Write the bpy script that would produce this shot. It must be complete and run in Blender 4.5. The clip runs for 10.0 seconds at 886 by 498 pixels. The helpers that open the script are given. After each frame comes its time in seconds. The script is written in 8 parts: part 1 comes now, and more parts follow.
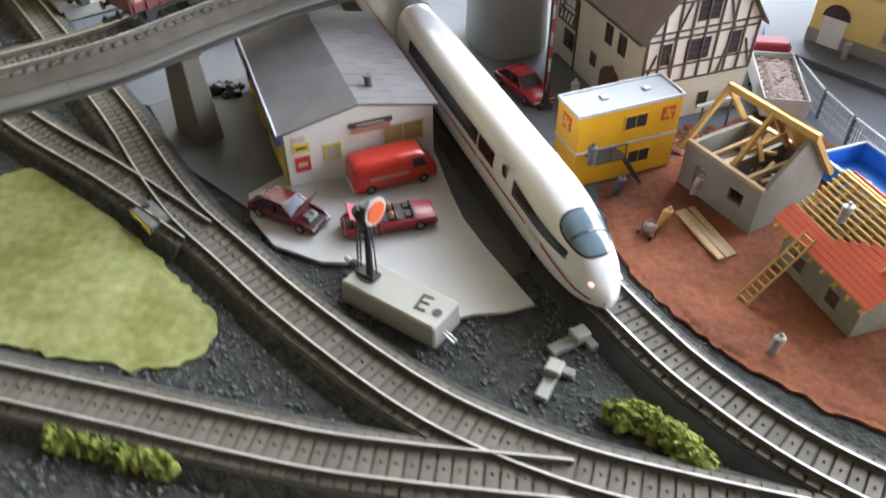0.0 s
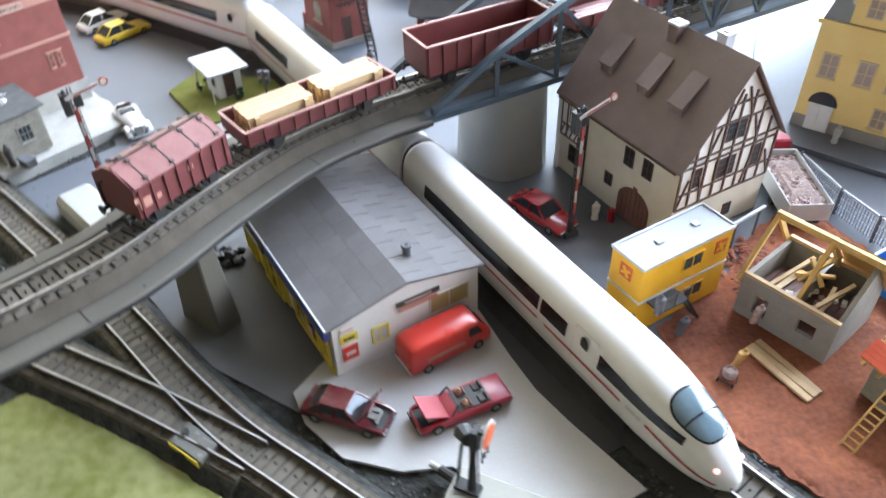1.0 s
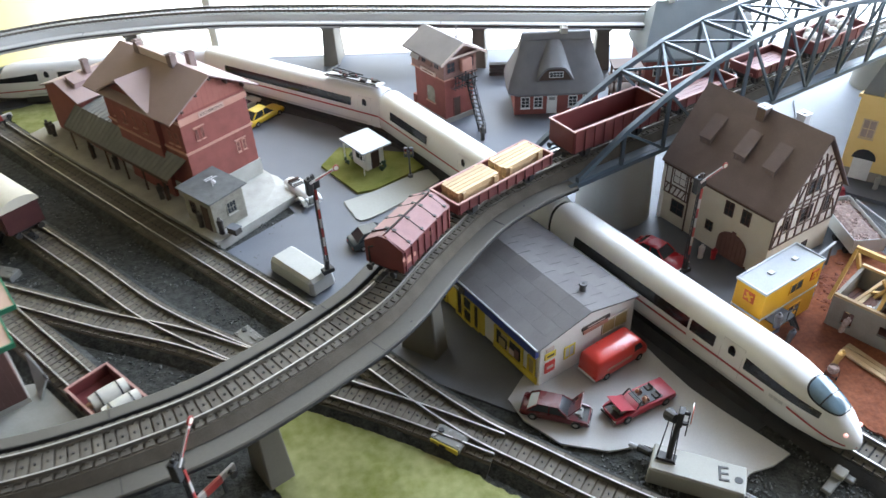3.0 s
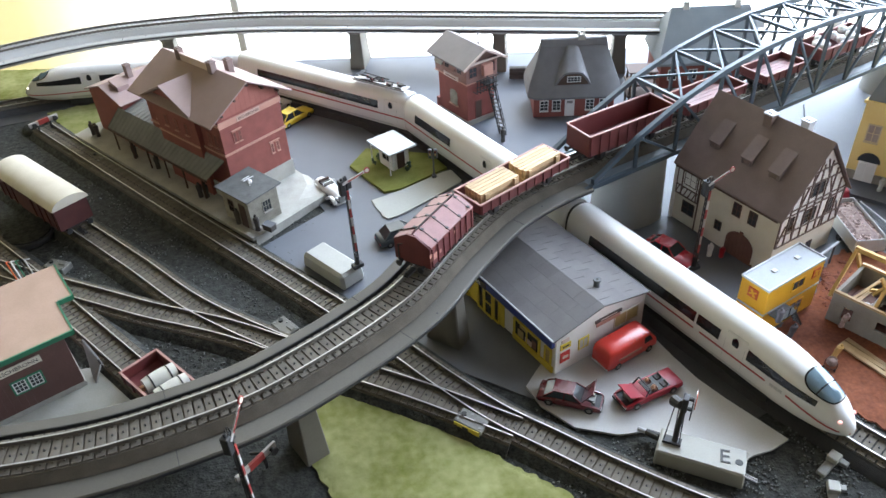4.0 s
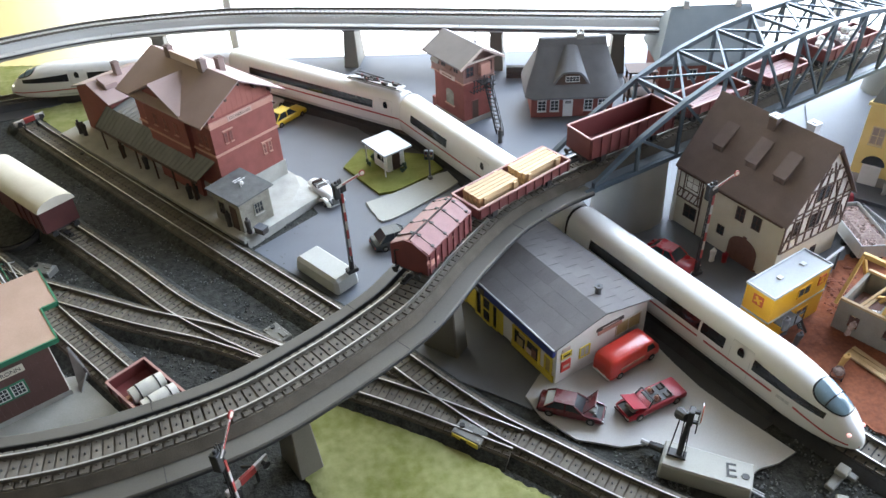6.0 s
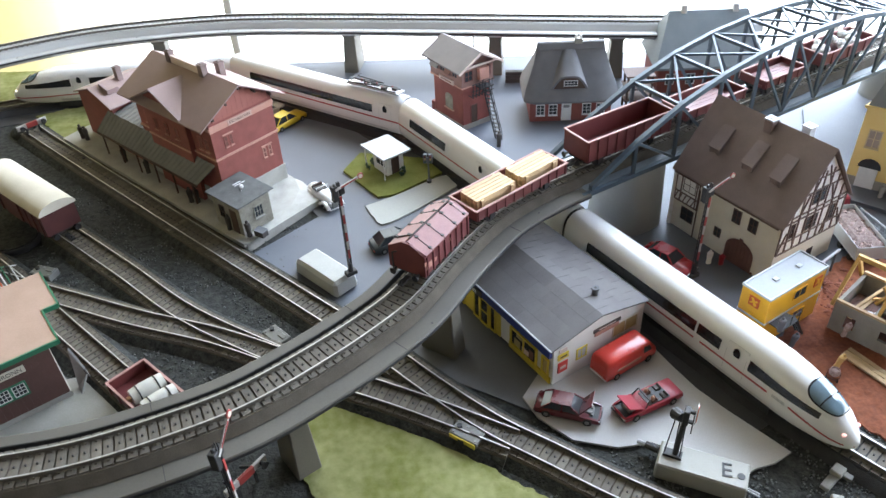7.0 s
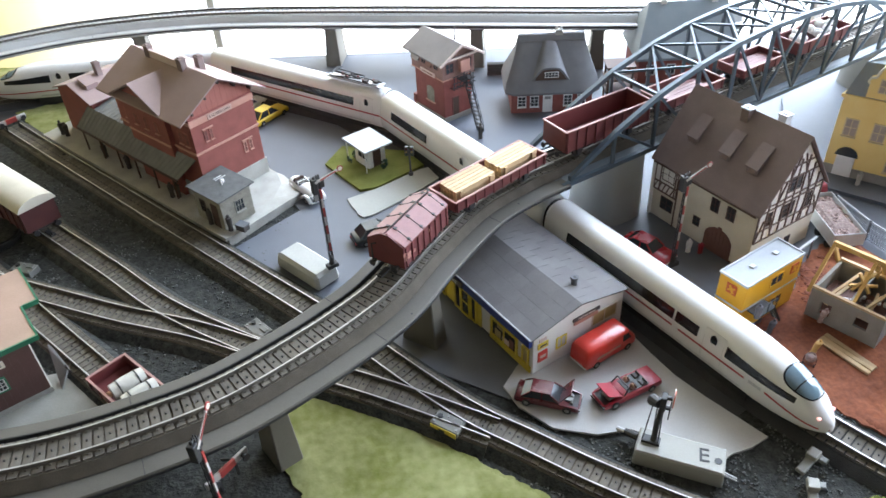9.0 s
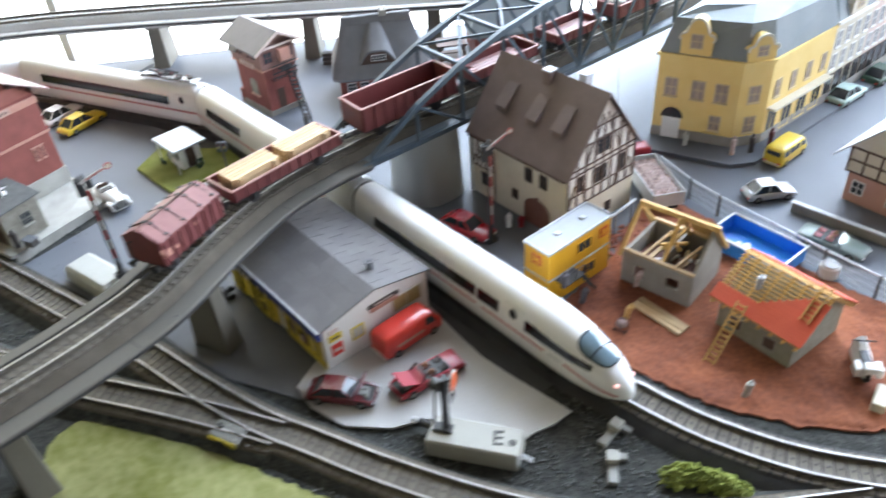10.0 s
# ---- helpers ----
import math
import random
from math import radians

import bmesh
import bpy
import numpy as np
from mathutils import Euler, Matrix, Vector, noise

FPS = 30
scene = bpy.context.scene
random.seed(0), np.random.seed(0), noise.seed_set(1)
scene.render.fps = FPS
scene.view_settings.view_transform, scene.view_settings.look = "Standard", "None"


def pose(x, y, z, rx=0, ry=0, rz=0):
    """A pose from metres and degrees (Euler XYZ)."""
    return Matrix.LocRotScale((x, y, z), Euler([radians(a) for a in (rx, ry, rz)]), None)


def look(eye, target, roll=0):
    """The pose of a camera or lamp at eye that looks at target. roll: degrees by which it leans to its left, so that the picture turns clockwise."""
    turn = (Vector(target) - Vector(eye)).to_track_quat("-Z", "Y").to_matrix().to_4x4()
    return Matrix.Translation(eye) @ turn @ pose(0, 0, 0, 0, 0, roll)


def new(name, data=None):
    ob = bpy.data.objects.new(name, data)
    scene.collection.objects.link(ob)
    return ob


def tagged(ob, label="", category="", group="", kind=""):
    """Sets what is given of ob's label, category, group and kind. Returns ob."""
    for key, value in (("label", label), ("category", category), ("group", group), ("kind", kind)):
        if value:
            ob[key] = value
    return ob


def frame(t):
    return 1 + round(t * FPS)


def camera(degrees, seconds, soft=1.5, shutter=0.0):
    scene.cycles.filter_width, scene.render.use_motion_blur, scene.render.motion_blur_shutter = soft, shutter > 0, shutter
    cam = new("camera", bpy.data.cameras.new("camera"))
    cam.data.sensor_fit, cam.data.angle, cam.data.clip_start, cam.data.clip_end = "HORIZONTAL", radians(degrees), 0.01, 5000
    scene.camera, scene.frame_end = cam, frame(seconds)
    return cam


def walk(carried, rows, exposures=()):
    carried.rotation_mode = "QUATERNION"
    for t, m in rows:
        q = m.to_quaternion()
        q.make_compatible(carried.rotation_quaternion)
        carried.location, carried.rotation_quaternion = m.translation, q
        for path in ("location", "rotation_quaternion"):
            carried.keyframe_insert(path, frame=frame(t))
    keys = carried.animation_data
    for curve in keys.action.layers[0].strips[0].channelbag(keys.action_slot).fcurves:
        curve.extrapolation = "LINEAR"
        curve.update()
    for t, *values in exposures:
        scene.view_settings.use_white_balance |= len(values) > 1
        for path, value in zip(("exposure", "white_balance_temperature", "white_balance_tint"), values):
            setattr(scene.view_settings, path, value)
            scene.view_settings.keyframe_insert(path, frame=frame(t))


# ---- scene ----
cam = camera(60.7, 10.0, 1.5, 0.5)
PATH = [
    (0, (0.115, 0.224, 0.278), (0.111, 1.712, -1.059), -0.7),
    (0.3, (0.0827, 0.2515, 0.3087), (0.201, 1.694, -1.072), 0.2),
    (0.5, (0.068, 0.272, 0.319), (0.241, 1.733, -1.036), -0.2),
    (0.6, (0.0625, 0.2819, 0.3182), (0.246, 1.767, -1.009), -0.9),
    (0.8, (0.0547, 0.3003, 0.3207), (0.242, 1.772, -1.021), -1.4),
    (1, (0.035, 0.311, 0.322), (0.299, 1.81, -0.975), -1.7),
    (1.3, (-0.0091, 0.3145, 0.3391), (0.347, 1.807, -0.945), -3.8),
    (1.5, (-0.045, 0.314, 0.354), (0.323, 1.832, -0.896), -4.8),
    (1.7, (-0.0714, 0.3053, 0.3668), (0.285, 1.837, -0.868), -5.2),
    (2, (-0.094, 0.289, 0.378), (0.24, 1.843, -0.836), -4.3),
    (2.2, (-0.1028, 0.2825, 0.3888), (0.245, 1.827, -0.833), -3.2),
    (2.5, (-0.107, 0.269, 0.395), (0.252, 1.819, -0.818), -2.7),
    (3.8, (-0.126, 0.209, 0.442), (0.148, 1.765, -0.784), -3.4),
    (4, (-0.126, 0.209, 0.441), (0.156, 1.764, -0.785), -3.5),
    (4.5, (-0.127, 0.22, 0.438), (0.17, 1.764, -0.798), -3.1),
    (5, (-0.127, 0.224, 0.437), (0.172, 1.769, -0.798), -3.1),
    (5.5, (-0.127, 0.228, 0.436), (0.175, 1.77, -0.801), -2.9),
    (7, (-0.124, 0.221, 0.436), (0.173, 1.777, -0.784), -3.1),
    (7.5, (-0.124, 0.219, 0.437), (0.176, 1.776, -0.783), -3.1),
    (8, (-0.125, 0.219, 0.436), (0.172, 1.775, -0.785), -3.1),
    (8.5, (-0.122, 0.218, 0.436), (0.174, 1.769, -0.792), -3.2),
    (9, (-0.117, 0.216, 0.435), (0.203, 1.758, -0.798), -3.2),
    (9.2, (-0.1130, 0.2169, 0.4316), (0.231, 1.751, -0.804), -3.0),
    (9.4, (-0.0994, 0.2157, 0.4186), (0.298, 1.768, -0.778), -3.6),
    (9.5, (-0.086, 0.214, 0.412), (0.332, 1.746, -0.804), -4.3),
    (9.7, (-0.0594, 0.2157, 0.4029), (0.397, 1.700, -0.857), -4.8),
    (10, (-0.005, 0.207, 0.388), (0.467, 1.718, -0.835), -4.8),
]
walk(cam, [(t, look(eye, target, roll)) for t, eye, target, roll in PATH],
     [(0.0, 0.30, 7000, 12), (0.5, 0.60, 6600, 12), (1.0, 0.60, 6400, 11), (2.0, 0.40, 6400, 10), (2.5, 0.26, 6400, 10), (3.8, 0.16, 6400, 10), (5.5, 0.16, 6400, 10), (7.0, 0.24, 6400, 10), (9.0, 0.24, 6400, 10), (10.0, 0.34, 6400, 10)])

# ---- world and lights ----
world = bpy.data.worlds.new("daylight")
scene.world = world
world.use_nodes = True
sky = world.node_tree.nodes.new("ShaderNodeTexSky")
sky.sky_type, sky.sun_disc, sky.sun_elevation, sky.sun_rotation = "NISHITA", False, radians(35), radians(60)
back = world.node_tree.nodes["Background"]
back.inputs["Strength"].default_value = 0.12
world.node_tree.links.new(sky.outputs[0], back.inputs["Color"])


def window_light(name, place, target, width, height, watts, colour):
    lamp = bpy.data.lights.new(name, "AREA")
    lamp.shape, lamp.size, lamp.size_y, lamp.energy, lamp.color = "RECTANGLE", width, height, watts, colour
    ob = new(name, lamp)
    ob.matrix_world = look(place, target)
    return ob


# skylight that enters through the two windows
window_light("window_light", (1.10, 1.30, 0.62), (0.50, 0.7, 0.0), 1.75, 1.1, 80, (0.62, 0.76, 0.98))
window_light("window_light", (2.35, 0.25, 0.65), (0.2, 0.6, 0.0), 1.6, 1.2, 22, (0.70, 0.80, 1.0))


# ---- helpers ----
def nodes_of(name):
    m = bpy.data.materials.new(name)
    m.use_nodes = True
    t = m.node_tree
    return m, t, t.nodes["Principled BSDF"], t.links


def mat(name, a, b=None, rough=0.6, metal=0.0, scale=60.0, fine=900.0, bump=0.15, depth=0.0004, spec=0.5, piece=0.0, coat=0.0):
    """Paint, plastic or soil: two colours mixed by coarse and fine noise in metres, with relief of the same grain."""
    m, t, p, l = nodes_of(name)
    b = b or tuple(0.82 * c for c in a)
    co = t.nodes.new("ShaderNodeTexCoord")
    n1 = t.nodes.new("ShaderNodeTexNoise")
    n1.inputs["Scale"].default_value, n1.inputs["Detail"].default_value = scale, 4
    n2 = t.nodes.new("ShaderNodeTexNoise")
    n2.inputs["Scale"].default_value, n2.inputs["Detail"].default_value = fine, 3
    l.new(co.outputs["Object"], n1.inputs["Vector"])
    l.new(co.outputs["Object"], n2.inputs["Vector"])
    add = t.nodes.new("ShaderNodeMath")
    add.operation = "MULTIPLY_ADD"
    l.new(n2.outputs["Fac"], add.inputs[0])
    add.inputs[1].default_value = 0.6
    l.new(n1.outputs["Fac"], add.inputs[2])
    ramp = t.nodes.new("ShaderNodeMapRange")
    ramp.inputs[1].default_value, ramp.inputs[2].default_value = 0.5, 1.1
    l.new(add.outputs[0], ramp.inputs[0])
    mix = t.nodes.new("ShaderNodeMix")
    mix.data_type = "RGBA"
    mix.inputs[6].default_value, mix.inputs[7].default_value = (*a, 1), (*b, 1)
    l.new(ramp.outputs[0], mix.inputs[0])
    out = mix.outputs[2]
    if piece:
        info = t.nodes.new("ShaderNodeObjectInfo")
        hsv = t.nodes.new("ShaderNodeHueSaturation")
        mr = t.nodes.new("ShaderNodeMapRange")
        mr.inputs[3].default_value, mr.inputs[4].default_value = 1 - piece, 1 + piece
        l.new(info.outputs["Random"], mr.inputs[0])
        l.new(mr.outputs[0], hsv.inputs["Value"])
        l.new(out, hsv.inputs["Color"])
        out = hsv.outputs[0]
    l.new(out, p.inputs["Base Color"])
    rr = t.nodes.new("ShaderNodeMapRange")
    rr.inputs[3].default_value, rr.inputs[4].default_value = max(0.02, rough - 0.08), min(1, rough + 0.08)
    l.new(n1.outputs["Fac"], rr.inputs[0])
    l.new(rr.outputs[0], p.inputs["Roughness"])
    p.inputs["Metallic"].default_value = metal
    p.inputs["Specular IOR Level"].default_value = spec
    p.inputs["Coat Weight"].default_value = coat
    if bump:
        bp = t.nodes.new("ShaderNodeBump")
        bp.inputs["Strength"].default_value, bp.inputs["Distance"].default_value = bump, depth
        l.new(add.outputs[0], bp.inputs["Height"])
        l.new(bp.outputs[0], p.inputs["Normal"])
    return m


def glow(name, colour, strength):
    m, t, p, l = nodes_of(name)
    p.inputs["Base Color"].default_value = (*colour, 1)
    p.inputs["Emission Color"].default_value = (*colour, 1)
    p.inputs["Emission Strength"].default_value = strength
    return m


def glass(name, colour, rough=0.05):
    m, t, p, l = nodes_of(name)
    p.inputs["Base Color"].default_value = (*colour, 1)
    p.inputs["Roughness"].default_value = rough
    p.inputs["Transmission Weight"].default_value = 0.85
    p.inputs["IOR"].default_value = 1.3
    return m


class G:
    """Collects vertices and faces of one mesh."""

    def __init__(self):
        self.v, self.f = [], []

    def add(self, verts, faces, m=None):
        n = len(self.v)
        self.v += [tuple(m @ Vector(p)) if m else tuple(p) for p in verts]
        self.f += [tuple(i + n for i in f) for f in faces]
        return self

    def box(self, c, s, rz=0.0, m=None, taper=1.0):
        x, y, z = (k / 2 for k in s)
        u = taper
        pts = [(-x, -y, -z), (x, -y, -z), (x, y, -z), (-x, y, -z), (-x * u, -y * u, z), (x * u, -y * u, z), (x * u, y * u, z), (-x * u, y * u, z)]
        t = Matrix.Translation(c) @ Matrix.Rotation(radians(rz), 4, "Z")
        return self.add(pts, [(3, 2, 1, 0), (4, 5, 6, 7), (0, 1, 5, 4), (1, 2, 6, 5), (2, 3, 7, 6), (3, 0, 4, 7)], m @ t if m else t)

    def prism(self, poly, z0, z1, m=None):
        n = len(poly)
        area = sum(poly[i][0] * poly[(i + 1) % n][1] - poly[(i + 1) % n][0] * poly[i][1] for i in range(n))
        if area < 0:
            poly = poly[::-1]
        v = [(x, y, z0) for x, y in poly] + [(x, y, z1) for x, y in poly]
        f = [tuple(range(n))[::-1], tuple(range(n, 2 * n))] + [(i, (i + 1) % n, (i + 1) % n + n, i + n) for i in range(n)]
        return self.add(v, f, m)

    def slab(self, poly, axis, a, b, m=None):
        """A prism of a polygon in another plane: axis 'y': points are (x, z), extruded over y."""
        n = len(poly)
        area = sum(poly[i][0] * poly[(i + 1) % n][1] - poly[(i + 1) % n][0] * poly[i][1] for i in range(n))
        if axis == "y":
            if area > 0:
                poly = poly[::-1]
            v = [(p, a, q) for p, q in poly] + [(p, b, q) for p, q in poly]
        else:
            if area < 0:
                poly = poly[::-1]
            v = [(a, p, q) for p, q in poly] + [(b, p, q) for p, q in poly]
        f = [tuple(range(n))[::-1], tuple(range(n, 2 * n))] + [(i, (i + 1) % n, (i + 1) % n + n, i + n) for i in range(n)]
        return self.add(v, f, m)

    def rod(self, p, q, r, n=8, r2=None, caps=True):
        p, q = Vector(p), Vector(q)
        d = (q - p).normalized()
        a = d.orthogonal().normalized()
        b = d.cross(a)
        r2 = r if r2 is None else r2
        v = [p + r * (math.cos(k * math.tau / n) * a + math.sin(k * math.tau / n) * b) for k in range(n)]
        v += [q + r2 * (math.cos(k * math.tau / n) * a + math.sin(k * math.tau / n) * b) for k in range(n)]
        f = [(k, (k + 1) % n, (k + 1) % n + n, k + n) for k in range(n)]
        if caps:
            f += [tuple(range(n))[::-1], tuple(range(n, 2 * n))]
        return self.add(v, f)

    def bar(self, p, q, w, h):
        """A square bar from p to q, w wide and h high."""
        p, q = Vector(p), Vector(q)
        d = (q - p).normalized()
        up = Vector((0, 0, 1)) if abs(d.z) < 0.95 else Vector((1, 0, 0))
        s = d.cross(up).normalized() * (w / 2)
        u = s.cross(d).normalized() * (h / 2)
        v = [e + i * s + j * u for e in (p, q) for i, j in ((-1, -1), (1, -1), (1, 1), (-1, 1))]
        return self.add(v, [(0, 1, 2, 3), (7, 6, 5, 4), (0, 4, 5, 1), (1, 5, 6, 2), (2, 6, 7, 3), (3, 7, 4, 0)])

    def sweep(self, profile, path, caps=True):
        """A closed profile of (offset to the left, z) along a path of (x, y)."""
        n, rows = len(profile), []
        for i, p in enumerate(path):
            a, b = Vector(path[max(0, i - 1)]), Vector(path[min(len(path) - 1, i + 1)])
            d = (b - a).normalized()
            left = Vector((-d.y, d.x))
            rows.append([(p[0] + o * left.x, p[1] + o * left.y, z) for o, z in profile])
        v = [q for r in rows for q in r]
        f = []
        for i in range(len(path) - 1):
            for k in range(n):
                f.append((i * n + k, (i + 1) * n + k, (i + 1) * n + (k + 1) % n, i * n + (k + 1) % n))
        if caps:
            f += [tuple(range(n)), tuple(range((len(path) - 1) * n, len(path) * n))[::-1]]
        return self.add(v, f)

    def loft(self, rings, caps=True):
        n = len(rings[0])
        v = [q for r in rings for q in r]
        f = [(i * n + k, i * n + (k + 1) % n, (i + 1) * n + (k + 1) % n, (i + 1) * n + k) for i in range(len(rings) - 1) for k in range(n)]
        if caps:
            f += [tuple(range(n))[::-1], tuple(range((len(rings) - 1) * n, len(rings) * n))]
        return self.add(v, f)

    def ball(self, c, r, n=10, m=6, squash=1.0):
        rings = []
        for i in range(m + 1):
            a = -math.pi / 2 + math.pi * (0.03 + 0.94 * i / m)
            rings.append([(c[0] + r * math.cos(a) * math.cos(k * math.tau / n), c[1] + r * math.cos(a) * math.sin(k * math.tau / n), c[2] + r * squash * math.sin(a)) for k in range(n)])
        return self.loft(rings)

    def quad(self, *p):
        return self.add(p, [tuple(range(len(p)))])

    def mesh(self, name, material, smooth=None, bevel=0.0):
        me = bpy.data.meshes.new(name)
        me.from_pydata(self.v, [], self.f)
        bm = bmesh.new()
        bm.from_mesh(me)
        bmesh.ops.recalc_face_normals(bm, faces=bm.faces)
        if bevel:
            edges = [e for e in bm.edges if len(e.link_faces) == 2 and e.calc_face_angle(0) > 0.5]
            bmesh.ops.bevel(bm, geom=edges, offset=bevel, segments=1, affect="EDGES", clamp_overlap=True)
        bm.to_mesh(me)
        bm.free()
        if smooth:
            me.polygons.foreach_set("use_smooth", [True] * len(me.polygons))
            me.set_sharp_from_angle(angle=radians(smooth))
        me.materials.append(material)
        return me


def thing(name, place=(0, 0, 0), rz=0.0, label="", category="", group="", kind=""):
    ob = new(name)
    ob.empty_display_size = 0.005
    ob.matrix_world = pose(*place, 0, 0, rz)
    return tagged(ob, label, category, group, kind)


def part(name, g, material, parent, label="", smooth=None, bevel=0.0, kind=""):
    """One mesh under a thing or a part, in the parent's own coordinates."""
    me = g if isinstance(g, bpy.types.Mesh) else g.mesh(name, material, smooth, bevel)
    ob = new(name, me)
    ob.parent = parent
    return tagged(ob, label, "", "", kind)


def single(name, g, material, label, category, smooth=None, bevel=0.0, kind="", group=""):
    """A thing that is one mesh, in world coordinates."""
    return tagged(new(name, g.mesh(name, material, smooth, bevel)), label, category, group, kind)


def spline(points, step=0.006):
    """A smooth path through points, in even steps."""
    pts = [Vector(p) for p in points]
    pts = [2 * pts[0] - pts[1]] + pts + [2 * pts[-1] - pts[-2]]
    dense = []
    for i in range(1, len(pts) - 2):
        a, b, c, d = pts[i - 1:i + 3]
        for k in range(24):
            t = k / 24
            dense.append(0.5 * (2 * b + (c - a) * t + (2 * a - 5 * b + 4 * c - d) * t * t + (3 * b - a - 3 * c + d) * t ** 3))
    dense.append(pts[-2])
    out, run = [dense[0]], 0.0
    for p, q in zip(dense, dense[1:]):
        seg = (q - p).length
        while run + seg >= step:
            p = p + (q - p) * ((step - run) / seg)
            seg, run = (q - p).length, 0.0
            out.append(p)
        run += seg
    if (out[-1] - dense[-1]).length > step * 0.4:
        out.append(dense[-1])
    return [(p.x, p.y) for p in out]


def lerp(a, b, t):
    return a + (b - a) * t


def text_mesh(body, size, depth=0.0002):
    c = bpy.data.curves.new("lettering", "FONT")
    c.body, c.size, c.extrude, c.align_x, c.align_y = body, size, depth, "CENTER", "CENTER"
    ob = bpy.data.objects.new("lettering", c)
    me = bpy.data.meshes.new_from_object(ob)
    bpy.data.objects.remove(ob)
    return me


# ---- materials ----
M = {}
M["ballast"] = mat("dark_ballast", (0.015, 0.016, 0.015), (0.069, 0.071, 0.066), 0.95, scale=170, fine=520, bump=0.7, depth=0.002, spec=0.2)
M["street"] = mat("grey_street_paint", (0.096, 0.106, 0.126), (0.138, 0.150, 0.174), 0.56, scale=14, fine=900, bump=0.1, spec=0.4)
M["dark_street"] = mat("dark_grey_board", (0.10, 0.105, 0.115), (0.145, 0.15, 0.16), 0.8, scale=30, fine=900, bump=0.1)
M["plaza"] = mat("light_concrete", (0.385, 0.38, 0.375), (0.485, 0.48, 0.47), 0.8, scale=18, fine=1500, bump=0.1)
M["platform"] = mat("platform_slabs", (0.29, 0.285, 0.255), (0.43, 0.42, 0.385), 0.85, scale=60, fine=900, bump=0.1)
M["earth"] = mat("red_earth", (0.125, 0.046, 0.034), (0.35, 0.128, 0.066), 0.95, scale=20, fine=330, bump=0.5, depth=0.001, spec=0.15)
M["grass"] = mat("flocked_grass", (0.140, 0.152, 0.032), (0.325, 0.325, 0.155), 0.95, scale=24, fine=150, bump=0.4, depth=0.0012, spec=0.1)
M["turf"] = mat("green_turf", (0.125, 0.140, 0.028), (0.235, 0.240, 0.078), 0.95, scale=60, fine=1400, bump=0.8, depth=0.001, spec=0.1)
M["bed"] = mat("grey_brown_track_bed", (0.070, 0.060, 0.047), (0.115, 0.101, 0.081), 0.9, scale=80, fine=1600, bump=0.6, depth=0.0008, spec=0.2)
M["sleeper"] = mat("worn_sleeper", (0.104, 0.091, 0.073), (0.152, 0.135, 0.111), 0.85, scale=200, fine=1600, bump=0.3, piece=0.15)
M["rail"] = mat("nickel_rail", (0.60, 0.60, 0.60), (0.36, 0.36, 0.355), 0.36, 0.7, scale=90, fine=1200, bump=0.05)
M["rail_side"] = mat("dark_rail_side", (0.125, 0.112, 0.095), (0.19, 0.175, 0.152), 0.6, 0.4, scale=150, fine=1200, bump=0.05)
# window glint on the rail heads partly painted in as pale diffuse colour
M["rail_head"] = mat("polished_glint_rail_head", (0.56, 0.55, 0.53), (0.40, 0.385, 0.36), 0.34, 0.35, scale=70, fine=1200, bump=0.03)
M["chimney"] = mat("grey_brown_chimney", (0.17, 0.12, 0.11), (0.23, 0.17, 0.155), 0.75, scale=120, bump=0.2)
M["stud"] = mat("black_stud", (0.02, 0.02, 0.02), rough=0.5)
M["viaduct"] = mat("viaduct_grey_plastic", (0.098, 0.091, 0.078), (0.125, 0.116, 0.101), 0.62, scale=18, fine=900, bump=0.08, spec=0.3)
# rear viaduct: window glare and haze painted in as a paler, glossier plastic
M["viaduct_hazed"] = mat("hazed_grey_viaduct_plastic", (0.40, 0.40, 0.39), (0.46, 0.46, 0.45), 0.36, scale=18, fine=900, bump=0.08)
M["pier"] = mat("pier_grey_plastic", (0.108, 0.099, 0.080), (0.142, 0.132, 0.108), 0.6, scale=30, fine=900, bump=0.1)
M["truss"] = mat("blue_grey_steel", (0.050, 0.075, 0.100), (0.075, 0.105, 0.132), 0.5, scale=60, fine=900, bump=0.05)
M["ice"] = mat("gloss_white_plastic", (0.76, 0.77, 0.77), (0.80, 0.80, 0.80), 0.22, scale=15, fine=900, bump=0.02, coat=0.3)
M["ice_grey"] = mat("pale_grey_plastic", (0.55, 0.56, 0.57), rough=0.4)
M["window_black"] = mat("black_glazing", (0.012, 0.012, 0.014), (0.02, 0.02, 0.022), 0.15, bump=0.0)
M["red_stripe"] = mat("red_stripe", (0.42, 0.035, 0.05), rough=0.35, bump=0.02)
M["black"] = mat("black_plastic", (0.018, 0.018, 0.02), (0.035, 0.035, 0.036), 0.55)
M["wagon"] = mat("oxide_red_plastic", (0.118, 0.025, 0.026), (0.170, 0.045, 0.044), 0.5, scale=70, fine=1200, bump=0.1)
M["wagon_roof"] = mat("oxide_red_lid", (0.185, 0.070, 0.068), (0.285, 0.125, 0.118), 0.5, scale=70, fine=1200, bump=0.1)
M["lumber"] = mat("pale_lumber", (0.50, 0.345, 0.185), (0.60, 0.435, 0.25), 0.7, scale=150, fine=1500, bump=0.2, piece=0.2)
M["timber"] = mat("yellow_timber", (0.52, 0.31, 0.085), (0.64, 0.42, 0.16), 0.7, scale=150, fine=1500, bump=0.2, piece=0.12)
M["brick"] = mat("red_brick_plastic", (0.185, 0.050, 0.040), (0.27, 0.082, 0.066), 0.75, scale=80, fine=1500, bump=0.4, depth=0.0005)
M["brick_trim"] = mat("pale_red_trim", (0.42, 0.20, 0.15), (0.50, 0.27, 0.21), 0.7, scale=100)
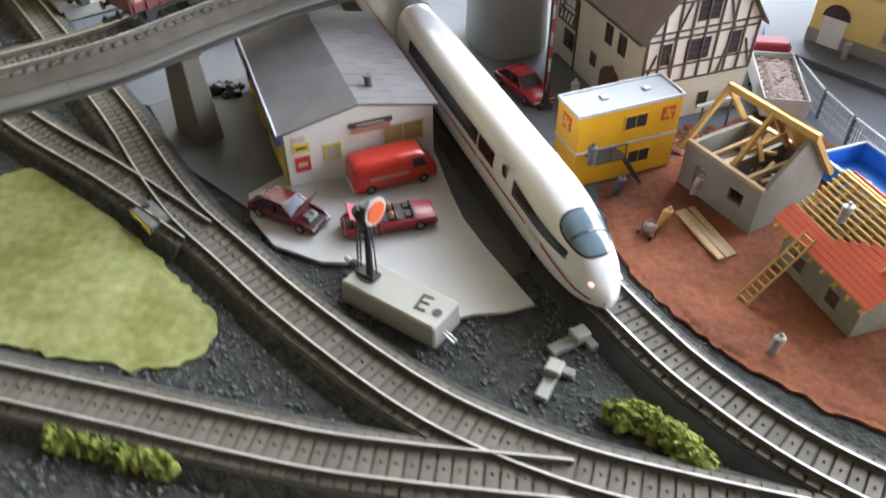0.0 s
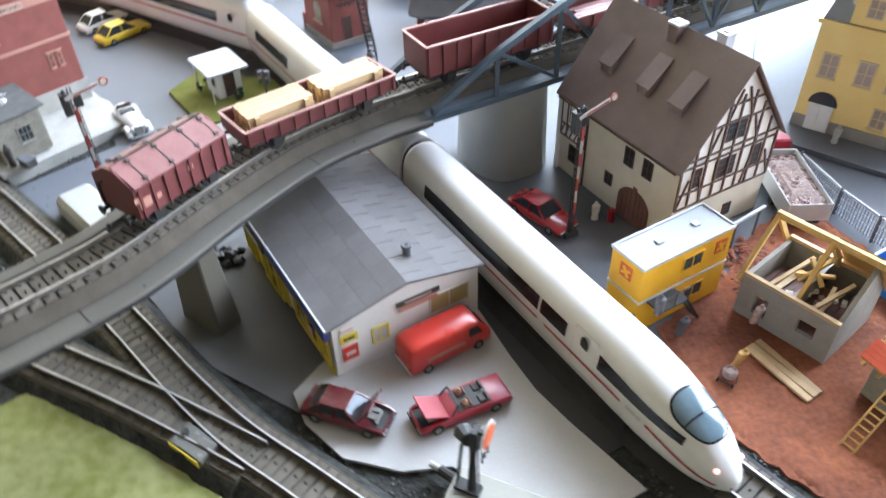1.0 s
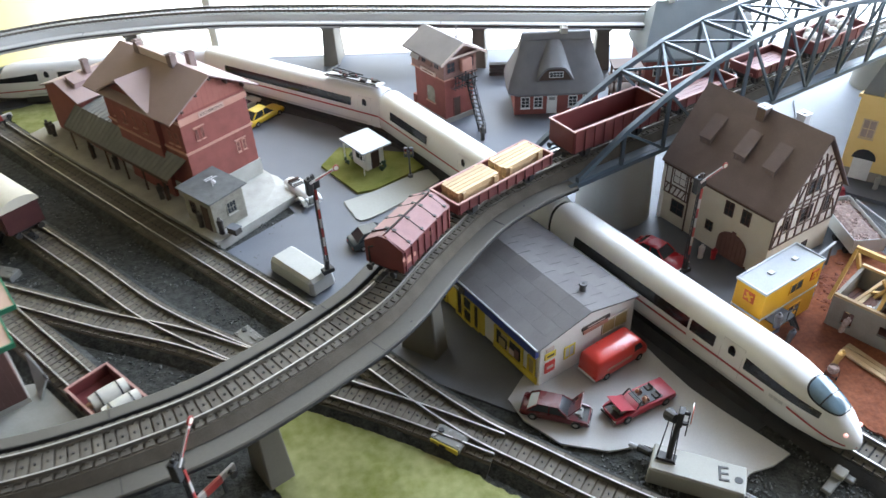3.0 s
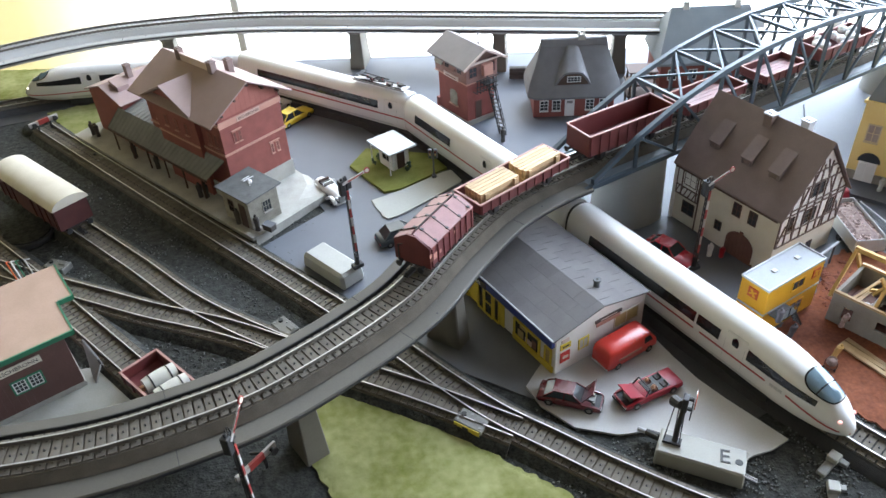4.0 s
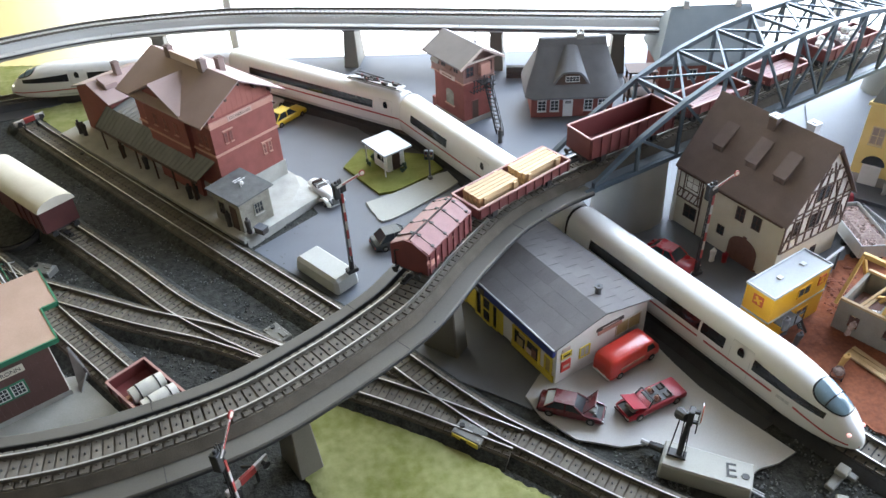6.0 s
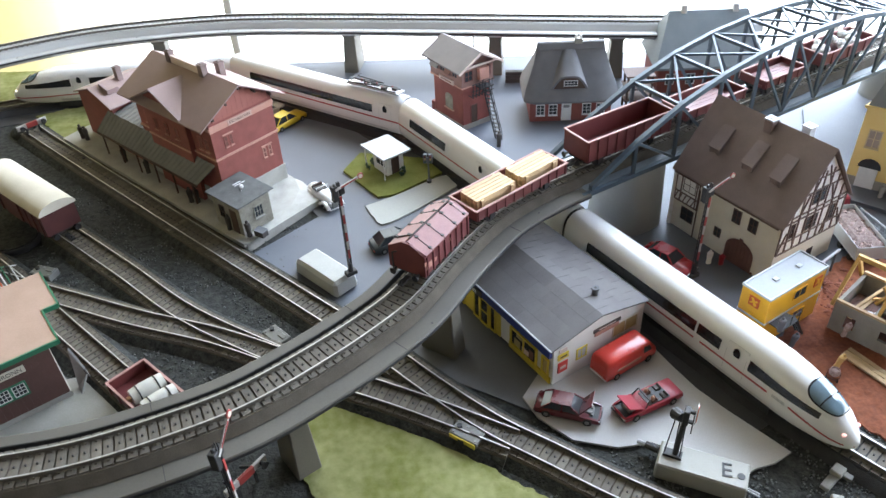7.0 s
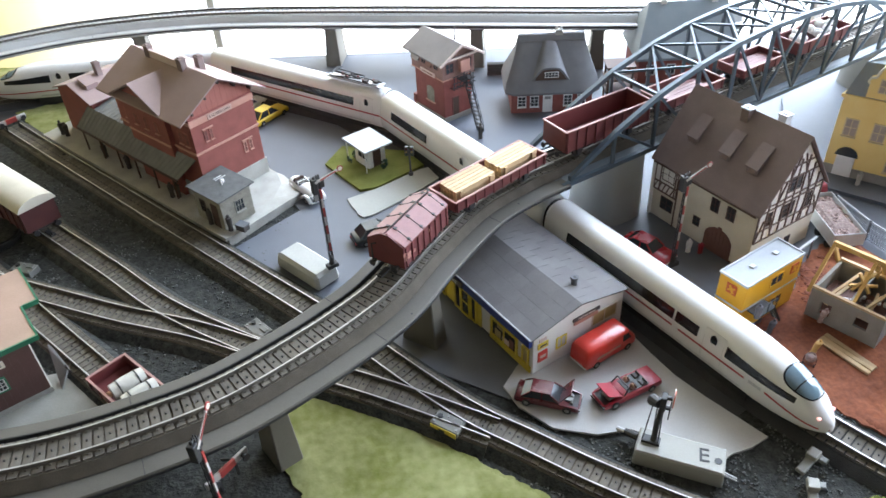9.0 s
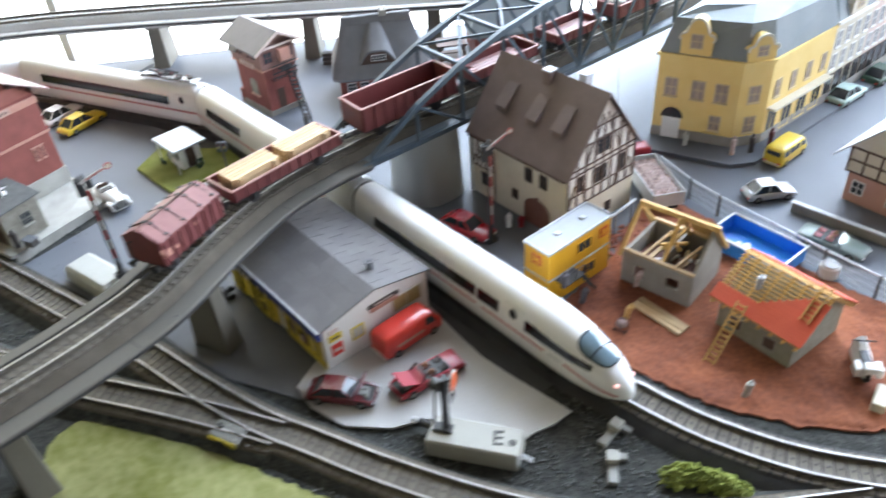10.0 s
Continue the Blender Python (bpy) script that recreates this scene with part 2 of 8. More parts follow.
M["cream"] = mat("cream_plaster", (0.56, 0.515, 0.415), (0.66, 0.62, 0.52), 0.85, scale=60, fine=1500, bump=0.2)
M["white_wall"] = mat("white_plaster", (0.70, 0.69, 0.66), (0.78, 0.77, 0.74), 0.8, scale=60, fine=1500, bump=0.15)
M["roof_brown"] = mat("brown_tile_roof", (0.158, 0.118, 0.114), (0.215, 0.168, 0.164), 0.7, scale=60, fine=1200, bump=0.3, depth=0.0005, piece=0.08)
M["roof_rose"] = mat("faded_rose_roof", (0.245, 0.170, 0.160), (0.315, 0.225, 0.212), 0.65, scale=40, fine=1200, bump=0.3, depth=0.0005, piece=0.06)
M["roof_grey"] = mat("slate_grey_roof", (0.114, 0.108, 0.110), (0.162, 0.154, 0.156), 0.72, scale=40, fine=1200, bump=0.25, piece=0.07, spec=0.35)
M["thatch"] = mat("grey_thatch", (0.135, 0.135, 0.142), (0.185, 0.185, 0.192), 0.8, scale=70, fine=1300, bump=0.5, depth=0.0006)
M["roof_mauve"] = mat("mauve_grey_tiles", (0.185, 0.165, 0.168), (0.245, 0.222, 0.224), 0.6, scale=50, fine=1200, bump=0.25)
M["tower_wood"] = mat("red_brown_panelling", (0.20, 0.105, 0.088), (0.27, 0.155, 0.130), 0.7, scale=120, fine=1400, bump=0.25)
M["canopy_grey"] = mat("dusty_grey_sheet", (0.155, 0.153, 0.142), (0.225, 0.222, 0.208), 0.7, scale=45, fine=1200, bump=0.25)
M["felt_dark"] = mat("dark_mottled_felt", (0.075, 0.077, 0.075), (0.150, 0.152, 0.148), 0.85, scale=110, fine=1200, bump=0.4)
M["ochre_blind"] = mat("ochre_blind", (0.33, 0.25, 0.10), (0.42, 0.33, 0.15), 0.6, scale=120, bump=0.1)
M["dark_wood"] = mat("dark_brown_wood", (0.055, 0.030, 0.022), (0.085, 0.048, 0.035), 0.7, scale=200)
M["yellow_wall"] = mat("ochre_plaster", (0.70, 0.50, 0.17), (0.76, 0.58, 0.24), 0.8, scale=50, fine=1500, bump=0.2)
M["yellow_box"] = mat("signal_yellow_plastic", (0.72, 0.36, 0.015), (0.80, 0.43, 0.03), 0.45, scale=50, bump=0.05)
M["orange"] = mat("orange_red", (0.62, 0.11, 0.03), rough=0.5)
M["white"] = mat("white_plastic", (0.76, 0.76, 0.75), rough=0.5, bump=0.05)
M["red"] = mat("bright_red_paint", (0.56, 0.035, 0.025), (0.62, 0.05, 0.035), 0.3, bump=0.02, coat=0.3)
M["car_red"] = mat("dark_red_paint", (0.095, 0.010, 0.014), (0.12, 0.014, 0.018), 0.28, bump=0.02, coat=0.1)
M["car_crimson"] = mat("crimson_paint", (0.28, 0.014, 0.028), (0.32, 0.018, 0.032), 0.4, bump=0.02, coat=0.1)
M["taxi"] = mat("taxi_yellow", (0.72, 0.52, 0.04), rough=0.35, bump=0.02)
M["car_white"] = mat("white_paint", (0.78, 0.78, 0.77), rough=0.3, bump=0.02)
M["silver"] = mat("silver_paint", (0.60, 0.61, 0.62), rough=0.3, metal=0.4, bump=0.02)
M["glass_dark"] = mat("smoked_glazing", (0.03, 0.035, 0.04), (0.05, 0.055, 0.06), 0.12, bump=0.0)
M["tyre"] = mat("black_tyre", (0.02, 0.02, 0.02), rough=0.8)
M["green_dark"] = mat("dark_green_paint", (0.03, 0.07, 0.04), rough=0.5)
M["blue"] = mat("blue_plastic", (0.02, 0.20, 0.62), (0.03, 0.24, 0.70), 0.4, bump=0.03)
M["blue_sign"] = mat("navy_sign", (0.03, 0.05, 0.22), rough=0.45)
M["sign_yellow"] = mat("lemon_yellow", (0.70, 0.55, 0.06), rough=0.5, bump=0.05)
M["concrete"] = mat("grey_block_wall", (0.24, 0.225, 0.20), (0.32, 0.30, 0.27), 0.9, scale=90, fine=900, bump=0.5, depth=0.0006)
M["name_plate"] = mat("faded_rose_board", (0.46, 0.30, 0.25), (0.53, 0.37, 0.31), 0.8, scale=60, bump=0.1)
M["ochre_trim"] = mat("pale_ochre_window_trim", (0.52, 0.40, 0.22), (0.58, 0.46, 0.28), 0.6, scale=80, bump=0.05)
M["pane_rose"] = mat("rose_grey_curtained_pane", (0.25, 0.19, 0.16), (0.36, 0.29, 0.25), 0.35, scale=160, bump=0.0)
M["car_mint"] = mat("pale_mint_paint", (0.34, 0.47, 0.44), (0.38, 0.50, 0.47), 0.3, scale=30, bump=0.02)
M["apron"] = mat("dull_concrete_apron", (0.20, 0.195, 0.17), (0.29, 0.28, 0.25), 0.85, scale=50, fine=900, bump=0.1)
M["footpath"] = mat("dusty_concrete_path", (0.33, 0.335, 0.305), (0.39, 0.39, 0.355), 0.8, scale=20, fine=400, bump=0.1)
M["car_ink"] = mat("dark_slate_paint", (0.035, 0.043, 0.048), (0.05, 0.058, 0.062), 0.35, scale=30, bump=0.02)
M["car_slate"] = mat("grey_green_paint", (0.13, 0.17, 0.16), (0.16, 0.20, 0.19), 0.35, scale=30, bump=0.02)
M["seat_pink"] = mat("dusty_pink_seat", (0.42, 0.15, 0.17), (0.50, 0.20, 0.22), 0.6, scale=90, bump=0.05)
M["drum_white"] = mat("dusty_white_plastic", (0.50, 0.49, 0.44), (0.60, 0.58, 0.53), 0.5, scale=90, bump=0.08)
M["deck_blue"] = mat("dusty_blue_grey_plastic", (0.105, 0.125, 0.145), (0.145, 0.165, 0.185), 0.5, scale=40, fine=900, bump=0.1)
# wagon red darkened for the shade on the covered wagon's walls
M["wagon_shaded"] = mat("shaded_brown_red_plastic", (0.062, 0.016, 0.016), (0.095, 0.028, 0.026), 0.6, scale=70, fine=1200, bump=0.1)
M["motor_dark"] = mat("dark_olive_grey_plastic", (0.12, 0.12, 0.11), (0.17, 0.168, 0.15), 0.5, scale=60, bump=0.1)
M["motor_grey"] = mat("dull_grey_plastic", (0.19, 0.19, 0.18), (0.25, 0.25, 0.235), 0.5, scale=60, bump=0.1)
M["box_grey"] = mat("greenish_grey_plastic", (0.275, 0.270, 0.238), (0.335, 0.330, 0.295), 0.5, scale=40, bump=0.05)
M["pale_grey"] = mat("pale_grey_sheet", (0.42, 0.45, 0.48), (0.50, 0.52, 0.54), 0.45, scale=40, bump=0.05)
M["skin"] = mat("flesh_tan", (0.55, 0.33, 0.22), rough=0.6)
M["figure_dark"] = mat("dark_cloth", (0.04, 0.035, 0.035), (0.08, 0.07, 0.06), 0.7)
M["mossy"] = mat("mossy_block_wall", (0.20, 0.20, 0.15), (0.30, 0.29, 0.24), 0.9, scale=120, fine=900, bump=0.5, depth=0.0006)
M["row_pink"] = mat("pale_pink_plaster", (0.58, 0.45, 0.40), (0.64, 0.52, 0.47), 0.8, scale=50, bump=0.15)
M["stones"] = mat("mixed_grey_stones", (0.015, 0.017, 0.017), (0.20, 0.205, 0.20), 0.9, scale=420, fine=900, bump=0.4, spec=0.2)
M["housing"] = mat("dull_pale_housing", (0.34, 0.35, 0.325), (0.42, 0.425, 0.40), 0.55, scale=50, fine=700, bump=0.08)
M["beam_brown"] = mat("faded_brown_beam", (0.095, 0.060, 0.050), (0.13, 0.085, 0.07), 0.7, scale=200)
M["gate_brown"] = mat("red_brown_gate", (0.13, 0.055, 0.042), (0.18, 0.085, 0.065), 0.7, scale=200)
M["figure_grey"] = mat("grey_cloth", (0.085, 0.082, 0.092), (0.13, 0.125, 0.135), 0.7, bump=0.05)
M["car_scarlet"] = mat("scarlet_paint", (0.40, 0.018, 0.028), (0.44, 0.024, 0.034), 0.28, bump=0.02, coat=0.4)
M["pier_light"] = mat("pale_pier_plastic", (0.26, 0.27, 0.26), (0.31, 0.32, 0.31), 0.6, scale=30, fine=900, bump=0.1)
M["earth_lump"] = mat("red_earth_clods", (0.17, 0.060, 0.042), (0.30, 0.125, 0.085), 0.95, scale=300, fine=900, bump=0.5, piece=0.25, spec=0.15)
M["roof_zinc"] = mat("dull_zinc_sheet", (0.27, 0.295, 0.325), (0.34, 0.365, 0.395), 0.5, scale=40, bump=0.05)
M["rubble"] = mat("red_brown_rubble", (0.24, 0.15, 0.13), (0.52, 0.41, 0.38), 0.9, scale=300, fine=900, bump=0.5, piece=0.45)
M["wagon_rim"] = mat("paler_red_rim", (0.34, 0.17, 0.15), (0.42, 0.24, 0.21), 0.6, scale=120, bump=0.1)
M["board_red"] = mat("dull_red_enamel", (0.36, 0.045, 0.04), (0.30, 0.05, 0.045), 0.4, scale=200, bump=0.05)
M["board_white"] = mat("dull_white_enamel", (0.52, 0.50, 0.48), (0.44, 0.42, 0.40), 0.4, scale=200, bump=0.05)
M["moss"] = mat("lichen_green", (0.15, 0.19, 0.040), (0.27, 0.30, 0.085), 0.95, scale=160, fine=900, bump=0.8, depth=0.0015, piece=0.15, spec=0.1)
M["room_white"] = mat("beige_room_paint", (0.17, 0.145, 0.115), (0.20, 0.17, 0.138), 0.9, scale=3, fine=200, bump=0.05)
M["room_yellow"] = mat("yellow_room_paint", (0.62, 0.54, 0.30), (0.66, 0.58, 0.34), 0.9, scale=3, fine=200, bump=0.05)
M["floorboard"] = mat("brown_floor", (0.15, 0.10, 0.065), (0.21, 0.145, 0.09), 0.5, scale=4, fine=90, bump=0.1)
M["daylight"] = glow("outdoor_daylight", (0.93, 0.97, 1.0), 4.0)
M["lamp_red"] = glow("lit_lamp", (1.0, 0.52, 0.48), 1.0)
M["orange_tile"] = mat("bright_red_tile", (0.55, 0.075, 0.035), (0.62, 0.11, 0.05), 0.6, scale=60, bump=0.15, piece=0.05)
M["rose_wall"] = mat("rose_plaster", (0.46, 0.25, 0.20), (0.54, 0.32, 0.26), 0.8, scale=50, bump=0.15)
M["window_grey"] = mat("grey_curtained_pane", (0.16, 0.16, 0.17), (0.30, 0.29, 0.28), 0.3, scale=200, bump=0.0)
M["hut_brown"] = mat("dark_brown_boards", (0.085, 0.040, 0.034), (0.12, 0.062, 0.052), 0.7, scale=90, bump=0.2)
M["hut_roof"] = mat("faded_pink_felt", (0.35, 0.235, 0.175), (0.44, 0.30, 0.23), 0.85, scale=40, bump=0.2)
M["green"] = mat("green_paint", (0.02, 0.13, 0.07), (0.03, 0.18, 0.10), 0.5, bump=0.05)
M["fence"] = mat("grey_mesh_panel", (0.30, 0.33, 0.35), (0.38, 0.40, 0.42), 0.6, scale=60, bump=0.1)
M["dark_bed"] = mat("black_track_bed", (0.034, 0.034, 0.036), (0.058, 0.058, 0.060), 0.9, scale=80, fine=1600, bump=0.6, depth=0.0008, spec=0.2)
M["dull_boards"] = mat("dull_red_boards", (0.15, 0.052, 0.042), (0.20, 0.080, 0.066), 0.75, scale=150, bump=0.2, piece=0.12)
M["dark_strip"] = mat("charcoal_painted_board", (0.034, 0.034, 0.037), (0.052, 0.052, 0.055), 0.7, scale=40, fine=1200, bump=0.15)
M["clear"] = glass("clear_pane", (0.85, 0.9, 0.92))
M["clear"].node_tree.nodes["Principled BSDF"].inputs["Alpha"].default_value = 0.25
M["slate_blue"] = mat("blue_grey_slate", (0.17, 0.20, 0.22), (0.23, 0.26, 0.28), 0.6, scale=40, fine=1200, bump=0.25)
M["brick_dim"] = mat("dull_brick_reveal", (0.27, 0.085, 0.065), (0.33, 0.12, 0.095), 0.75, scale=90, bump=0.2)
M["annex_wall"] = mat("weathered_stone_wall", (0.175, 0.160, 0.125), (0.335, 0.315, 0.265), 0.9, scale=130, fine=900, bump=0.5, depth=0.0006)
m, t, p, l = nodes_of("yellow_curtain")
d1, d2, mx = t.nodes.new("ShaderNodeBsdfDiffuse"), t.nodes.new("ShaderNodeBsdfTranslucent"), t.nodes.new("ShaderNodeMixShader")
for d in (d1, d2):
    d.inputs["Color"].default_value = (0.34, 0.293, 0.142, 1)
mx.inputs[0].default_value = 0.65
l.new(d1.outputs[0], mx.inputs[1])
l.new(d2.outputs[0], mx.inputs[2])
# veiling glare imitated: the cloth turns transparent towards its window edge
co, sep, thin = t.nodes.new("ShaderNodeTexCoord"), t.nodes.new("ShaderNodeSeparateXYZ"), t.nodes.new("ShaderNodeMapRange")
clear, sheer = t.nodes.new("ShaderNodeBsdfTransparent"), t.nodes.new("ShaderNodeMixShader")
l.new(co.outputs["Generated"], sep.inputs[0])
l.new(sep.outputs["X"], thin.inputs[0])
thin.inputs[1].default_value, thin.inputs[2].default_value, thin.inputs[3].default_value, thin.inputs[4].default_value = 0.55, 1.0, 0.0, 1.0
glare_fade = t.nodes.new("ShaderNodeMath")
glare_fade.operation = "POWER"
glare_fade.inputs[1].default_value = 3.5
l.new(thin.outputs[0], glare_fade.inputs[0])
l.new(glare_fade.outputs[0], sheer.inputs[0])
l.new(mx.outputs[0], sheer.inputs[1])
l.new(clear.outputs[0], sheer.inputs[2])
l.new(sheer.outputs[0], t.nodes["Material Output"].inputs["Surface"])
M["curtain"] = m

# ---- the room ----
ROOM = pose(0, 1.22, 0, 0, 0, -14)


def room_box(g, x0, x1, y0, y1, z0, z1):
    return g.box(((x0 + x1) / 2, (y0 + y1) / 2, (z0 + z1) / 2), (x1 - x0, y1 - y0, z1 - z0), 0, ROOM)


FL, CE = -0.76, 1.75
room = [("floor", [(-2.0, 3.0, -3.2, 0.72, FL - 0.1, FL)], "floorboard"), ("ceiling", [(-2.0, 3.0, -3.2, 0.72, CE, CE + 0.1)], "room_white"),
        ("wall_north", [(-1.8, -1.5, 0.42, 0.62, FL, CE), (2.2, 2.6, 0.42, 0.62, FL, CE), (-1.5, 2.2, 0.42, 0.62, FL, -0.62), (-1.5, 2.2, 0.42, 0.62, 1.35, CE)], "room_yellow"),
        ("wall_west", [(-2.0, -1.8, -3.0, 0.62, FL, CE)], "room_yellow"), ("wall_south", [(-2.0, 3.0, -3.2, -3.0, FL, CE)], "room_white"),
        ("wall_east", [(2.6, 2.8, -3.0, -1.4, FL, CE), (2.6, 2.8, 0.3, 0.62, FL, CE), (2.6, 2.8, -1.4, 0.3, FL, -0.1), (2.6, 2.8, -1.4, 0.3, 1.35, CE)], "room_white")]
for name, boxes, m in room:
    g = G()
    for b in boxes:
        room_box(g, *b)
    single(name, g, M[m], "plain painted " + name.split("_")[0] + " of the room", name.split("_")[0], kind="structure")

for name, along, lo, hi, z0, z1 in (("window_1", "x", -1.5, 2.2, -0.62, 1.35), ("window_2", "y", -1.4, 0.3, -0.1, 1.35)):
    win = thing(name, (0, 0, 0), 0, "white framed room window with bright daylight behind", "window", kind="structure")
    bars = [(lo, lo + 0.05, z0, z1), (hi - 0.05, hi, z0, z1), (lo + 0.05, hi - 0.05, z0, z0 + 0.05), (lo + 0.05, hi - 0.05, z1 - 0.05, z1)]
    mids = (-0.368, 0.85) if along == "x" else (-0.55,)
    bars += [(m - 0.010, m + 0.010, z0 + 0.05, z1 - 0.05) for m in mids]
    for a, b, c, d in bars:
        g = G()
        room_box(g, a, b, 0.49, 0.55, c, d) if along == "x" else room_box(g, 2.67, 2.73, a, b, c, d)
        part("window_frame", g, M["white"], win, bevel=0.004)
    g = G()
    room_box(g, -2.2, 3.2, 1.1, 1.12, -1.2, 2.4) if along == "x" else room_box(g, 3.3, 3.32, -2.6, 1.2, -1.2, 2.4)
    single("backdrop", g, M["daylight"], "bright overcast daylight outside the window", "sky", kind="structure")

# yellow curtain over one side of the window, assumed so the yellow area glows
g, cols = G(), []
for i in range(121):
    x = -1.6 + 1.22 * i / 120
    y = 0.375 + 0.009 * math.sin(i * 0.31) + 0.003 * math.sin(i * 0.83)
    cols.append((x, y))
g.v = [tuple(ROOM @ Vector((x, y, z))) for x, y in cols for z in (FL + 0.02, 1.45)] + [tuple(ROOM @ Vector((x, y - 0.002, z))) for x, y in cols for z in (FL + 0.02, 1.45)]
g.f = [(2 * i, 2 * i + 2, 2 * i + 3, 2 * i + 1) for i in range(120)]
single("curtain", g, M["curtain"], "yellow curtain glowing with daylight, faded out towards the window glare", "curtain", smooth=60)

# ---- the layout board ----
g = G()
room_box(g, -0.95, 1.15, -1.35, 0.003, -0.03, 0.0)
single("ground", g, M["ballast"], "dark grey ballast scatter on the layout board", "ground", kind="structure")
legs = thing("table_frame", (0, 0, 0), 0, "wooden legs that carry the layout board", "table")
for x, y in ((-0.85, -1.25), (1.05, -1.25), (1.05, -0.06), (-0.85, -0.06)):
    g = G()
    part("leg", room_box(g, x - 0.03, x + 0.03, y - 0.03, y + 0.03, FL, -0.03), M["timber"], legs)



def inside(x, y, poly):
    hit = False
    for (x0, y0), (x1, y1) in zip(poly, poly[1:] + poly[:1]):
        if (y0 > y) != (y1 > y) and x < (x1 - x0) * (y - y0) / (y1 - y0) + x0:
            hit = not hit
    return hit


def relief(g, poly, z, amp, cell):
    """A lumpy grid over a polygon, a little above z, sunk at its border."""
    xs, ys = [p[0] for p in poly], [p[1] for p in poly]
    nx, ny = int((max(xs) - min(xs)) / cell) + 1, int((max(ys) - min(ys)) / cell) + 1
    rough = poly[::4]
    ok = [[inside(min(xs) + i * cell, min(ys) + j * cell, rough) for j in range(ny + 1)] for i in range(nx + 1)]
    index = {}
    v, f = [], []

    def vert(i, j):
        if (i, j) not in index:
            x, y = min(xs) + i * cell, min(ys) + j * cell
            n = noise.noise(Vector((x * 60, y * 60, 3))) + 0.6 * noise.noise(Vector((x * 190, y * 190, 5))) + 0.35 * noise.noise(Vector((x * 420, y * 420, 9)))
            edge = all(ok[a][b] for a in (max(0, i - 1), min(nx, i + 1)) for b in (max(0, j - 1), min(ny, j + 1)))
            index[i, j] = len(v)
            v.append((x, y, z + (amp * max(-0.2, 0.55 + n) if edge else -0.0003)))
        return index[i, j]
    for i in range(nx):
        for j in range(ny):
            if ok[i][j] and ok[i + 1][j] and ok[i][j + 1] and ok[i + 1][j + 1]:
                f.append((vert(i, j), vert(i + 1, j), vert(i + 1, j + 1), vert(i, j + 1)))
    g.add(v, f)


def sheet(name, points, z0, z1, m, label, category, closed_smooth=True, kind="structure"):
    path = spline(list(points) + [points[0]], 0.008) if closed_smooth else list(points)
    if closed_smooth:
        path = path[:-1]
    g = G()
    if m in ("grass", "earth"):
        # uneven edge and a lumpy surface
        path = spline(path + [path[0]], 0.0022)[:-1]
        path = [(x + 0.0035 * noise.noise(Vector((x * 140, y * 140, 1))), y + 0.0035 * noise.noise(Vector((x * 140, y * 140, 7)))) for x, y in path]
        relief(g, path, z1, 0.0006 if m == "grass" else 0.0012, 0.0022)
    g.prism(path, z0, z1)
    return single(name, g, M[m], label, category, kind=kind, smooth=80 if m in ("grass", "earth") else None)


sheet("road", [(-0.197, 0.816), (-0.128, 0.862), (-0.152, 0.93), (-0.20, 0.985), (-0.29, 1.085), (-0.262, 1.17), (-0.225, 1.150), (-0.148, 1.105), (-0.126, 1.0905), (-0.095, 1.067), (-0.0715, 1.0344), (-0.0598, 1.0108), (-0.030, 0.960), (-0.004, 0.911), (0.016, 0.8895), (0.050, 0.770), (0.02, 0.752), (-0.03, 0.725), (-0.09, 0.685), (-0.115, 0.695), (-0.15, 0.745)],
      0, 0.0012, "street", "smooth grey painted street in front of the station", "road", False)
sheet("road", [(0.055, 0.770), (0.02, 0.752), (-0.03, 0.725), (-0.09, 0.685), (-0.05, 0.615), (0.0, 0.57), (0.115, 0.60), (0.098, 0.66)],
      0, 0.0011, "dark_street", "dark grey painted ground round the workshop", "road", False)
sheet("road", [(-0.165, 1.225), (0.02, 1.00), (0.055, 0.91), (0.12, 0.74), (0.17, 0.62), (0.215, 0.52), (0.235, 0.48), (0.40, 0.36), (1.0, 0.36), (1.0, 1.0), (0.3, 1.1475), (0.0, 1.2222), (-0.1, 1.247), (-0.265, 1.288), (-0.24, 1.240)],
      0, 0.0012, "street", "smooth grey painted street round the town houses", "road", False)
sheet("earth", [(0.205, 0.585), (0.212, 0.515), (0.243, 0.462), (0.273, 0.432), (0.305, 0.410), (0.36, 0.392), (0.43, 0.40), (0.425, 0.46), (0.398, 0.52), (0.366, 0.62), (0.348, 0.665), (0.305, 0.655), (0.262, 0.615)],
      0, 0.0018, "earth", "rough red-brown earth of the building site", "soil")
sheet("lawn", [(-0.162, 0.603), (-0.137, 0.615), (-0.117, 0.606), (-0.098, 0.592), (-0.077, 0.571), (-0.063, 0.553), (-0.048, 0.536), (-0.033, 0.519), (-0.007, 0.491), (0.003, 0.473), (-0.004, 0.457), (-0.028, 0.450), (-0.065, 0.458), (-0.102, 0.469), (-0.140, 0.495), (-0.158, 0.531), (-0.170, 0.565)],
      0, 0.0013, "grass", "yellowish green flocked lawn with an uneven edge", "grass")
sheet("lawn", [(-0.46, 1.19), (-0.40, 1.20), (-0.33, 1.20), (-0.31, 1.15), (-0.376, 1.116), (-0.415, 1.12)], 0, 0.002, "grass", "green flocked patch behind the station", "grass")
sheet("lawn", [(-0.60, 1.275), (-0.53, 1.252), (-0.47, 1.250), (-0.40, 1.252), (-0.34, 1.246), (-0.275, 1.235), (-0.28, 1.284), (-0.30, 1.293), (-0.40, 1.318), (-0.50, 1.343), (-0.62, 1.366)], 0, 0.002, "grass", "yellowish green flocked meadow behind the tail of the train", "grass")
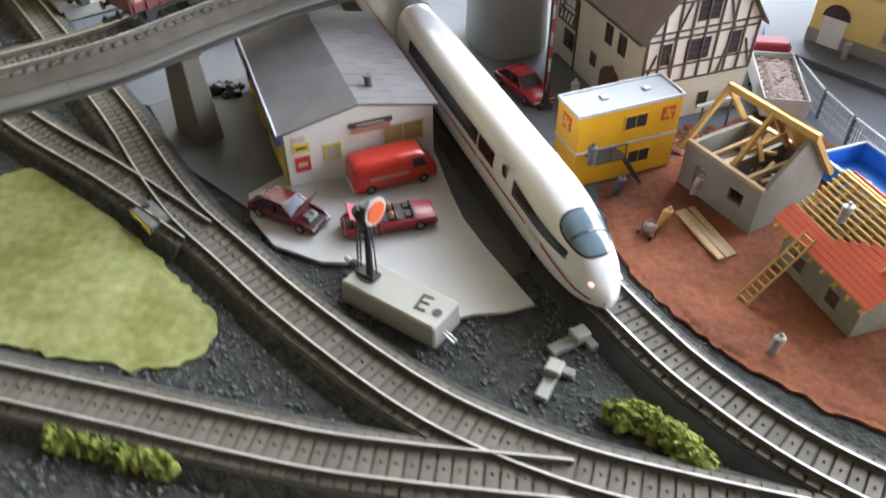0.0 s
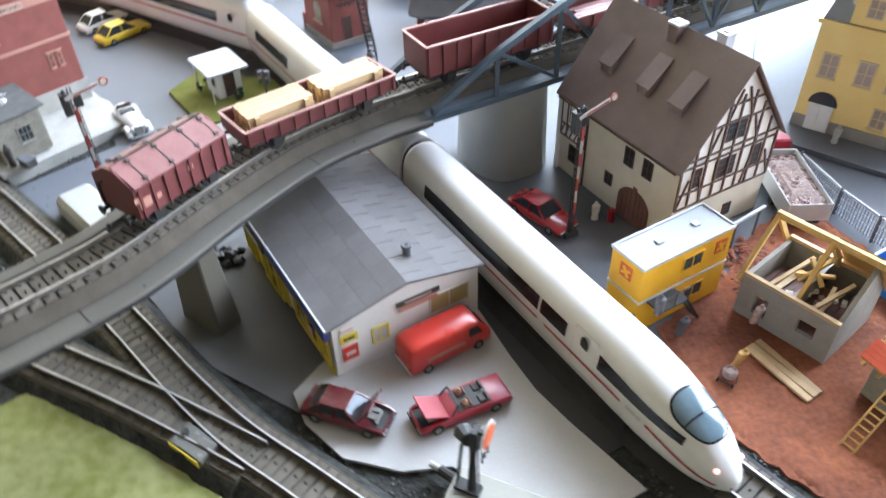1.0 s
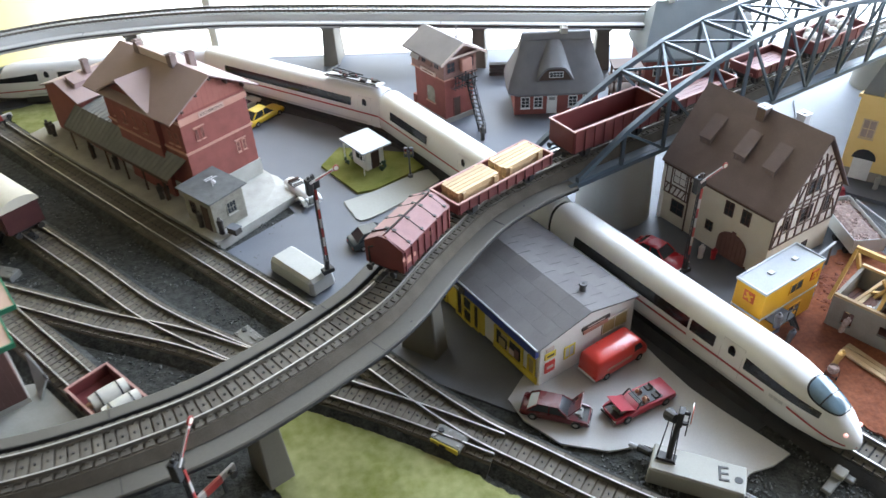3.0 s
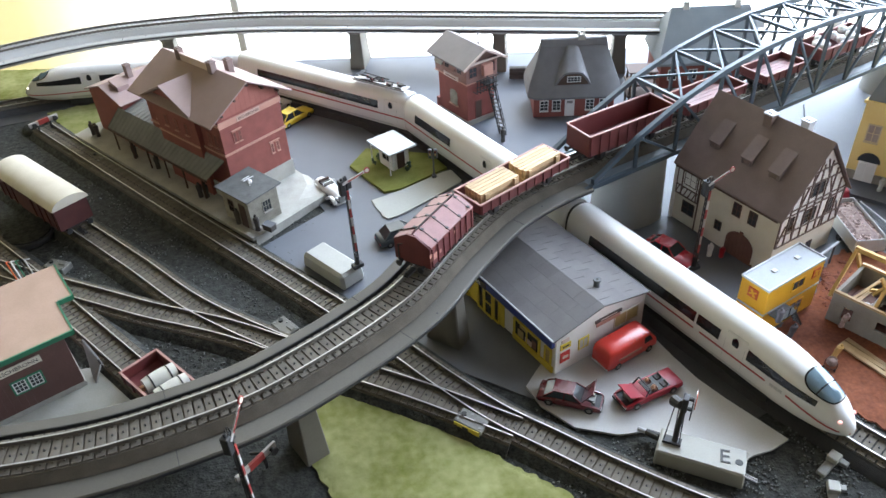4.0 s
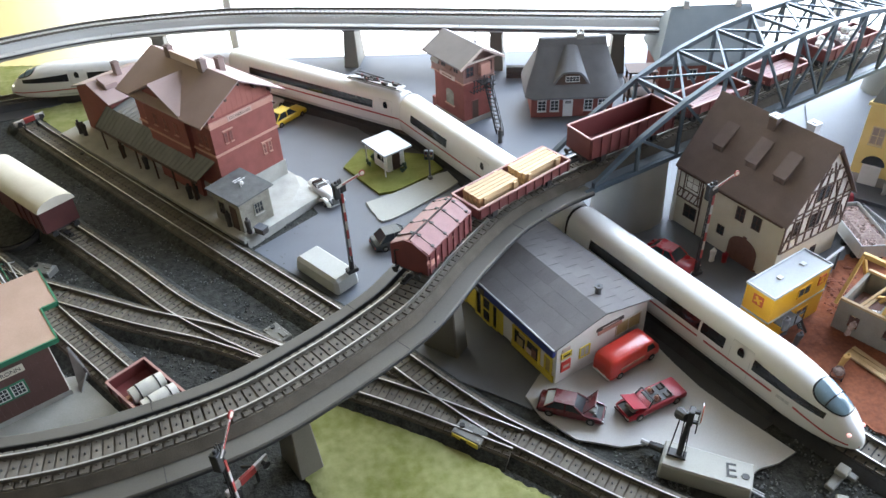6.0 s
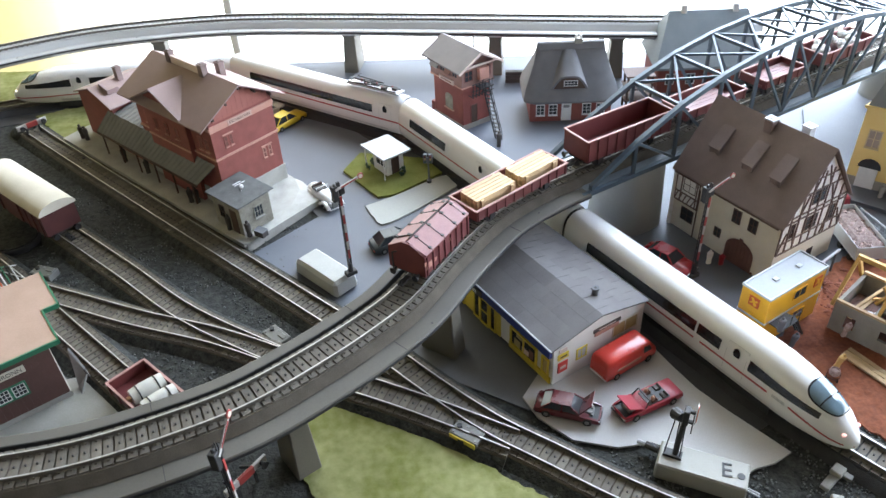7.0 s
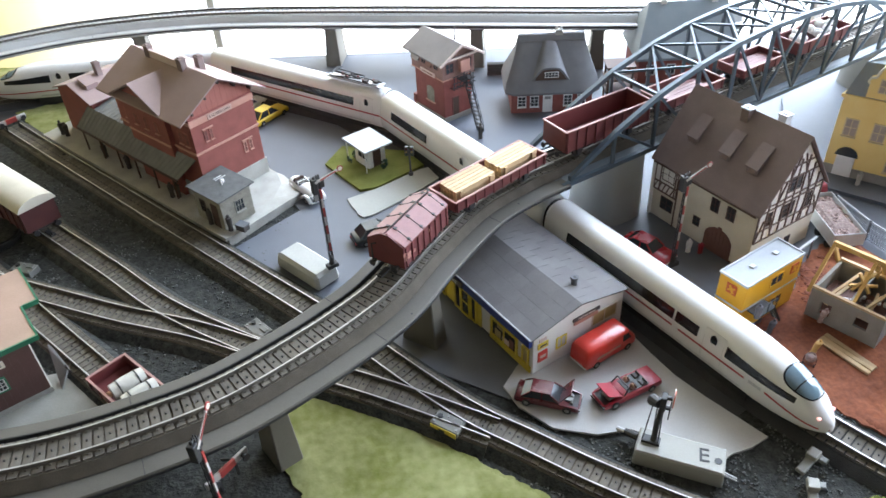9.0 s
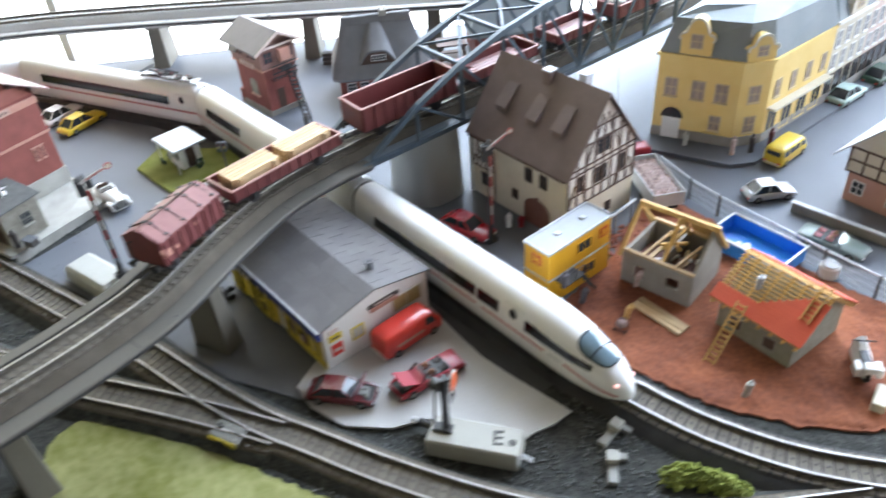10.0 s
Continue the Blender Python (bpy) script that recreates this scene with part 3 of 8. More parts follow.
sheet("lawn", [(-0.070, 0.972), (-0.093, 0.939), (-0.064, 0.877), (-0.046, 0.877), (0.010, 0.905), (-0.002, 0.939)], 0.0012, 0.004, "turf", "raised green turf round the kiosk", "grass", False)
sheet("pavement", [(-0.079, 0.866), (-0.074, 0.845), (-0.060, 0.830), (0.023, 0.879), (0.012, 0.900), (-0.047, 0.876)], 0.0012, 0.0028, "footpath", "pale concrete footpath beside the street", "pavement")
sheet("pavement", [(0.160, 0.488), (0.145, 0.483), (0.130, 0.482), (0.117, 0.478), (0.095, 0.50), (0.073, 0.519), (0.049, 0.521), (0.021, 0.535), (0.004, 0.560), (-0.001, 0.581), (0.014, 0.597), (0.06, 0.64), (0.108, 0.628), (0.112, 0.612), (0.119, 0.581), (0.126, 0.556), (0.137, 0.532), (0.147, 0.513)],
      0.0012, 0.003, "plaza", "pale grey concrete yard in front of the workshop", "pavement", False)

# ---- tracks ----
RAIL = 0.0103
LAID = []


def railway(name, points, label, z=0.0, bed="bed", group="tracks", kind="structure", left=0.0195, crest=0.0150, tie="sleeper"):
    path = spline(points, 0.0065)
    LAID.append(name)
    z += 0.00014 * len(LAID)  # crossing tracks lie a hair above one another
    t = thing(name, (0, 0, 0), 0, label, "railway track", group, kind)
    fine = spline(points, 0.004)
    if bed:
        part("track_bed", G().sweep([(left, z), (crest, z + 0.0062), (-0.0150, z + 0.0062), (-0.0200, z)], fine), M[bed], t, smooth=30)
        if z < 0.03:
            part("shoulder", G().sweep([(left + 0.0022, z - 0.0002), (crest + 0.0009, z + 0.0054), (crest - 0.0002, z + 0.0058), (left - 0.0014, z - 0.0002)], fine), M["ballast"] if bed == "bed" else M["dark_bed"], t, "loose dark ballast on the bed's slope", smooth=30)
            part("shoulder", G().sweep([(-0.0222, z - 0.0002), (-0.0159, z + 0.0054), (-0.0148, z + 0.0058), (-0.0186, z - 0.0002)], fine), M["ballast"] if bed == "bed" else M["dark_bed"], t, "loose dark ballast on the bed's slope", smooth=30)
    for s in (-1, 1):
        o = s * 0.0087
        part("rail", G().sweep([(o + 0.0011, z + 0.0066), (o + 0.0003, z + 0.0074), (o + 0.0006, z + 0.0096), (o + 0.0006, z + RAIL), (o - 0.0006, z + RAIL), (o - 0.0006, z + 0.0096), (o - 0.0003, z + 0.0074), (o - 0.0011, z + 0.0066)], fine), M["rail_side"], t, smooth=30)
        part("rail_head", G().sweep([(o + 0.00062, z + RAIL - 0.0004), (o + 0.0005, z + RAIL + 0.0001), (o - 0.0005, z + RAIL + 0.0001), (o - 0.00062, z + RAIL - 0.0004)], fine), M["rail_head"], t, "polished running surface, its glint partly painted pale", smooth=30)
    studs = G()
    for i in range(0, len(path) - 1):
        a, b = Vector(path[i]), Vector(path[i + 1])
        d = (b - a).normalized()
        ob = part("sleeper", SLEEPER[tie], None, t)
        ob.matrix_local = Matrix.Translation((a.x, a.y, z + 0.0064)) @ Matrix.Rotation(math.atan2(d.y, d.x), 4, "Z")
        studs.box((a.x, a.y, z + 0.0079), (0.0009, 0.0009, 0.0012), math.degrees(math.atan2(d.y, d.x)))
    part("contact_stud", studs, M["stud"], t, "row of small black contact studs", kind="stuff")
    return t


g = G().box((0, 0, 0.0004), (0.0053, 0.0275, 0.0010))
for s in (-1, 1):
    for k in (-1, 1):
        g.box((0, s * 0.0087 + k * 0.0016, 0.0014), (0.0012, 0.0009, 0.0010))
SLEEPER = {m: g.mesh("sleeper", M[m]) for m in ("sleeper", "viaduct_hazed")}

railway("track", [(-0.452, 1.138), (-0.412, 1.082), (-0.275, 0.895), (-0.136, 0.7075), (-0.096, 0.652), (-0.060, 0.597), (-0.030, 0.556), (0.0, 0.524), (0.035, 0.487), (0.079, 0.446), (0.117, 0.417), (0.160, 0.395), (0.205, 0.380), (0.28, 0.360)], "weathered grey railway track that passes the station platform")
railway("track", [(-0.52, 1.085), (-0.43, 0.969), (-0.368, 0.890), (-0.307, 0.812), (-0.254, 0.742), (-0.196, 0.684), (-0.145, 0.640), (-0.092, 0.600), (-0.055, 0.570), (-0.020, 0.540)], "weathered grey siding track that carries the covered wagon")
railway("track", [(-0.56, 0.94), (-0.47, 0.868), (-0.396, 0.814), (-0.339, 0.775), (-0.289, 0.741), (-0.225, 0.702), (-0.170, 0.660)], "weathered grey siding track that curves into the points")
railway("track", [(-0.47, 0.905), (-0.395, 0.808), (-0.348, 0.744), (-0.300, 0.679), (-0.25, 0.61)], "weathered grey siding track with the open wagon")
railway("track", [(-0.22, 0.475), (-0.15, 0.455), (-0.084, 0.437), (-0.03, 0.423), (0.023, 0.409), (0.065, 0.399), (0.110, 0.392), (0.165, 0.385)], "weathered grey track along the lawn")
railway("track", [(-0.60, 1.20), (-0.475, 1.222), (-0.33, 1.215), (-0.20, 1.170), (-0.008, 0.993), (0.045, 0.865), (0.096, 0.735), (0.150, 0.595), (0.1865, 0.509), (0.2155, 0.454), (0.2355, 0.426), (0.257, 0.4025), (0.28, 0.3835), (0.31, 0.364), (0.36, 0.34)], "bright railed main track under the white express train", bed="dark_bed")


EXPRESS = [(-0.60, 1.20), (-0.475, 1.222), (-0.33, 1.215), (-0.20, 1.170), (-0.008, 0.993), (0.045, 0.865), (0.096, 0.735), (0.150, 0.595), (0.176, 0.520)]
single("track_strip", G().sweep([(0.036, 0.0002), (0.036, 0.0008), (-0.046, 0.0008), (-0.046, 0.0002)], spline(EXPRESS, 0.008)), M["dark_strip"], "smooth charcoal painted strip under the express track", "ground", kind="structure")


def closure_box(place, rz, label):
    t = thing("point_motor", place, rz, label, "point motor", "point motors")
    part("housing", G().box((0, 0, 0.0035), (0.0230, 0.0135, 0.007)).box((0.006, 0.002, 0.0074), (0.008, 0.005, 0.0012)), M["motor_dark"], t, bevel=0.0006)
    for x, y in ((-0.009, -0.004), (-0.002, 0.004), (0.009, -0.004)):
        part("screw", G().rod((x, y, 0.0068), (x, y, 0.0075), 0.0011, 8), M["motor_grey"], t, "small steel screw")
    part("lever", G().rod((-0.007, 0.001, 0.006), (-0.007, 0.001, 0.0088), 0.002, 10), M["black"], t)
    return t


# ---- viaducts ----
DECK = 0.072
VIA = [(-0.62, 0.60), (-0.50, 0.565), (-0.40, 0.547), (-0.331, 0.541), (-0.2845, 0.541), (-0.2365, 0.5485), (-0.19, 0.561), (-0.139, 0.5865), (-0.1, 0.611), (-0.075, 0.631), (-0.038, 0.671), (0.010, 0.715), (0.056, 0.741), (0.0935, 0.7555)]


def viaduct(name, points, deck, half, label, plastic="viaduct"):
    t = thing(name, (0, 0, 0), 0, label, "viaduct", kind="structure")
    path = spline(points, 0.006)
    part("deck", G().sweep([(half - 0.005, deck - 0.0075), (half - 0.004, deck - 0.004), (half - 0.004, deck + 0.0038), (half - 0.005, deck + 0.0045), (0.0214, deck + 0.0045), (0.0214, deck - 0.003), (0.0140, deck - 0.003), (0.0140, deck), (-0.0200, deck), (-0.0206, deck + 0.0008), (-half + 0.0012, deck + 0.0008), (-half + 0.0004, deck), (-half + 0.0004, deck - 0.0026), (-half + 0.004, deck - 0.0034), (-half + 0.006, deck - 0.0075)], path), M[plastic], t, smooth=30)
    # shade inside the gap is painted as a black lining, greyer at the rear
    part("slot", G().sweep([(0.0215, deck - 0.0029), (0.0215, deck + 0.0043), (0.0206, deck + 0.0043), (0.0206, deck - 0.0024), (0.0141, deck - 0.0024), (0.0141, deck - 0.0029)], path), M["black" if plastic == "viaduct" else "motor_grey"], t, "slot beside the track, its shade painted as a dark lining")
    for i in range(12, len(path) - 6, 26):
        a, b = Vector(path[i]), Vector(path[i + 1])
        d = (b - a).normalized()
        n = Vector((-d.y, d.x))
        for o0, o1, z in ((-half + 0.0010, -0.0208, deck + 0.0008), (0.0216, half - 0.0042, deck + 0.0045)):
            p, q = a + n * o0, a + n * o1
            part("joint", G().bar((p.x, p.y, z), (q.x, q.y, z), 0.0005, 0.0003), M["black"], t)
        p = a + d * 0.030 - n * (half - 0.006)
        part("screw_hole", G().rod((p.x, p.y, deck + 0.0004), (p.x, p.y, deck + 0.0010), 0.0008, 10), M["black"], t)
    part("edge_seam", G().sweep([(-half - 0.0001, deck - 0.0026), (-half - 0.0001, deck - 0.0006), (-half + 0.0004, deck - 0.0006), (-half + 0.0004, deck - 0.0026)], path), M["black"], t, "black outer edge strip")
    part("edge_seam", G().sweep([(half - 0.0034, deck - 0.0030), (half - 0.0034, deck - 0.0016), (half - 0.004, deck - 0.0016), (half - 0.004, deck - 0.0030)], path), M["black"], t)
    return t


viaduct("viaduct", VIA, DECK, 0.034, "smooth grey plastic railway viaduct that curves over the yard")
railway("track", VIA, "railway track with grey sleepers on the viaduct", DECK, group="viaduct tracks", left=0.0141, crest=0.0139)


def pier(place, rz, height, wide=0.05, deep=0.016, label="tapered grey plastic viaduct pier"):
    t = thing("viaduct_pier", place, rz, label, "pier", "viaduct piers", "structure")
    part("shaft", G().box((0, 0, height / 2), (deep * 1.7, wide * 1.25, height), 0, None, 0.72), M["pier"], t, bevel=0.001)
    part("cap", G().box((0, 0, height - 0.002), (deep * 1.5, wide * 1.1, 0.004)), M["pier"], t, bevel=0.0008)
    return t


pier((-0.046, 0.650, 0), 45, DECK - 0.008, 0.026, 0.010)
pier((-0.167, 0.567, 0), 25, DECK - 0.008, 0.023, 0.011)
pier((-0.38, 0.547, 0), -10, DECK - 0.008, 0.032, 0.012)

REAR = [(-0.70, 1.13), (-0.56, 1.225), (-0.42, 1.272), (-0.31, 1.278), (-0.19, 1.262), (-0.045, 1.215), (0.13, 1.150), (0.29, 1.090), (0.45, 1.035)]
# the rear deck, track bed and sleepers all carry the painted glare
viaduct("viaduct", REAR, 0.062, 0.030, "long grey plastic viaduct along the back, paled in colour for window glare", "viaduct_hazed")
railway("track", REAR, "railway track on the rear viaduct, bed and sleepers paled for glare", 0.062, "viaduct_hazed", "viaduct tracks", left=0.0141, crest=0.0139, tie="viaduct_hazed")
for x, y, r in ((-0.30, 1.277, 0), (-0.044, 1.215, -20), (0.139, 1.147, -20), (0.285, 1.092, -20)):
    pier((x, y, 0), r, 0.054, 0.036, 0.012, "slim dark grey pier of the rear viaduct")

# ---- arched truss bridge ----
A0, AD = Vector((0.104, 0.728)), Vector((0.9426, 0.334))
AN = Vector((-0.334, 0.9426))
SPAN, RISE, WIDTH = 0.54, 0.073, 0.059


def on_truss(s, w, z):
    p = A0 + AD * s + AN * w
    return (p.x, p.y, z)


def crown(s):
    u = abs((s - SPAN / 2) / (SPAN / 2))
    return 0.0765 + RISE * (1 - u ** 2.35)


bridge = thing("truss_bridge", (0, 0, 0), 0, "blue-grey steel arched truss bridge carrying the freight train", "bridge")
PANEL = 11
for w in (0.0, WIDTH):
    g = G()
    steps = [SPAN * k / PANEL for k in range(PANEL + 1)]
    rings = []
    for a in steps:
        p, q = Vector(on_truss(a, w, crown(a))), 0.0024
        rings.append([tuple(p + Vector((AN.x * i * 0.0021, AN.y * i * 0.0021, j * q))) for i, j in ((-1, -1), (1, -1), (1, 1), (-1, 1))])
    part("top_chord", g.loft(rings), M["truss"], bridge)
    part("bottom_chord", G().bar(on_truss(-0.008, w, 0.0712), on_truss(SPAN + 0.008, w, 0.0712), 0.0034, 0.0042), M["truss"], bridge)
    for k in range(1, PANEL):
        s = steps[k]
        part("post", G().bar(on_truss(s, w, 0.0725), on_truss(s, w, crown(s)), 0.0028, 0.0028), M["truss"], bridge)
        n = steps[k + 1] if k <= PANEL // 2 else steps[k - 1]
        part("diagonal", G().bar(on_truss(n, w, 0.0730), on_truss(s, w, crown(s)), 0.0022, 0.0022), M["truss"], bridge)
for k in range(2, PANEL - 1):
    s = SPAN * k / PANEL
    part("cross_strut", G().bar(on_truss(s, 0, crown(s)), on_truss(s, WIDTH, crown(s)), 0.003, 0.003), M["truss"], bridge)
    if k < PANEL - 2:
        n = SPAN * (k + 1) / PANEL
        part("cross_brace", G().bar(on_truss(s, 0, crown(s)), on_truss(n, WIDTH, crown(n)), 0.002, 0.002), M["truss"], bridge)
        part("cross_brace", G().bar(on_truss(s, WIDTH, crown(s)), on_truss(n, 0, crown(n)), 0.002, 0.002), M["truss"], bridge)
path = [on_truss(s, WIDTH / 2, 0)[:2] for s in (-0.008, SPAN + 0.05)]
part("deck", G().sweep([(WIDTH / 2 - 0.003, 0.0695), (WIDTH / 2 - 0.003, 0.0725), (-WIDTH / 2 + 0.003, 0.0725), (-WIDTH / 2 + 0.003, 0.0695)], path), M["deck_blue"], bridge, "flat blue-grey bridge floor")
railway("track", [on_truss(s, WIDTH / 2 + 0.001, 0)[:2] for s in (-0.01, 0.15, 0.3, SPAN)], "railway track inside the truss bridge", DECK, group="viaduct tracks")


def bridge_pier(s, label):
    c = on_truss(s, WIDTH / 2, 0)
    t = thing("bridge_pier", c, math.degrees(math.atan2(AD.y, AD.x)), label, "pier", "bridge piers", "structure")
    rings = []
    for z, k in ((0, 1.0), (0.060, 0.93), (0.0688, 0.93)):
        rings.append([(0.030 * k * (abs(math.cos(a)) ** 0.6) * (1 if math.cos(a) > 0 else -1), 0.034 * k * math.sin(a), z) for a in [math.tau * i / 24 for i in range(24)]])
    part("shaft", G().loft(rings), M["pier_light"], t, smooth=40)
    return t


bridge_pier(0.075, "broad rounded grey plastic bridge pier")
bridge_pier(0.505, "broad rounded grey plastic bridge pier")

# ---- trains ----
def heading(a, b):
    return math.degrees(math.atan2(b[1] - a[1], b[0] - a[0]))


SECTION = [(0.0134, 0.0012), (0.0153, 0.0050), (0.0160, 0.011), (0.0161, 0.018), (0.0158, 0.025), (0.0149, 0.031), (0.0130, 0.0360), (0.0100, 0.0395), (0.0060, 0.0417), (0.0, 0.0425)]


def side_at(z):
    """Half width of the express train's body at the height z."""
    for (w0, z0), (w1, z1) in zip(SECTION, SECTION[1:]):
        if z0 <= z <= z1:
            return lerp(w0, w1, (z - z0) / (z1 - z0))
    return SECTION[0][0]


def nose_scale(d):
    """Shrink of width and height at d behind the tip of the nose."""
    w = (1 - (1 - min(1.0, d / 0.064)) ** 2.1) ** 0.5
    h = 0.22 + 0.78 * math.sin(min(1.0, d / 0.080) * math.pi / 2) ** 0.78
    return max(0.06, w), h


def nose_x(d):
    """Distance of a nose ring behind the car's nominal end: the tip is blunt."""
    return 0.0075 + d * 0.0165 / 0.024 if d < 0.024 else d


def nose_lift(d):
    """Rise of the nose's lower lip at d behind its tip."""
    return 0.0048 * max(0.0, 1 - d / 0.055) ** 1.4


def body_ring(x, w=1.0, h=1.0, lift=0.0):
    half = [(a * w, 0.0035 + (z - 0.0035) * h + lift * max(0.0, 1 - z / 0.034)) for a, z in SECTION]
    return [(x, -a, z) for a, z in half] + [(x, a, z) for a, z in half[-2::-1]]


def flank(x, z, side, out, tip):
    """A point on the body's flank at its true height; tip is the x of the nose, towards which the body narrows."""
    if tip is None or tip - x > 0.085:
        return (x, side * (side_at(z) + out), z)
    back = tip - x
    w, h = nose_scale(back if back > 0.024 else max(0.0, (back - 0.0075) / 0.6875))
    z = min(z, 0.0035 + 0.0345 * h)
    return (x, side * (side_at(0.0035 + (z - 0.0035) / h) * w + out), z)


def strip(g, x0, x1, z0, z1, side, out=0.00025, tip=None, end=None):
    """A thin panel on the flank of the body; end gives its lower and upper edge at x1."""
    e0, e1 = end or (z0, z1)
    n = max(2, int((x1 - x0) / 0.006))
    cols = []
    for i in range(n + 1):
        a, b = lerp(z0, e0, i / n), lerp(z1, e1, i / n)
        cols.append([flank(lerp(x0, x1, i / n), lerp(a, b, k / 3), side, out, tip) for k in range(4)])
    v = [p for c in cols for p in c]
    v += [(x, y - side * 0.0006, z) for x, y, z in v]
    m = len(cols) * 4
    f = []
    for i in range(n):
        for k in range(3):
            a = i * 4 + k
            f += [(a, a + 4, a + 5, a + 1), (a + m, a + 1 + m, a + 5 + m, a + 4 + m)]
    return g.add(v, f)


def express_car(a, b, label, windows, doors, nose=False, lamps="lamp_red", gaps=()):
    """A car from its front end a to its rear end b; windows and doors are measured from the front."""
    length = (Vector(b) - Vector(a)).length
    t = thing("express_train_car", (*b, RAIL), heading(b, a), label, "train car", "cars of the white express train")
    X = length
    rings = []
    if nose:
        for d in (0.0, 0.001, 0.003, 0.006, 0.010, 0.015, 0.021, 0.028, 0.036, 0.046, 0.058, 0.072, 0.085):
            rings.append(body_ring(X - nose_x(d), *nose_scale(d), nose_lift(d)))
    else:
        rings += [body_ring(X - 0.002, 0.94, 0.97), body_ring(X - 0.0035, 0.985, 0.99), body_ring(X - 0.006)]
    for k in range(1, 10):
        rings.append(body_ring(lerp(X - (0.085 if nose else 0.006), 0.006, k / 9)))
    rings += [body_ring(0.0035, 0.985, 0.99), body_ring(0.002, 0.94, 0.97)]
    part("body", G().loft(rings), M["ice"], t, smooth=50)
    for side in (-1, 1):
        for x0, x1, taper in windows:
            part("window_band", strip(G(), X - x1, X - x0, 0.0222, 0.0316, side, 0.0004, X if nose else None, (0.0225, 0.0268) if taper else None), M["window_black"], t)
        lo = 0.008 if nose else 0.004
        cuts = sorted(gaps)
        at = lo
        for c0, c1 in cuts + [(length - 0.004, length)]:
            if c0 - at > 0.004:
                part("stripe", strip(G(), X - c0, X - at, 0.0160, 0.0178, side, 0.00045, X if nose else None, (0.0092, 0.0104) if nose and at < 0.03 else None), M["red_stripe"], t, "thin red stripe")
            at = c1
        for c0, c1 in gaps[:1]:
            for k in range(3):
                at = lerp(c0 + 0.003, c1 - 0.007, k / 2)
                part("emblem_bar", strip(G(), X - at - 0.0032, X - at, 0.0155, 0.0182, side, 0.0003, X), M["ice_grey"], t, "faint grey emblem")
        for d in doors:
            door = part("door", strip(G(), X - d - 0.0085, X - d + 0.0085, 0.0095, 0.0350, side, 0.00018), M["ice"], t)
            for e in (-0.0087, 0.0087):
                part("door_seam", strip(G(), X - d + e - 0.0002, X - d + e + 0.0002, 0.0095, 0.0350, side, 0.00022), M["ice_grey"], door)
            part("door_seam", strip(G(), X - d - 0.0087, X - d + 0.0087, 0.0348, 0.0352, side, 0.00022), M["ice_grey"], door)
            g = G()
            y = side * (side_at(0.029) + 0.0006)
            g.add([(X - d + 0.0030 * math.cos(q) * (1.0), y, 0.0290 + 0.0050 * math.sin(q)) for q in [math.tau * k / 16 for k in range(16)]], [tuple(range(16))])
            part("door_window", g, M["window_black"], door)
        # black strip added below the floor; it covers the sleeper ends from view
        part("underfloor_strip", G().box((X / 2 - (0.022 if nose else 0), side * 0.0128, -0.0010), (X - (0.085 if nose else 0.03), 0.0016, 0.0092)), M["black"], t, "black strip added below the floor to hide the sleepers")
        part("skirt", strip(G(), 0.02, X - (0.07 if nose else 0.02), 0.0036, 0.0064, side, 0.0002), M["ice_grey"], t)
    for x in (0.05, X - 0.06):
        g = G().box((x, 0, 0.0045), (0.034, 0.020, 0.005))
        for k in (-0.011, 0.011):
            for s in (-1, 1):
                g.rod((x + k, s * 0.0075, 0.0048), (x + k, s * 0.0097, 0.0048), 0.0048, 14)
        part("bogie", g, M["black"], t)
    part("gangway", G().loft([body_ring(-0.0035, 0.86, 0.93), body_ring(0.003, 0.86, 0.93)]), M["black"], t)
    if not nose:
        part("gangway", G().loft([body_ring(X - 0.003, 0.86, 0.93), body_ring(X + 0.0015, 0.86, 0.93)]), M["black"], t)
    if nose:
        # wrapped windscreen with a dark rim
        def on_nose(d, q, out):
            w, h = nose_scale(d)
            i = (q + 1) / 2 * (2 * len(SECTION) - 2)
            ring = body_ring(X - nose_x(d), w, h, nose_lift(d))
            k = min(int(i), len(ring) - 2)
            p = Vector(ring[k]).lerp(Vector(ring[k + 1]), i - k)
            return p + Vector((0.45, 0.35 * (1 if q > 0 else -1) * abs(q), 1)).normalized() * out
        for nm, scale, out, m in (("windscreen_rim", 1.06, 0.00035, "window_black"), ("windscreen", 0.97, 0.0006, "screen")):
            g, rows = G(), []
            for r in (0.02, 0.25, 0.5, 0.7, 0.85, 0.95, 1.0):
                ring = []
                for k in range(36):
                    c, s = math.cos(k * math.tau / 36), math.sin(k * math.tau / 36)
                    c, s = abs(c) ** 0.8 * (1 if c > 0 else -1), abs(s) ** 0.8 * (1 if s > 0 else -1)
                    d = 0.0345 + 0.0125 * scale * r * c
                    ring.append(tuple(on_nose(d, 0.335 * scale * r * s * lerp(0.72, 1.0, (c + 1) / 2), out)))
                rows.append(ring)
            part(nm, g.loft(rows, caps=False), M[m], t, smooth=60)
        g = G()
        rings = []
        for k in range(11):
            p = on_nose(0.0345, 0.30 * (-1 + 2 * k / 10), 0.0007)
            rings.append([tuple(p + Vector((a * 0.0004, 0, b * 0.0003))) for a, b in ((-1, -1), (1, -1), (1, 1), (-1, 1))])
        g.loft(rings)
        part("windscreen_bar", g, M["window_black"], t)
        for s in (-1, 1):
            part("headlight", G().ball(on_nose(0.0110, s * 0.34, 0.0001), 0.0015, 12, 8, 0.8), M[lamps], t, "small lit lamp")
        part("front_coupler_cover", G().ball((X - 0.0105, 0, 0.0085), 0.0030, 12, 6, 0.5), M["ice_grey"], t)
    return t


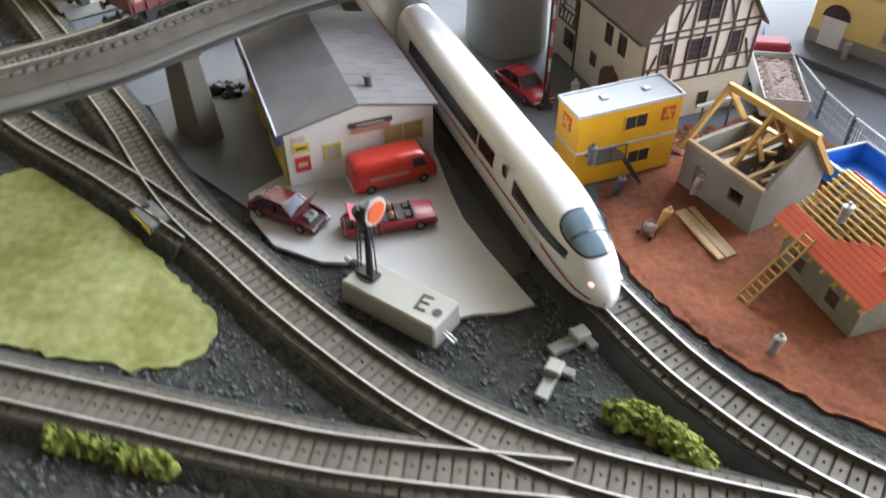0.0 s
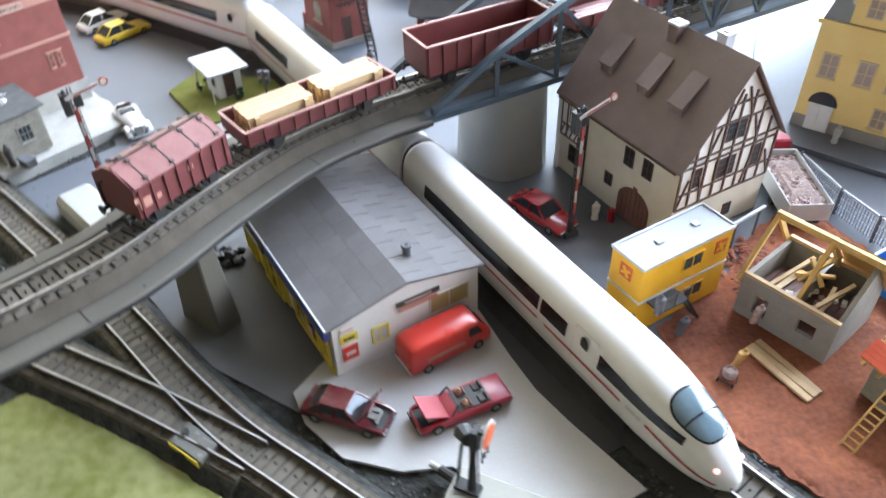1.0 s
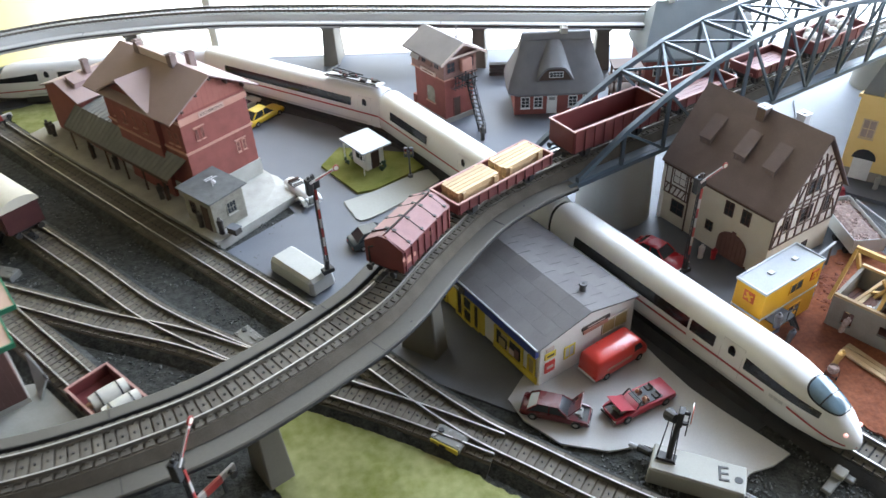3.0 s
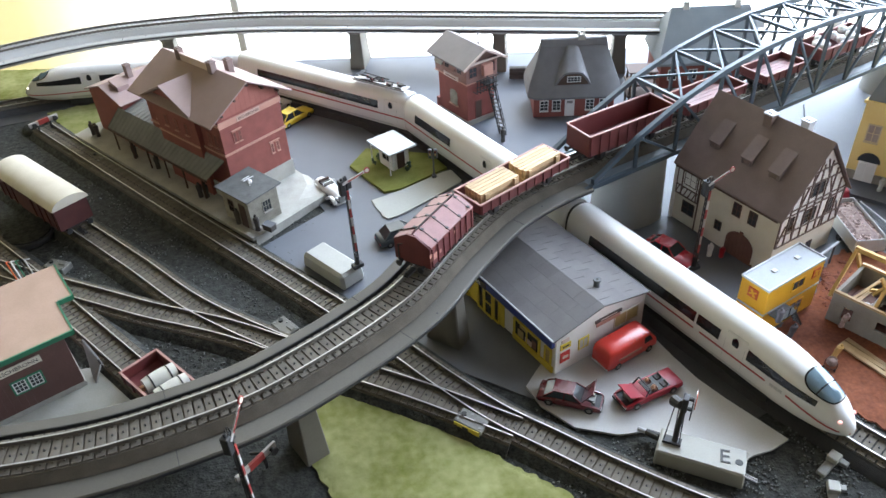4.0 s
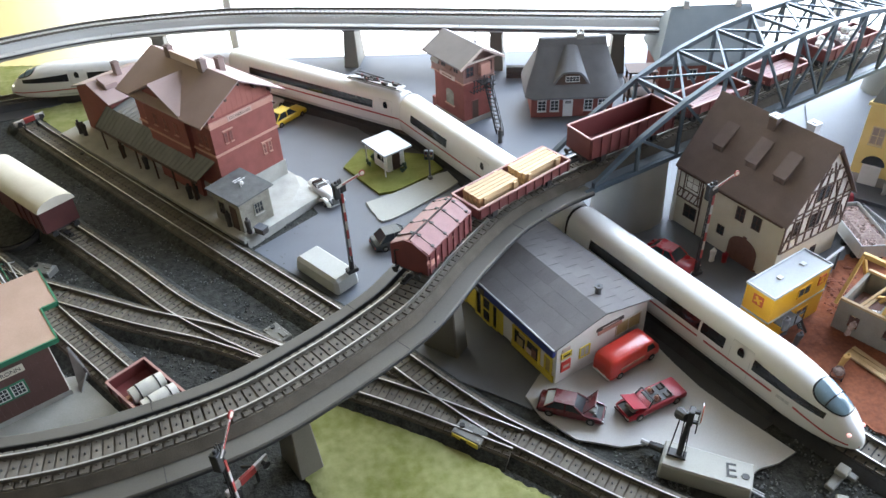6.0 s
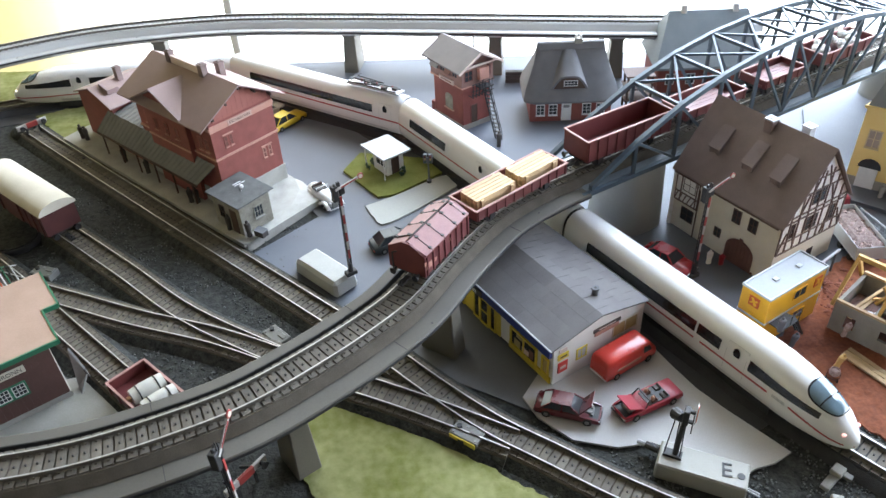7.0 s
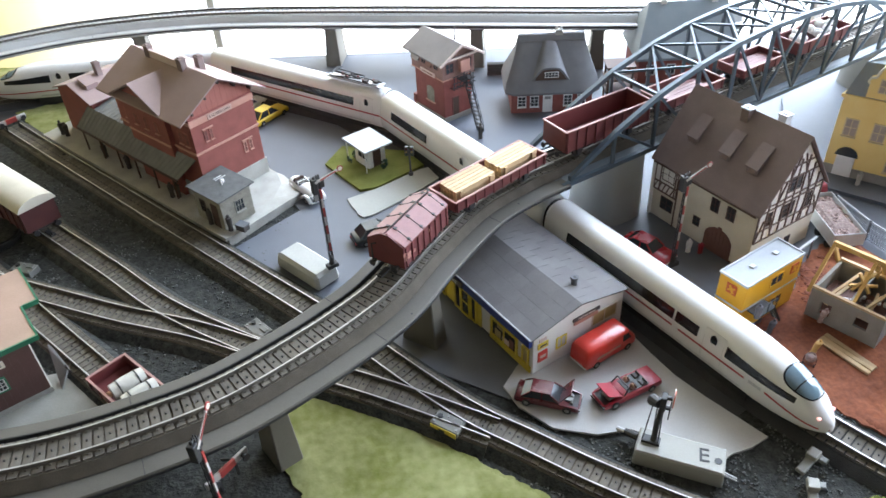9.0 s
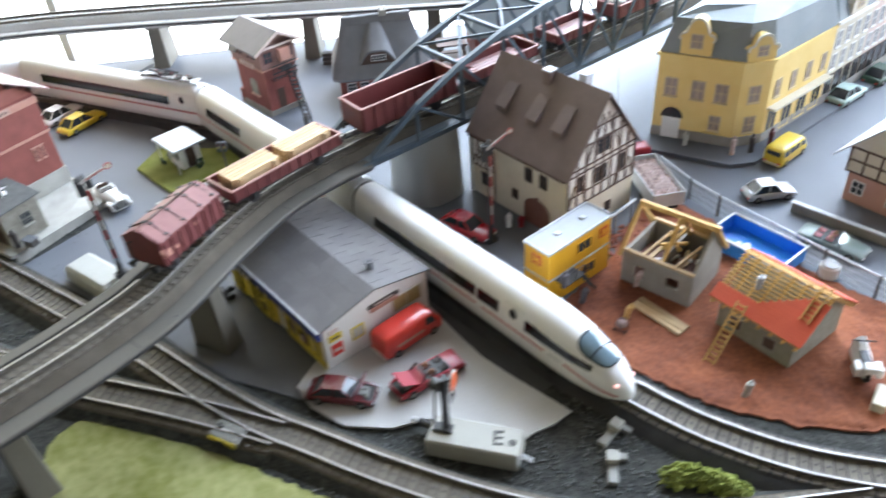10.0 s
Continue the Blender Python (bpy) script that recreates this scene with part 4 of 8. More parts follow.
M["screen"] = mat("blue_tinted_screen", (0.10, 0.16, 0.20), (0.14, 0.20, 0.24), 0.1, bump=0.0, coat=0.6)
M["lamp_white"] = glow("lit_headlamp", (1.0, 0.95, 0.8), 2.0)
J0, J1, J2, J3, J4 = (0.1955, 0.4640), (0.096, 0.735), (-0.008, 0.993), (-0.200, 1.186), (-0.4925, 1.2225)
express_car(J0, J1, "white streamlined express end car with red stripe and blue windscreen", [(0.031, 0.0865, 0.020), (0.1115, 0.1330, 0), (0.1350, 0.256, 0)], [0.0975], True, gaps=[(0.051, 0.068), (0.1285, 0.1345)])
express_car(J2, J1, "white express middle car with a faint grey crest", [(0.027, 0.096, 0)], [0.157])
pan_car = express_car(J2, J3, "white express middle car with pantograph on its roof", [(0.040, 0.232, 0)], [0.022])
express_car(J4, J3, "white streamlined express end car with lit headlamps behind the station", [(0.030, 0.088, 0.022), (0.112, 0.255, 0)], [0.099], True, "lamp_white")

# pantograph near the front of the third car
X = (Vector(J3) - Vector(J2)).length
g = G().box((X - 0.045, 0, 0.0462), (0.075, 0.013, 0.0016))
part("roof_frame", g, M["ice_grey"], pan_car)
g = G()
for s in (-1, 1):
    part("roof_conductor", G().rod((X - 0.080, s * 0.005, 0.0475), (X - 0.012, s * 0.005, 0.0475), 0.0006, 6), M["black"], pan_car)
    part("pantograph_arm", G().rod((X - 0.070, s * 0.005, 0.0480), (X - 0.035, s * 0.004, 0.0510), 0.0007, 6), M["black"], pan_car)
    part("pantograph_arm", G().rod((X - 0.035, s * 0.004, 0.0510), (X - 0.072, s * 0.003, 0.0530), 0.0006, 6), M["black"], pan_car)
for k in range(3):
    part("contact_strip", G().rod((X - 0.071 - 0.002 * k, -0.0095, 0.0532), (X - 0.071 - 0.002 * k, 0.0095, 0.0532), 0.0005, 6), M["black"], pan_car)
for k, x in enumerate((0.018, 0.030, 0.058)):
    part("switch_box", G().box((X - x, 0.002 * (-1) ** k, 0.0485), (0.006, 0.005, 0.0030)), M["figure_dark"], pan_car, bevel=0.0004)
for k in range(5):
    part("insulator", G().rod((X - 0.022 - 0.011 * k, 0.003 * (-1) ** k, 0.047), (X - 0.022 - 0.011 * k, 0.003 * (-1) ** k, 0.0505), 0.0012, 8), M["wagon"], pan_car)


def running_gear(t, length, height=0.0115):
    """Underframe, axles, buffers and couplings of a goods wagon."""
    part("underframe", G().box((0, 0, height - 0.0012), (length, 0.024, 0.0026)).box((0, 0.0085, height - 0.0035), (length * 0.9, 0.0012, 0.004)).box((0, -0.0085, height - 0.0035), (length * 0.9, 0.0012, 0.004)), M["black"], t)
    for x in (-length * 0.31, length * 0.31):
        g = G().rod((x, -0.0095, 0.0058), (x, 0.0095, 0.0058), 0.0011, 8)
        for s in (-1, 1):
            g.rod((x, s * 0.0075, 0.0058), (x, s * 0.0098, 0.0058), 0.0058, 16)
        part("wheelset", g, M["black"], t, smooth=40)
        for s in (-1, 1):
            part("axle_box", G().box((x, s * 0.0112, 0.0062), (0.005, 0.0022, 0.0052)), M["black"], t)
    for e in (-1, 1):
        for s in (-1, 1):
            part("buffer", G().rod((e * length / 2, s * 0.0095, height - 0.001), (e * (length / 2 + 0.005), s * 0.0095, height - 0.001), 0.0012, 8).rod((e * (length / 2 + 0.005), s * 0.0095, height - 0.001), (e * (length / 2 + 0.0058), s * 0.0095, height - 0.001), 0.0026, 12), M["black"], t)
        part("coupling", G().box((e * (length / 2 + 0.006), 0, 0.0055), (0.011, 0.004, 0.0016)).rod((e * (length / 2 + 0.010), 0, 0.0045), (e * (length / 2 + 0.010), 0, 0.0085), 0.0011, 6), M["black"], t)


def tub(g, L, W, z0, z1, th):
    """Open box with a floor and four walls."""
    g.box((0, 0, z0 + th / 2), (L, W, th))
    for s in (-1, 1):
        g.box((0, s * (W / 2 - th / 2), (z0 + th + z1) / 2), (L, th, z1 - z0 - th))
        g.box((s * (L / 2 - th / 2), 0, (z0 + th + z1) / 2), (th, W - 2 * th, z1 - z0 - th))
    return g


def open_wagon(place, rz, L, top, label, posts=9, z=None):
    t = thing("freight_wagon", place, rz, label, "freight wagon", "freight wagons")
    running_gear(t, L - 0.002)
    part("tub", tub(G(), L, 0.031, 0.0115, top, 0.0011), M["wagon"], t, bevel=0.0002)
    for s in (-1, 1):
        for k in range(posts):
            x = lerp(-L / 2 + 0.002, L / 2 - 0.002, k / (posts - 1))
            part("stanchion", G().box((x, s * 0.0160, (0.0115 + top) / 2), (0.0016, 0.0010, top - 0.0115)), M["wagon"], t)
    # top rim in a paler red than the tub
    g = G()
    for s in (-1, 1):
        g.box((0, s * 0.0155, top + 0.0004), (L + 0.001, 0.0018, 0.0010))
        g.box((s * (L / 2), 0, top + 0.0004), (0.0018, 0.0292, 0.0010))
    part("rim", g, M["wagon_rim"], t, "paler red top rim")
    return t


def on_line(a, b, mid=0.5):
    return (lerp(a[0], b[0], mid), lerp(a[1], b[1], mid)), heading(a, b)


Z2 = DECK + RAIL
# covered wagon with hinged roof lids
c, r = (-0.0492, 0.6622), 45.8
van = thing("freight_wagon", (*c, Z2), r, "oxide red covered wagon with sloped hinged roof lids", "freight wagon", "freight wagons")
L = 0.060
running_gear(van, L)
part("body", G().box((0, 0, 0.0195), (L, 0.031, 0.017)), M["wagon"], van, bevel=0.0003)
for s in (-1, 1):
    for k in range(8):
        part("rib", G().box((lerp(-L / 2 + 0.002, L / 2 - 0.002, k / 7), s * 0.0160, 0.0190), (0.0014, 0.0010, 0.0160)), M["wagon"], van)
    part("plate", G().box((-0.026, s * 0.0158, 0.019), (0.007, 0.0006, 0.005)), M["brick_trim"], van, "small pale plate")
for e in (-1, 1):
    part("end_wall", G().slab([(-0.0155, 0.0105), (0.0155, 0.0105), (0.0155, 0.0285), (0.004, 0.0355), (-0.004, 0.0355), (-0.0155, 0.0285)], "x", e * L / 2 - 0.0008, e * L / 2 + 0.0008), M["wagon"], van)
for s in (-1, 1):
    cuts = (-L / 2, -L / 2 + 0.009, -L / 2 + 0.0255, -L / 2 + 0.0425, L / 2)
    for x0, x1 in zip(cuts, cuts[1:]):
        low = 0.0008 if x0 == cuts[0] and s > 0 else 0.0
        part("roof_lid", G().slab([(s * 0.0162, 0.0280 - low), (s * 0.0162, 0.0292 - low), (s * 0.0010, 0.0368 - low), (s * 0.0010, 0.0352 - low)], "x", x0 + 0.0003, x1 - 0.0003), M["wagon_roof"], van, bevel=0.0002)
    for x in cuts[1:4] + (L / 2 - 0.004,):
        bar = part("lid_hinge_bar", G().bar((x, s * 0.0160, 0.0292), (x, s * 0.0008, 0.0370), 0.0004, 0.0004), M["figure_dark"], van)
        part("hinge_knob", G().box((x, s * 0.0030, 0.0361), (0.0022, 0.0026, 0.0008)).box((x, s * 0.0140, 0.0307), (0.0020, 0.0022, 0.0008)), M["figure_dark"], bar)
part("ridge_bar", G().bar((-L / 2 + 0.004, 0, 0.0371), (L / 2, 0, 0.0371), 0.0006, 0.0005), M["figure_dark"], van)
part("brake_pipe", G().rod((-L / 2 - 0.0012, 0.012, 0.010), (-L / 2 - 0.0012, 0.012, 0.024), 0.0006, 6).rod((-L / 2 - 0.0012, 0.012, 0.024), (-L / 2 - 0.0012, 0.008, 0.026), 0.0006, 6), M["black"], van)
for x, z in ((-0.030, 0.0225), (-0.018, 0.0185), (0.004, 0.0225)):
    part("plate", G().box((x, -0.0158, z), (0.0035, 0.0004, 0.0028)), M["brick_trim"], van, "small pale lettered plate")

# stake wagon with two stacks of lumber
c, r = (0.0300, 0.7212), 28.1
t = open_wagon((*c, Z2), r, 0.1030, 0.0205, "oxide red low wagon loaded with two stacks of lumber", 11)
for x in (-0.0245, 0.0245):
    stack = thing("lumber_stack", Matrix(t.matrix_world) @ Vector((x, 0, 0.0126)), r, "stack of pale sawn planks on the low wagon", "lumber", "lumber stacks")
    for i in range(5):
        for j in range(3):
            ob = part("plank", G().box((random.uniform(-0.0008, 0.0008), (i - 2) * 0.0040, 0.0021 + j * 0.0042), (0.0420, 0.0034, 0.0040)), M["lumber"], stack)
    for x1 in (-0.016, 0.016):
        for s in (-1, 1):
            part("stake", G().box((x1, s * 0.0107, 0.0060), (0.0030, 0.0016, 0.0120)), M["lumber"], stack)
for name, s0, s1, top in (("open", 0.0865, 0.196, 0.0315),):
    c, r = on_line((0.0975, 0.7545), (0.1925, 0.7875))
    open_wagon((*c, Z2), r, 0.098, top, "empty oxide red open wagon on the truss bridge", 10)
for s0, s1, top, lab in ((0.118, 0.212, 0.0205, "low oxide red flat wagon with planks"), (0.226, 0.300, 0.020, "low oxide red flat wagon on the truss bridge"), (0.312, 0.41, 0.024, "oxide red open wagon heaped with white stones")):
    a, b = on_truss(s0, WIDTH / 2 + 0.001, 0), on_truss(s1, WIDTH / 2 + 0.001, 0)
    c, r = on_line(a, b)
    w = open_wagon((*c, Z2), r, (Vector(b) - Vector(a)).length - 0.014, top, lab, 7)
    if "stones" not in lab:
        load = thing("plank_load", Matrix(w.matrix_world) @ Vector((0, 0, 0.0126)), r, "loose reddish boards lying in the wagon", "boards", "board loads")
        for k in range(5):
            part("plank", G().box((random.uniform(-0.004, 0.004), (k - 2) * 0.0048, 0.0012), (0.055, 0.0044, 0.0024)), M["wagon_roof"], load)
    else:
        load = thing("stone_load", Matrix(w.matrix_world) @ Vector((0, 0, 0.0126)), r, "heap of whitish stones in the open wagon", "stones")
        for k in range(26):
            part("stone", G().ball((random.uniform(-0.036, 0.036), random.uniform(-0.010, 0.010), random.uniform(0.004, 0.013)), random.uniform(0.003, 0.0055), 8, 5, 0.8), M["white_wall"], load)

# ---- buildings ----
def face(x, y, rz, z=0.0):
    """A wall's own axes: u to the right as seen from outside, v up, n outwards."""
    return Matrix.Translation((x, y, z)) @ Matrix.Rotation(radians(rz), 4, "Z") @ Matrix.Rotation(radians(90), 4, "X")


def fit_window(t, f, u, v, w, h, frame="white", pane="glass_dark", bars=(1, 1), rim=0.0009, sill=None, proud=0.0006, name="window"):
    """A window on a wall face: frame with glazing bars over a dark pane."""
    p = part(name, G().box((u, v, 0.0001), (w, h, 0.0004), 0, f), M[pane], t)
    g = G()
    for s in (-1, 1):
        g.box((u + s * (w / 2 + rim / 2), v, proud / 2), (rim, h + 2 * rim, proud), 0, f)
        g.box((u, v + s * (h / 2 + rim / 2), proud / 2), (w, rim, proud), 0, f)
    for k in range(1, bars[0] + 1):
        g.box((u - w / 2 + w * k / (bars[0] + 1), v, proud * 0.45), (rim * 0.6, h, proud * 0.7), 0, f)
    for k in range(1, bars[1] + 1):
        g.box((u, v - h / 2 + h * k / (bars[1] + 1), proud * 0.45), (w, rim * 0.6, proud * 0.66), 0, f)
    part("window_frame", g, M[frame], p)
    if sill:
        part("sill", G().box((u, v - h / 2 - rim - 0.0004, 0.0008), (w + 2.5 * rim, 0.0009, 0.0018), 0, f), M[sill], p)
    return p


def gable(t, L, W, H, R, wall, roof, over=0.005, eave=0.006, th=0.0014, x0=0.0, y0=0.0, z0=0.0, roof_name="roof"):
    """Walls with gables at both ends and a two-sided roof; the ridge runs along x."""
    prof = [(y0 - W / 2, z0), (y0 + W / 2, z0), (y0 + W / 2, H), (y0, R), (y0 - W / 2, H)]
    part("wall", G().slab(prof, "x", x0 - L / 2, x0 + L / 2), M[wall], t, bevel=0.0003)
    k = (R - H) / (W / 2)
    for s in (-1, 1):
        e = W / 2 + eave
        zl = R - k * e
        part(roof_name, G().slab([(y0 + s * e, zl + 0.0003), (y0 + s * e, zl + th + 0.0003), (y0, R + th + 0.0003), (y0, R + 0.0003)], "x", x0 - L / 2 - over, x0 + L / 2 + over), M[roof], t, bevel=0.0002)


# -- timber-framed house --
HA, HF, HN = Vector((0.202, 0.757)), Vector((0.335, -0.942)), Vector((0.942, 0.335))
HL, HW, HH, HR = 0.113, 0.083, 0.064, 0.1195
hc = HA + HF * (HL / 2) + HN * (HW / 2)
house = thing("timber_framed_house", (hc.x, hc.y, 0.0012), math.degrees(math.atan2(HF.y, HF.x)), "cream half-timbered house with a steep brown tiled roof", "house")
# x along the front wall towards the gable, y towards the back
gable(house, HL, HW, HH, HR, "cream", "roof_brown", 0.004, 0.0035, 0.0018)
TB0 = 0.030
front = face(0, -HW / 2, 0)
end = face(HL / 2, 0, 90)
g = G()
arch = [(0.0150 * math.cos(a), 0.0145 + 0.0125 * math.sin(a)) for a in [math.pi * k / 14 for k in range(15)]]
g.add([(x + 0.024, z, 0.0004) for x, z in [(0.0150, 0.0)] + arch + [(-0.0150, 0.0)]], [tuple(range(17))], front)
gate = part("gate", g, M["gate_brown"], house, "red-brown arched wooden gate")
for k in range(7):
    part("board", G().box((0.024 + (k - 3) * 0.0040, 0.010 + 0.004 * (1 - abs(k - 3) / 3), 0.0006), (0.0036, 0.020 + 0.010 * (1 - abs(k - 3) / 3) - 0.0005, 0.0006), 0, front), M["gate_brown"], gate)
for u, v, w, h in ((0.014, 0.047, 0.0072, 0.012), (0.031, 0.047, 0.0072, 0.012), (-0.002, 0.021, 0.006, 0.008), (-0.038, 0.0190, 0.013, 0.012), (-0.040, 0.050, 0.013, 0.013)):
    fit_window(house, front, u, v, w, h, "dark_wood", "glass_dark", (1, 1), 0.0008)
for u, v, w, h in ((0.010, 0.012, 0.006, 0.008), (-0.014, 0.012, 0.006, 0.006), (-0.003, 0.050, 0.016, 0.013), (-0.027, 0.050, 0.007, 0.013), (0.0235, 0.050, 0.008, 0.014), (0.0, 0.0765, 0.014, 0.0135)):
    fit_window(house, end, u, v, w, h, "dark_wood", "glass_dark", (1, 2), 0.0008)


part("gable_plaster", G().slab([(-HW / 2 + 0.0004, TB0), (HW / 2 - 0.0004, TB0), (HW / 2 - 0.0004, HH), (0, HR - 0.001), (-HW / 2 + 0.0004, HH)], "x", HL / 2 - 0.0004, HL / 2 + 0.0002), M["white_wall"], house)


def beam(f, u0, v0, u1, v1, w=0.0011):
    a, b = f @ Vector((u0, v0, 0.0005)), f @ Vector((u1, v1, 0.0005))
    part("beam", G().bar(a, b, w, 0.0012) if abs((b - a).normalized().z) < 0.9 else G().bar(a, b, 0.0014, w), M["beam_brown"], house)


TB = 0.030
for v in (TB, 0.041, 0.060, 0.0645, 0.083, 0.095):
    half = HW / 2 if v <= HH else (HR - v) / (HR - HH) * HW / 2
    beam(end, -half + 0.001, v, half - 0.001, v)
for u in [-0.0405 + 0.0101 * k for k in range(9)]:
    topv = HR - abs(u) * (HR - HH) / (HW / 2) - 0.003
    beam(end, u, TB, u, topv if topv < 0.1 else 0.100)
for u0, v0, u1, v1 in ((-0.040, 0.031, -0.033, 0.051), (0.040, 0.031, 0.033, 0.051), (-0.020, 0.031, -0.024, 0.051), (0.016, 0.031, 0.020, 0.051), (-0.022, 0.059, -0.014, 0.082), (0.022, 0.059, 0.014, 0.082), (-0.010, 0.084, -0.003, 0.104), (0.010, 0.084, 0.003, 0.104)):
    beam(end, u0, v0, u1, v1, 0.0010)
for s in (-1, 1):
    beam(end, s * HW / 2, HH, 0, HR - 0.001, 0.0016)
part("plaster_panel", G().box((-0.042, 0.0470, 0.0001), (0.029, 0.033, 0.0006), 0, front), M["white_wall"], house)
for u in (-0.0555, -0.049, -0.031, -0.0285):
    beam(front, u, TB, u, HH - 0.002)
for v in (TB, 0.0395, 0.0605):
    beam(front, -0.0565, v, -0.0285, v)
for k in range(5):
    beam(front, -0.055 + 0.005 * k, 0.031, -0.052 + 0.005 * k, 0.0385, 0.001)
slope = (HR - HH) / (HW / 2)
for x in (-0.032, 0.0035, 0.032):
    d = part("dormer", G().slab([(-0.0285, HR - slope * 0.0285), (-0.0145, HR - slope * 0.0145 + 0.001), (-0.0285, HR - slope * 0.0285 + 0.0080)], "x", x - 0.0053, x + 0.0053), M["roof_brown"], house)
    part("dormer_roof", G().slab([(-0.0300, HR - slope * 0.0285 + 0.0072), (-0.0300, HR - slope * 0.0285 + 0.0084), (-0.0125, HR - slope * 0.0125 + 0.0028), (-0.0125, HR - slope * 0.0125 + 0.0012)], "x", x - 0.0062, x + 0.0062), M["roof_brown"], d)
    fit_window(d, face(x, -0.0286, 0), 0, HR - slope * 0.0285 + 0.0048, 0.006, 0.0036, "roof_brown", "chimney", (1, 0), 0.0005, name="dormer_window")
for x, y in ((0.000, -0.004), (0.026, 0.010)):
    c = part("chimney", G().box((x, y, HR - 0.0055), (0.0075, 0.0075, 0.018)), M["chimney"] if x == 0 else M["pale_grey"], house)
    part("chimney_cap", G().box((x, y, HR + 0.0040), (0.0090, 0.0090, 0.0014)).box((x, y, HR + 0.0050), (0.004, 0.004, 0.001)), M["pale_grey"], c)
part("gutter", G().rod((-HL / 2, -HW / 2 - 0.0038, 0.0595), (HL / 2, -HW / 2 - 0.0038, 0.0595), 0.0009, 8), M["dark_wood"], house)
part("corner_post", G().box((-HL / 2 - 0.0006, -HW / 2 - 0.0006, 0.030), (0.0030, 0.0030, 0.060)), M["white_wall"], house)
part("downpipe", G().rod((-0.0275, -HW / 2 - 0.0008, 0), (-0.0275, -HW / 2 - 0.0008, 0.052), 0.0007, 6), M["dark_wood"], house)

# -- workshop with flat grey gable roof --
SA, SU, SD = Vector((0.0237, 0.5868)), Vector((0.936, 0.351)), Vector((-0.351, 0.936))
SW, SL, SH, SR = 0.091, 0.134, 0.0367, 0.0465
sc = SA + SU * (SW / 2) + SD * (SL / 2)
shop = thing("workshop_building", (sc.x, sc.y, 0.003), math.degrees(math.atan2(SD.y, SD.x)), "white single-storey workshop with yellow front and grey slate roof", "building")
prof = [(-SW / 2, 0), (SW / 2, 0), (SW / 2, SH), (0, SR), (-SW / 2, SH)]
part("wall", G().slab(prof, "x", -SL / 2, SL / 2), M["white_wall"], shop, bevel=0.0003)
k = (SR - SH) / (SW / 2)
for s in (-1, 1):
    e = SW / 2 + 0.0035
    part("roof", G().slab([(s * e, SR - k * e), (s * e, SR - k * e + 0.0010), (0, SR + 0.0010), (0, SR)], "x", -SL / 2 - 0.001, SL / 2 + 0.001), M["roof_grey"], shop)
    gap = 0.00004 if s > 0 else 0.00020
    for i in range(9):
        for j in range(4):
            x0, x1 = lerp(-SL / 2 - 0.001, SL / 2 + 0.001, i / 9), lerp(-SL / 2 - 0.001, SL / 2 + 0.001, (i + 1) / 9)
            y0, y1 = s * e * j / 4, s * e * (j + 1) / 4
            off = 0.0 if j % 2 else 0.5 * (x1 - x0)
            a, b = max(x0 - off, -SL / 2 - 0.001), min(x1 - off, SL / 2 + 0.001)
            zt = lambda y: SR + 0.0010 - k * abs(y)
            g = G().slab([(y0, zt(y0) + 0.0001), (y0, zt(y0) + 0.00025), (y1, zt(y1) + 0.00035), (y1, zt(y1) + 0.0001)], "x", a + gap, b - gap)
            part("roof_slate", g, M["roof_grey"], shop)
# the street side (left flank) and the gable front
front = face(-SL / 2, 0, -90)     # gable end towards the yard
flank = face(0, SW / 2, 180)      # long side towards the tracks
panel = face(0, SW / 2 + 0.0010, 180)
part("fascia", G().box((0, SH - 0.0035, 0.003), (SL, 0.0066, 0.003), 0, flank), M["blue_sign"], shop, "navy blue fascia board")
sign = part("sign_board", G().box((-SL * 0.31, SH - 0.0038, 0.0050), (SL * 0.37, 0.0060, 0.0010), 0, flank), M["figure_dark"], shop, "dark sign board with white lettering")
me = text_mesh("Autowerkstatt", 0.0062, 0.0001)
me.materials.append(M["white"])
part("lettering", me, None, sign).matrix_local = flank @ Matrix.Translation((-SL * 0.31, SH - 0.0038, 0.0056))
part("gutter", G().box((0, SH + 0.0008, 0.0036), (SL + 0.002, 0.0010, 0.0014), 0, flank), M["pale_grey"], shop, bevel=0.0003)
part("yellow_band", G().box((-0.031, 0.0145, 0.0004), (SL - 0.066, 0.029, 0.0010), 0, flank), M["sign_yellow"], shop, "lemon yellow front panelling")
part("yellow_sill", G().box((0.040, 0.0030, 0.0006), (0.050, 0.006, 0.0014), 0, flank), M["sign_yellow"], shop)
for u, w, v, h in ((-0.060, 0.006, 0.0140, 0.024), (-0.050, 0.006, 0.0140, 0.024), (-0.028, 0.007, 0.0135, 0.025), (-0.006, 0.006, 0.0140, 0.024)):
    fit_window(shop, panel, u, v, w, h, "sign_yellow", "glass_dark", (0, 0), 0.0010, proud=0.0016)
show = fit_window(shop, panel, 0.034, 0.0155, 0.030, 0.0160, "sign_yellow", "glass_dark", (1, 0), 0.0014, proud=0.0018, name="shop_window")
for u, v, w, h, m in ((0.026, 0.012, 0.007, 0.007, "ochre_blind"), (0.036, 0.011, 0.008, 0.005, "row_pink"), (0.043, 0.013, 0.005, 0.008, "gate_brown"), (0.030, 0.020, 0.010, 0.003, "ochre_blind")):
    part("displayed_goods", G().box((u, v, 0.0005), (w, h, 0.0005), 0, panel), M[m], show)
fit_window(shop, panel, 0.060, 0.0160, 0.006, 0.015, "sign_yellow", "ochre_blind", (0, 0), 0.0010, proud=0.0016)
fit_window(shop, panel, -0.0175, 0.0130, 0.010, 0.025, "sign_yellow", "glass_dark", (0, 1), 0.0010, proud=0.0016, name="door")
